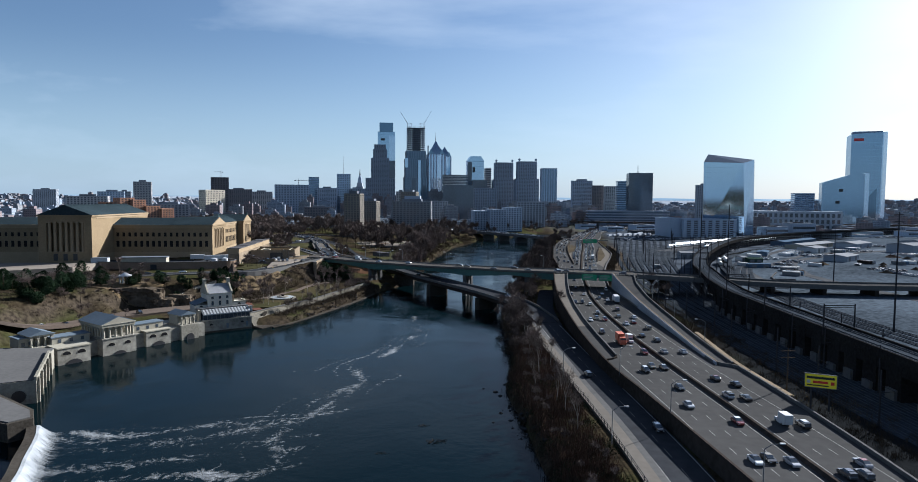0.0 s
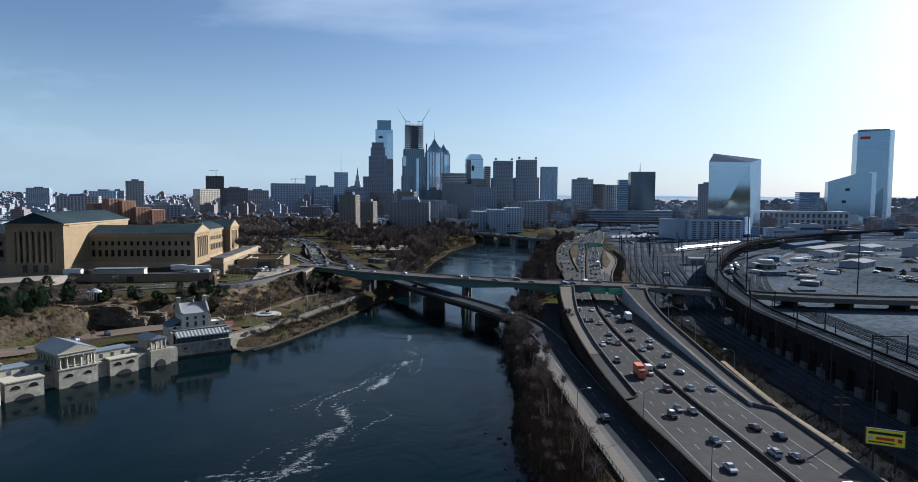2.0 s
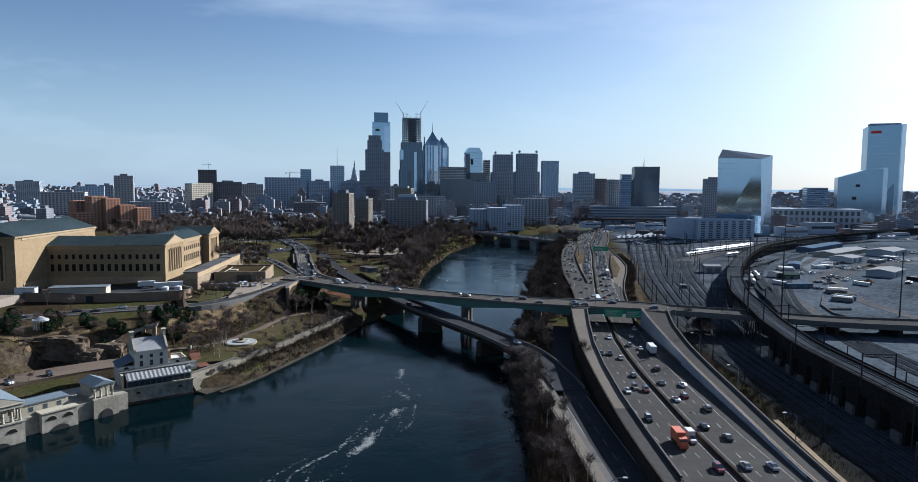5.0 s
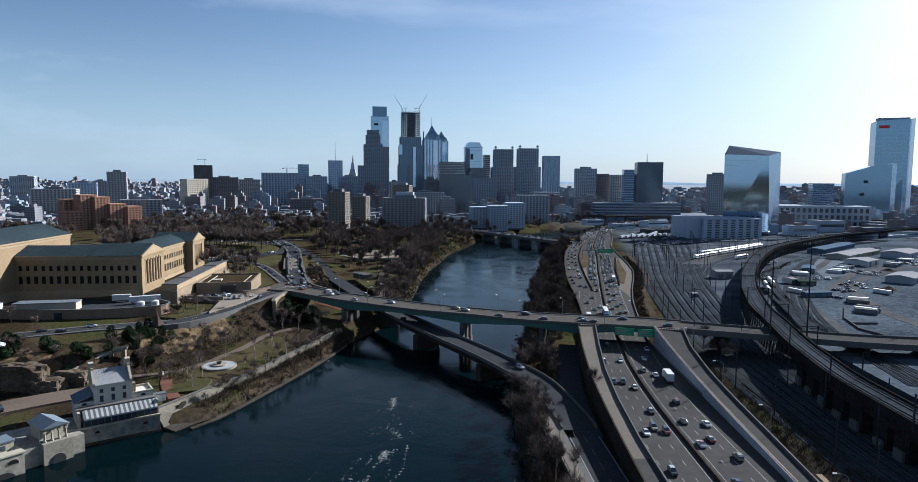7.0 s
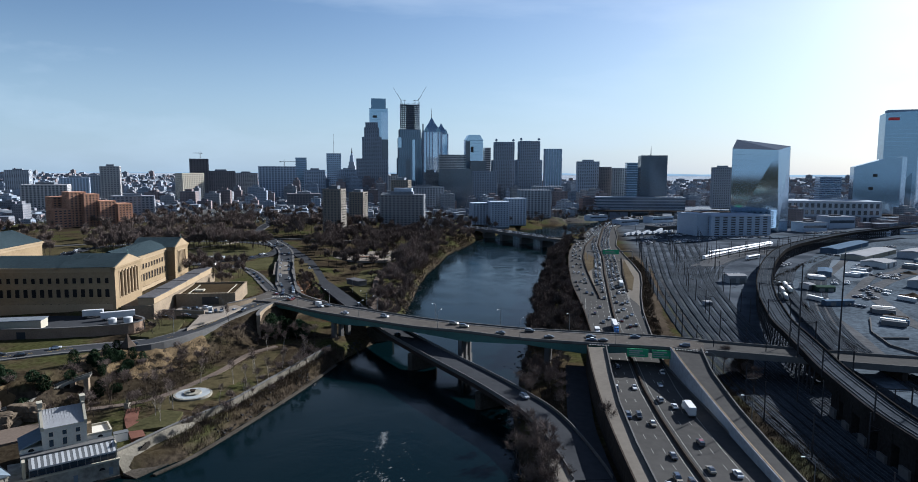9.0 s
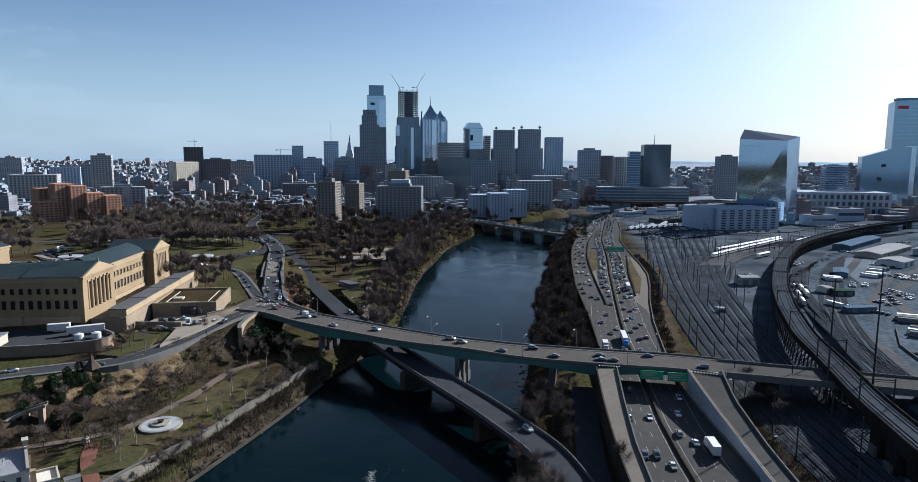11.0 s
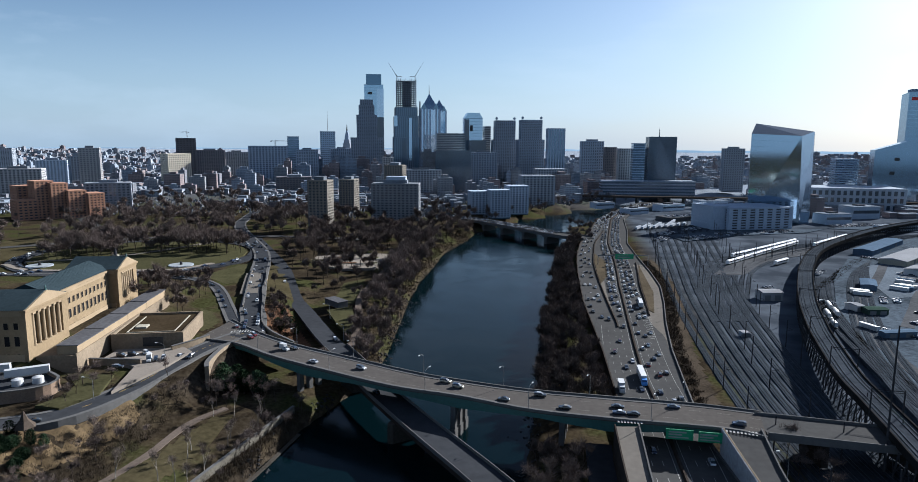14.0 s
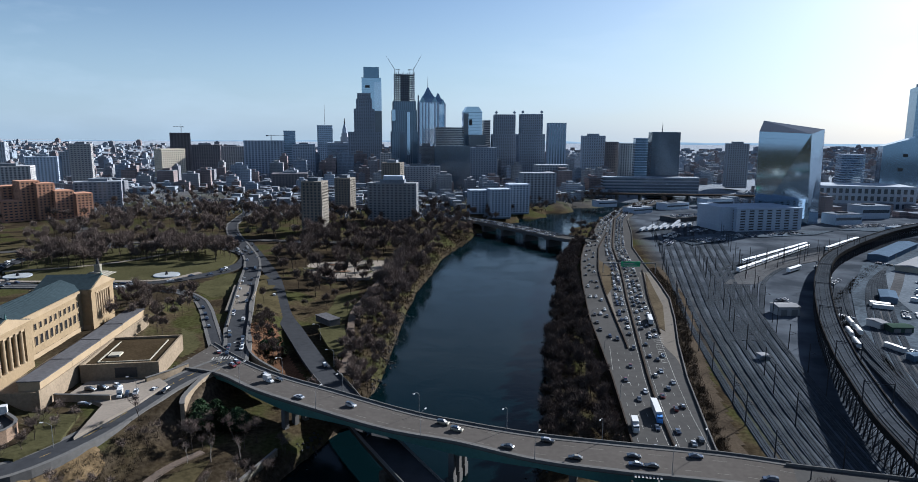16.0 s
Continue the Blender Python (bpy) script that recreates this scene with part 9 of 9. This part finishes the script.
    brush("bank_brush", "tangled bare brown brush along the east bank", spread(2600, lambda y: (bank_right(y) + 0.5, min(edge_left(y) - 7, bank_right(y) + (11 if y < 300 else 60))), (100, 900)), 2.2)
    brush("bank_brush", "tangled bare brown brush along the west bank", spread(2200, lambda y: (bank_left(y) - 20, bank_left(y) - 0.5), (440, 1000)) + spread(700, lambda y: (bank_left(y) - 11, bank_left(y) - 1), (318, 440)), 2.0)
    brush("trackside_brush", "reddish-brown brush between highway and tracks", spread(1500, lambda y: (edge_right(y) + 1, edge_right(y) + 8), (425, 760)) + spread(500, lambda y: (97, 118), (250, 390)) + spread(900, lambda y: (edge_right(y) + 2, 116), (80, 330)), 1.8)
    brush("lot_brush", "dark scrub between the lots and the viaduct", spread(700, lambda y: (float(np.interp(y, [400, 440, 486, 551, 633, 785], [186, 203, 216, 232, 256, 385])), float(np.interp(y, [400, 440, 486, 551, 633, 785], [196, 211, 224, 240, 263, 395]))), (400, 780)), 1.6)
    brush("hillside_brush", "dry brown scrub on the rocky hillside", spread(350, lambda y: (-215, -168), (250, 312)) + spread(1000, lambda y: (-160 + (y - 340) * 0.3, -112 + (y - 330) * 0.05), (340, 440)) + spread(500, lambda y: (-112 - (y - 520) * 0.3, -88 - (y - 520) * 0.3), (505, 590)), 1.3)


build_trees()


# ---------- the spread of the city ----------
def build_city():
    rng = random.Random(77)
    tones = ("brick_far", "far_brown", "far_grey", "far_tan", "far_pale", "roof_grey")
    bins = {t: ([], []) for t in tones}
    keep = [(ob.matrix_basis.translation.x, ob.matrix_basis.translation.y, 60) for ob in scene.objects if ob.parent is None and ob.get("category") in ("building", "warehouse")]

    def add(x, y, w, d, h, rot, tone):
        z = land(x, y)
        c, s = math.cos(rot), math.sin(rot)
        layers = [(tone, z - 3, z + h, 1.0), ("roof_grey", z + h + 0.01, z + h + 0.6, 0.96)]
        if h > 14:
            layers.append((tone, z + h + 0.62, z + h + 2.5 + h * 0.08, 0.45))
        for key, z0, z1, g in layers:
            vs, fs = bins[key]
            k = len(vs)
            for zz in (z0, z1):
                for a, b in ((-1, -1), (1, -1), (1, 1), (-1, 1)):
                    px, py = a * w / 2 * g, b * d / 2 * g
                    vs.append((x + c * px - s * py, y + s * px + c * py, zz))
            fs += [(k + 4, k + 5, k + 6, k + 7), (k, k + 1, k + 5, k + 4), (k + 1, k + 2, k + 6, k + 5), (k + 2, k + 3, k + 7, k + 6), (k + 3, k, k + 4, k + 7)]

    n = 0
    while n < 6400:
        y = 1000 + 2600 * rng.random() ** 1.35
        x = rng.uniform(-0.85 * y - 100, 0.85 * y + 100)
        xl, xr = bank_left(y), bank_right(y)
        if xl - 40 < x < xr + 40 and y < 2200:
            continue
        if x > xr and y < 1420 and x < 900 and not (x > 480 and y > 1120):
            continue
        if -640 < x < 20 and y < 1420 - 0.1 * abs(x):
            continue
        if abs(x - float(np.interp(y, [1000, 1180, 1400, 1600, 1800], [-270, -298, -321, -335, -340]))) < 26 and y < 1800:
            continue
        if 0 < x < 330 and y < 1330:
            continue
        if any((x - a) ** 2 + (y + 15 - b) ** 2 < r * r for a, b, r in keep) and rng.random() < 0.8:
            continue
        core = math.exp(-((x + 60) / 620) ** 2 - ((y - 2150) / 600) ** 2)
        h = rng.uniform(6, 13)
        if rng.random() < 0.06 + 0.34 * core:
            h = rng.uniform(15, 28 + 52 * core)
        w, d = rng.uniform(7, 20), rng.uniform(7, 20)
        add(x, y, w * (1 + h / 50), d * (1 + h / 50), h, radians(10 + rng.choice((0, 90)) + rng.uniform(-2, 2)), rng.choices(tones[:5], (0.3, 0.2, 0.22, 0.16, 0.12))[0])
        n += 1
    for x0, x1, y0, y1, m in ((-1300, -600, 640, 1000, 260), (-1300, -640, 1000, 1300, 220)):
        for _ in range(m):
            x, y = rng.uniform(x0, x1), rng.uniform(y0, y1)
            add(x, y, rng.uniform(9, 22), rng.uniform(9, 22), rng.uniform(7, 13), radians(22 + rng.choice((0, 90))), rng.choice(tones[:5]))
    done = 0
    while done < 210:
        x, y = rng.uniform(-360, 15), rng.uniform(1170, 1440)
        if all((x - a) ** 2 + (y - b) ** 2 > 32 * 32 for a, b, r in keep) and x < bank_left(y) - 30:
            add(x, y, rng.uniform(8, 20), rng.uniform(8, 16), rng.uniform(5, 11), radians(rng.choice((5, 95))), rng.choice(tones[:5]))
        done += 1
    names = {"brick_far": "far rows of red brick houses in haze-blued tones", "far_brown": "far rows of brown brick houses in haze-blued tones", "far_grey": "far grey city buildings tinted with haze", "far_tan": "far tan city buildings tinted with haze", "far_pale": "far pale city buildings tinted with haze", "roof_grey": "flat grey roofs of the far city"}
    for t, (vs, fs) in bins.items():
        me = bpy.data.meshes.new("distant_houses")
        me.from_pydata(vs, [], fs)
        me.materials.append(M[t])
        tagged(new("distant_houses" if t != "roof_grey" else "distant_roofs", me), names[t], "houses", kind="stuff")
    # far woods between the houses
    vs, fs = [], []
    for _ in range(9000):
        y = 1050 + 2500 * rng.random() ** 1.3
        x = rng.uniform(-0.85 * y, 0.85 * y)
        xl, xr = bank_left(y), bank_right(y)
        if xl - 8 < x < xr + 15 or (x > xr and y < 1300 and x < 800):
            continue
        z, r, h = land(x, y), rng.uniform(2, 5), rng.uniform(6, 11)
        for _ in range(5):
            a = rng.uniform(0, 6.283)
            k = len(vs)
            cx, cy = x + r * math.cos(a), y + r * math.sin(a)
            vs += [(x + rng.uniform(-1, 1), y, z), (cx, cy, z + h * rng.uniform(0.5, 0.8)), (x + rng.uniform(-2, 2), y + rng.uniform(-2, 2), z + h), (cx + 1, cy - 1, z + h * 0.35)]
            fs += [(k, k + 3, k + 1), (k + 3, k + 2, k + 1)]
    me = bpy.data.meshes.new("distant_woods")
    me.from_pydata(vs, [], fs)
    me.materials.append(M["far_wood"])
    tagged(new("distant_woods", me), "far leafless trees among the houses, greyed blue with haze", "woods", kind="stuff")


build_city()


def build_backdrop():
    """A glowing strip in haze blue for the plain's rim, far behind the last houses."""
    m = bpy.data.materials.new("far_distance")
    m.use_nodes = True
    n, l = m.node_tree.nodes, m.node_tree.links
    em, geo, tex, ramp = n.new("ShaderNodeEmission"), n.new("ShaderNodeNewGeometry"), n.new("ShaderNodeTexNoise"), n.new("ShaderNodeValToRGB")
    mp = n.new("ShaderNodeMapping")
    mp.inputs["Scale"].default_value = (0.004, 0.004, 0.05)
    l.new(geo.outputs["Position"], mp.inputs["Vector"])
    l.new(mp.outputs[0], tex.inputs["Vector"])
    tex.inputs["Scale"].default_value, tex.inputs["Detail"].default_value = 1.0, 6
    # haze tones, given off as emission
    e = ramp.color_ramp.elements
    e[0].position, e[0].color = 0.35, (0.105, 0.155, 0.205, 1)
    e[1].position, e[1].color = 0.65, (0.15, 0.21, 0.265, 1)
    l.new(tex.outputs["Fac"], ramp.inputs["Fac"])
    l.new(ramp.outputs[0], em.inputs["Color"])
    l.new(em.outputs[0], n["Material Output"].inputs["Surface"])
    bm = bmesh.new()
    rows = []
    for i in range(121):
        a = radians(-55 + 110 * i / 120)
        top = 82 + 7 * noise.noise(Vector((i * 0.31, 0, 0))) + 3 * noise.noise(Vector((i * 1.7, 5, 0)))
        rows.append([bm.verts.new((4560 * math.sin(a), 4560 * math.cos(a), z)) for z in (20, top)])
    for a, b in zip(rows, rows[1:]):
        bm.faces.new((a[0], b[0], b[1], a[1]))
    tagged(part("backdrop", bm, m), "glowing strip in haze blue for the far land on the horizon", "backdrop", kind="structure")


build_backdrop()


# ---------- dam, white water and snags ----------
def build_dam():
    M["white_water"] = mat("white_water", (0.22, 0.235, 0.25), 0.7, var=0.35, scale=0.5, bump=0.8)
    t = thing("dam", "low stone dam with white water pouring over it", "dam", kind="structure")
    line = curve([(-114, 158, 0), (-109, 149.5, 0), (-103, 136.5, 0), (-97, 123.6, 0), (-88, 96, 0), (-60, 50, 0), (-20, -10, 0), (30, -70, 0)], 4)
    bm = bmesh.new()
    sweep(bm, line, [(-0.5, 2.9), (2, 2.9), (2, -3), (-0.5, -3)])
    part("crest", bm, "old_stone", t)
    # the falling sheet: white at the lip, torn into streaks towards the toe
    bm = bmesh.new()
    lay = bm.verts.layers.float.new("toe")
    rows = []
    fine = curve([(-114, 158, 0), (-109, 149.5, 0), (-103, 136.5, 0), (-97, 123.6, 0), (-88, 96, 0), (-60, 50, 0), (-20, -10, 0), (30, -70, 0)], 1.2)
    wob = [1 + 0.25 * noise.noise(Vector((i * 0.35, 0, 0))) for i in range(len(fine))]
    for q, r, k in zip(fine, sides(fine), wob):
        row = []
        for o, z, f in ((-0.3, 3.02, 0.0), (-1.0, 2.85, 0.1), (-2.0, 1.9, 0.3), (-3.2, 0.8, 0.5), (-4.6, 0.2, 0.75), (-7.0, 0.08, 1.0)):
            v = bm.verts.new(q + r * o * (k if f else 1) + Vector((0, 0, z)))
            v[lay] = f
            row.append(v)
        rows.append(row)
    for a, b in zip(rows, rows[1:]):
        for k in range(5):
            bm.faces.new((a[k], a[k + 1], b[k + 1], b[k]))
    m = M["white_water"]
    n, l = m.node_tree.nodes, m.node_tree.links
    geo, at, tex, mp = n.new("ShaderNodeNewGeometry"), n.new("ShaderNodeAttribute"), n.new("ShaderNodeTexNoise"), n.new("ShaderNodeMapping")
    at.attribute_name = "toe"
    mp.inputs["Rotation"].default_value, mp.inputs["Scale"].default_value = (0, 0, radians(-25)), (0.25, 2.2, 0.3)
    l.new(geo.outputs["Position"], mp.inputs["Vector"])
    l.new(mp.outputs[0], tex.inputs["Vector"])
    tex.inputs["Scale"].default_value, tex.inputs["Detail"].default_value = 1.0, 5
    sub, rng_ = n.new("ShaderNodeMath"), n.new("ShaderNodeMapRange")
    sub.operation = "SUBTRACT"
    l.new(tex.outputs["Fac"], sub.inputs[0])
    l.new(at.outputs["Fac"], sub.inputs[1])
    rng_.inputs["From Min"].default_value, rng_.inputs["From Max"].default_value = -0.35, 0.3
    l.new(sub.outputs[0], rng_.inputs["Value"])
    l.new(rng_.outputs[0], n["Principled BSDF"].inputs["Alpha"])
    part("falling_water", bm, "white_water", t)


def build_foam():
    """Streaks of foam drawn out on the river by the current."""
    m = bpy.data.materials.new("foam")
    m.use_nodes = True
    n, l = m.node_tree.nodes, m.node_tree.links
    p = n["Principled BSDF"]
    p.inputs["Base Color"].default_value = (0.72, 0.75, 0.77, 1)
    p.inputs["Roughness"].default_value = 0.7
    geo, tex = n.new("ShaderNodeNewGeometry"), n.new("ShaderNodeTexNoise")
    warp = n.new("ShaderNodeTexNoise")
    warp.inputs["Scale"].default_value = 0.12
    l.new(geo.outputs["Position"], warp.inputs["Vector"])
    vm = n.new("ShaderNodeVectorMath")
    vm.operation = "MULTIPLY_ADD"
    vm.inputs[1].default_value = (14, 14, 0)
    l.new(warp.outputs["Color"], vm.inputs[0])
    l.new(geo.outputs["Position"], vm.inputs[2])
    l.new(vm.outputs[0], tex.inputs["Vector"])
    tex.inputs["Scale"].default_value, tex.inputs["Detail"].default_value, tex.inputs["Roughness"].default_value = 0.55, 9, 0.68
    at = n.new("ShaderNodeAttribute")
    at.attribute_name = "foaminess"
    add = n.new("ShaderNodeMath")
    add.operation = "ADD"
    l.new(tex.outputs["Fac"], add.inputs[0])
    l.new(at.outputs["Fac"], add.inputs[1])
    mr = n.new("ShaderNodeMapRange")
    mr.inputs["From Min"].default_value, mr.inputs["From Max"].default_value = 0.76, 1.42
    l.new(add.outputs[0], mr.inputs["Value"])
    mr.inputs["To Max"].default_value = 0.62
    l.new(mr.outputs[0], p.inputs["Alpha"])
    streaks = [
        ([(-104, 162), (-88, 160), (-68, 169), (-46, 174), (-42, 184), (-36, 204), (-31, 214), (-40, 228), (-36, 246), (-29, 259), (-24, 286)], 4.5, 0.50),
        ([(-46, 148), (-50, 156), (-46, 172), (-40, 190), (-36, 206)], 4.0, 0.52),
        ([(-100, 150), (-84, 152), (-66, 160), (-50, 170)], 6.0, 0.40),
        ([(-82, 130), (-64, 134), (-46, 136), (-44, 150)], 6.0, 0.48),
        ([(-98, 135), (-80, 140), (-60, 146)], 7.0, 0.38),
        ([(-40, 228), (-52, 230), (-60, 226)], 3.0, 0.36),
        ([(-18, 300), (-26, 318), (-22, 340)], 3.5, 0.46),
        ([(-30, 300), (-22, 314), (-24, 330)], 3.0, 0.4),
    ]
    fr = random.Random(5)
    marks = []
    for pts, w, d in streaks:
        runs = [(pts, w * 0.62, d, 0.0, 0.0)]
        for _ in range(9):
            o = fr.gauss(0, w * 1.5)
            runs.append((pts, w * 0.22, d * fr.uniform(0.75, 1.0), o, o * 0.7))
        for line, ww, dd, ox, oy in runs:
            ph = fr.uniform(0, 20)
            for q in curve([(x + ox, y + oy, 0) for x, y in line], 2.0):
                wave = noise.noise(Vector((q.x * 0.05 + ph, q.y * 0.05, ph))) * 5
                marks.append((q.x + wave, q.y + wave * 0.6, ww, dd * (0.62 + 0.6 * noise.noise(Vector((q.x * 0.06, q.y * 0.06, ph + 3))))))
    mk = np.array(marks)
    gx, gy = np.meshgrid(np.arange(-112, -4, 1.0), np.arange(122, 350, 1.0))
    val = np.zeros(gx.shape)
    for x, y, w, d in mk:
        near = (abs(gx - x) < w * 3) & (abs(gy - y) < w * 3)
        val[near] = np.maximum(val[near], d * np.exp(-((gx[near] - x) ** 2 + (gy[near] - y) ** 2) / (w * w) * 0.9))
    bm = bmesh.new()
    lay = bm.verts.layers.float.new("foaminess")
    got = {}

    def corner(i, j):
        if (i, j) not in got:
            got[i, j] = bm.verts.new((gx[i, j], gy[i, j], 0.04))
            got[i, j][lay] = float(val[i, j])
        return got[i, j]
    for i in range(gx.shape[0] - 1):
        for j in range(gx.shape[1] - 1):
            if val[i : i + 2, j : j + 2].max() > 0.04:
                bm.faces.new((corner(i, j), corner(i, j + 1), corner(i + 1, j + 1), corner(i + 1, j)))
    tagged(part("foam", bm, m), "white foam streaks drifting on the dark river", "foam", kind="stuff")
    rng = random.Random(3)
    for x, y, s in ((-7, 156, 1.0), (-11, 168, 0.6), (-20, 148, 0.5)):
        bm = bmesh.new()
        for _ in range(40):
            a = rng.uniform(0, 6.28)
            r = rng.uniform(0, 3) * s
            b = Vector((r * math.cos(a), r * math.sin(a) * 0.5, -0.2))
            rod(bm, b, b + Vector((rng.gauss(0, 0.9), rng.gauss(0, 0.5), rng.uniform(0.2, 0.9))) * s, 0.09, 0.03, 4)
        t = tagged(part("driftwood", bm, "bark"), "tangle of drifted branches caught in the river", "driftwood", "driftwood heaps")
        t.matrix_basis = pose(x, y, 0)



def build_rocks():
    """Broken crags on the hillside and boulders along the water."""
    rng = random.Random(41)
    for x, y, z, w, d, h in ((-209, 322, 11, 16, 9, 12), (-197, 331, 12, 12, 8, 12), (-221, 318, 9, 12, 8, 9), (-180, 326, 10, 28, 8, 13), (-167, 328, 10, 18, 7, 12), (-158, 326, 7, 14, 6, 8), (-236, 322, 9, 14, 8, 9), (-150, 334, 8, 10, 6, 8), (-216, 300, 7, 14, 8, 6), (-201, 301, 8, 16, 8, 9), (-188, 311, 8, 14, 8, 10), (-206, 287, 7, 12, 7, 7)):
        bm = bmesh.new()
        bmesh.ops.create_icosphere(bm, subdivisions=4, radius=1.0)
        off = Vector((x, y, 0))
        for v in bm.verts:
            c = v.co.copy()
            c = Vector([max(-0.72, min(0.72, k)) / 0.72 for k in c])
            p = Vector((c.x * w / 2, c.y * d / 2, c.z * h / 2))
            q = (p + off)
            lump = noise.noise(q * 0.16) * 2.6 + noise.noise(Vector((q.x, q.y, q.z * 3)) * 0.45) * 1.2 + noise.noise(q * 1.3) * 0.4
            ledge = round(p.z / 2.2 + noise.noise(q * 0.1)) * 2.2
            p.z += (ledge - p.z) * 0.55
            out = Vector((p.x / (w / 2), p.y / (d / 2), 0.25))
            v.co = p + out.normalized() * lump
        t = tagged(part("rock_outcrop", bm, "rock"), "weathered brown rock crag on the grassy hillside", "rock", "rock outcrops")
        t.matrix_basis = pose(x, y, z, 0, 0, rng.uniform(-20, 20))
    vs, fs = [], []
    ico = bmesh.new()
    bmesh.ops.create_icosphere(ico, subdivisions=1, radius=1.0)
    base = [v.co.copy() for v in ico.verts]
    tri = [tuple(v.index for v in f.verts) for f in ico.faces]
    ico.free()
    for k in range(2600):
        y = rng.uniform(150, 640) if k % 2 else rng.uniform(300, 640)
        x = bank_right(y) + rng.gauss(1.5, 2.6) if k % 2 else bank_left(y) + rng.gauss(-1.5, 2.4)
        if noise.noise(Vector((x * 0.06, y * 0.06, 3))) < -0.05:
            continue
        s = 0.16 + 0.75 * rng.random() ** 2.2
        n0 = len(vs)
        z = max(-0.1, land(x, y))
        for c in base:
            vs.append((x + c.x * s * rng.uniform(0.7, 1.3), y + c.y * s * rng.uniform(0.7, 1.3), z + c.z * s * 0.7))
        fs += [tuple(i + n0 for i in f) for f in tri]
    me = bpy.data.meshes.new("shore_stones")
    me.from_pydata(vs, [], fs)
    me.materials.append(M["shore_rock"])
    tagged(new("shore_stones", me), "rough dark stones along the water's edge", "stones", kind="stuff")


build_dam()
build_rocks()
build_foam()
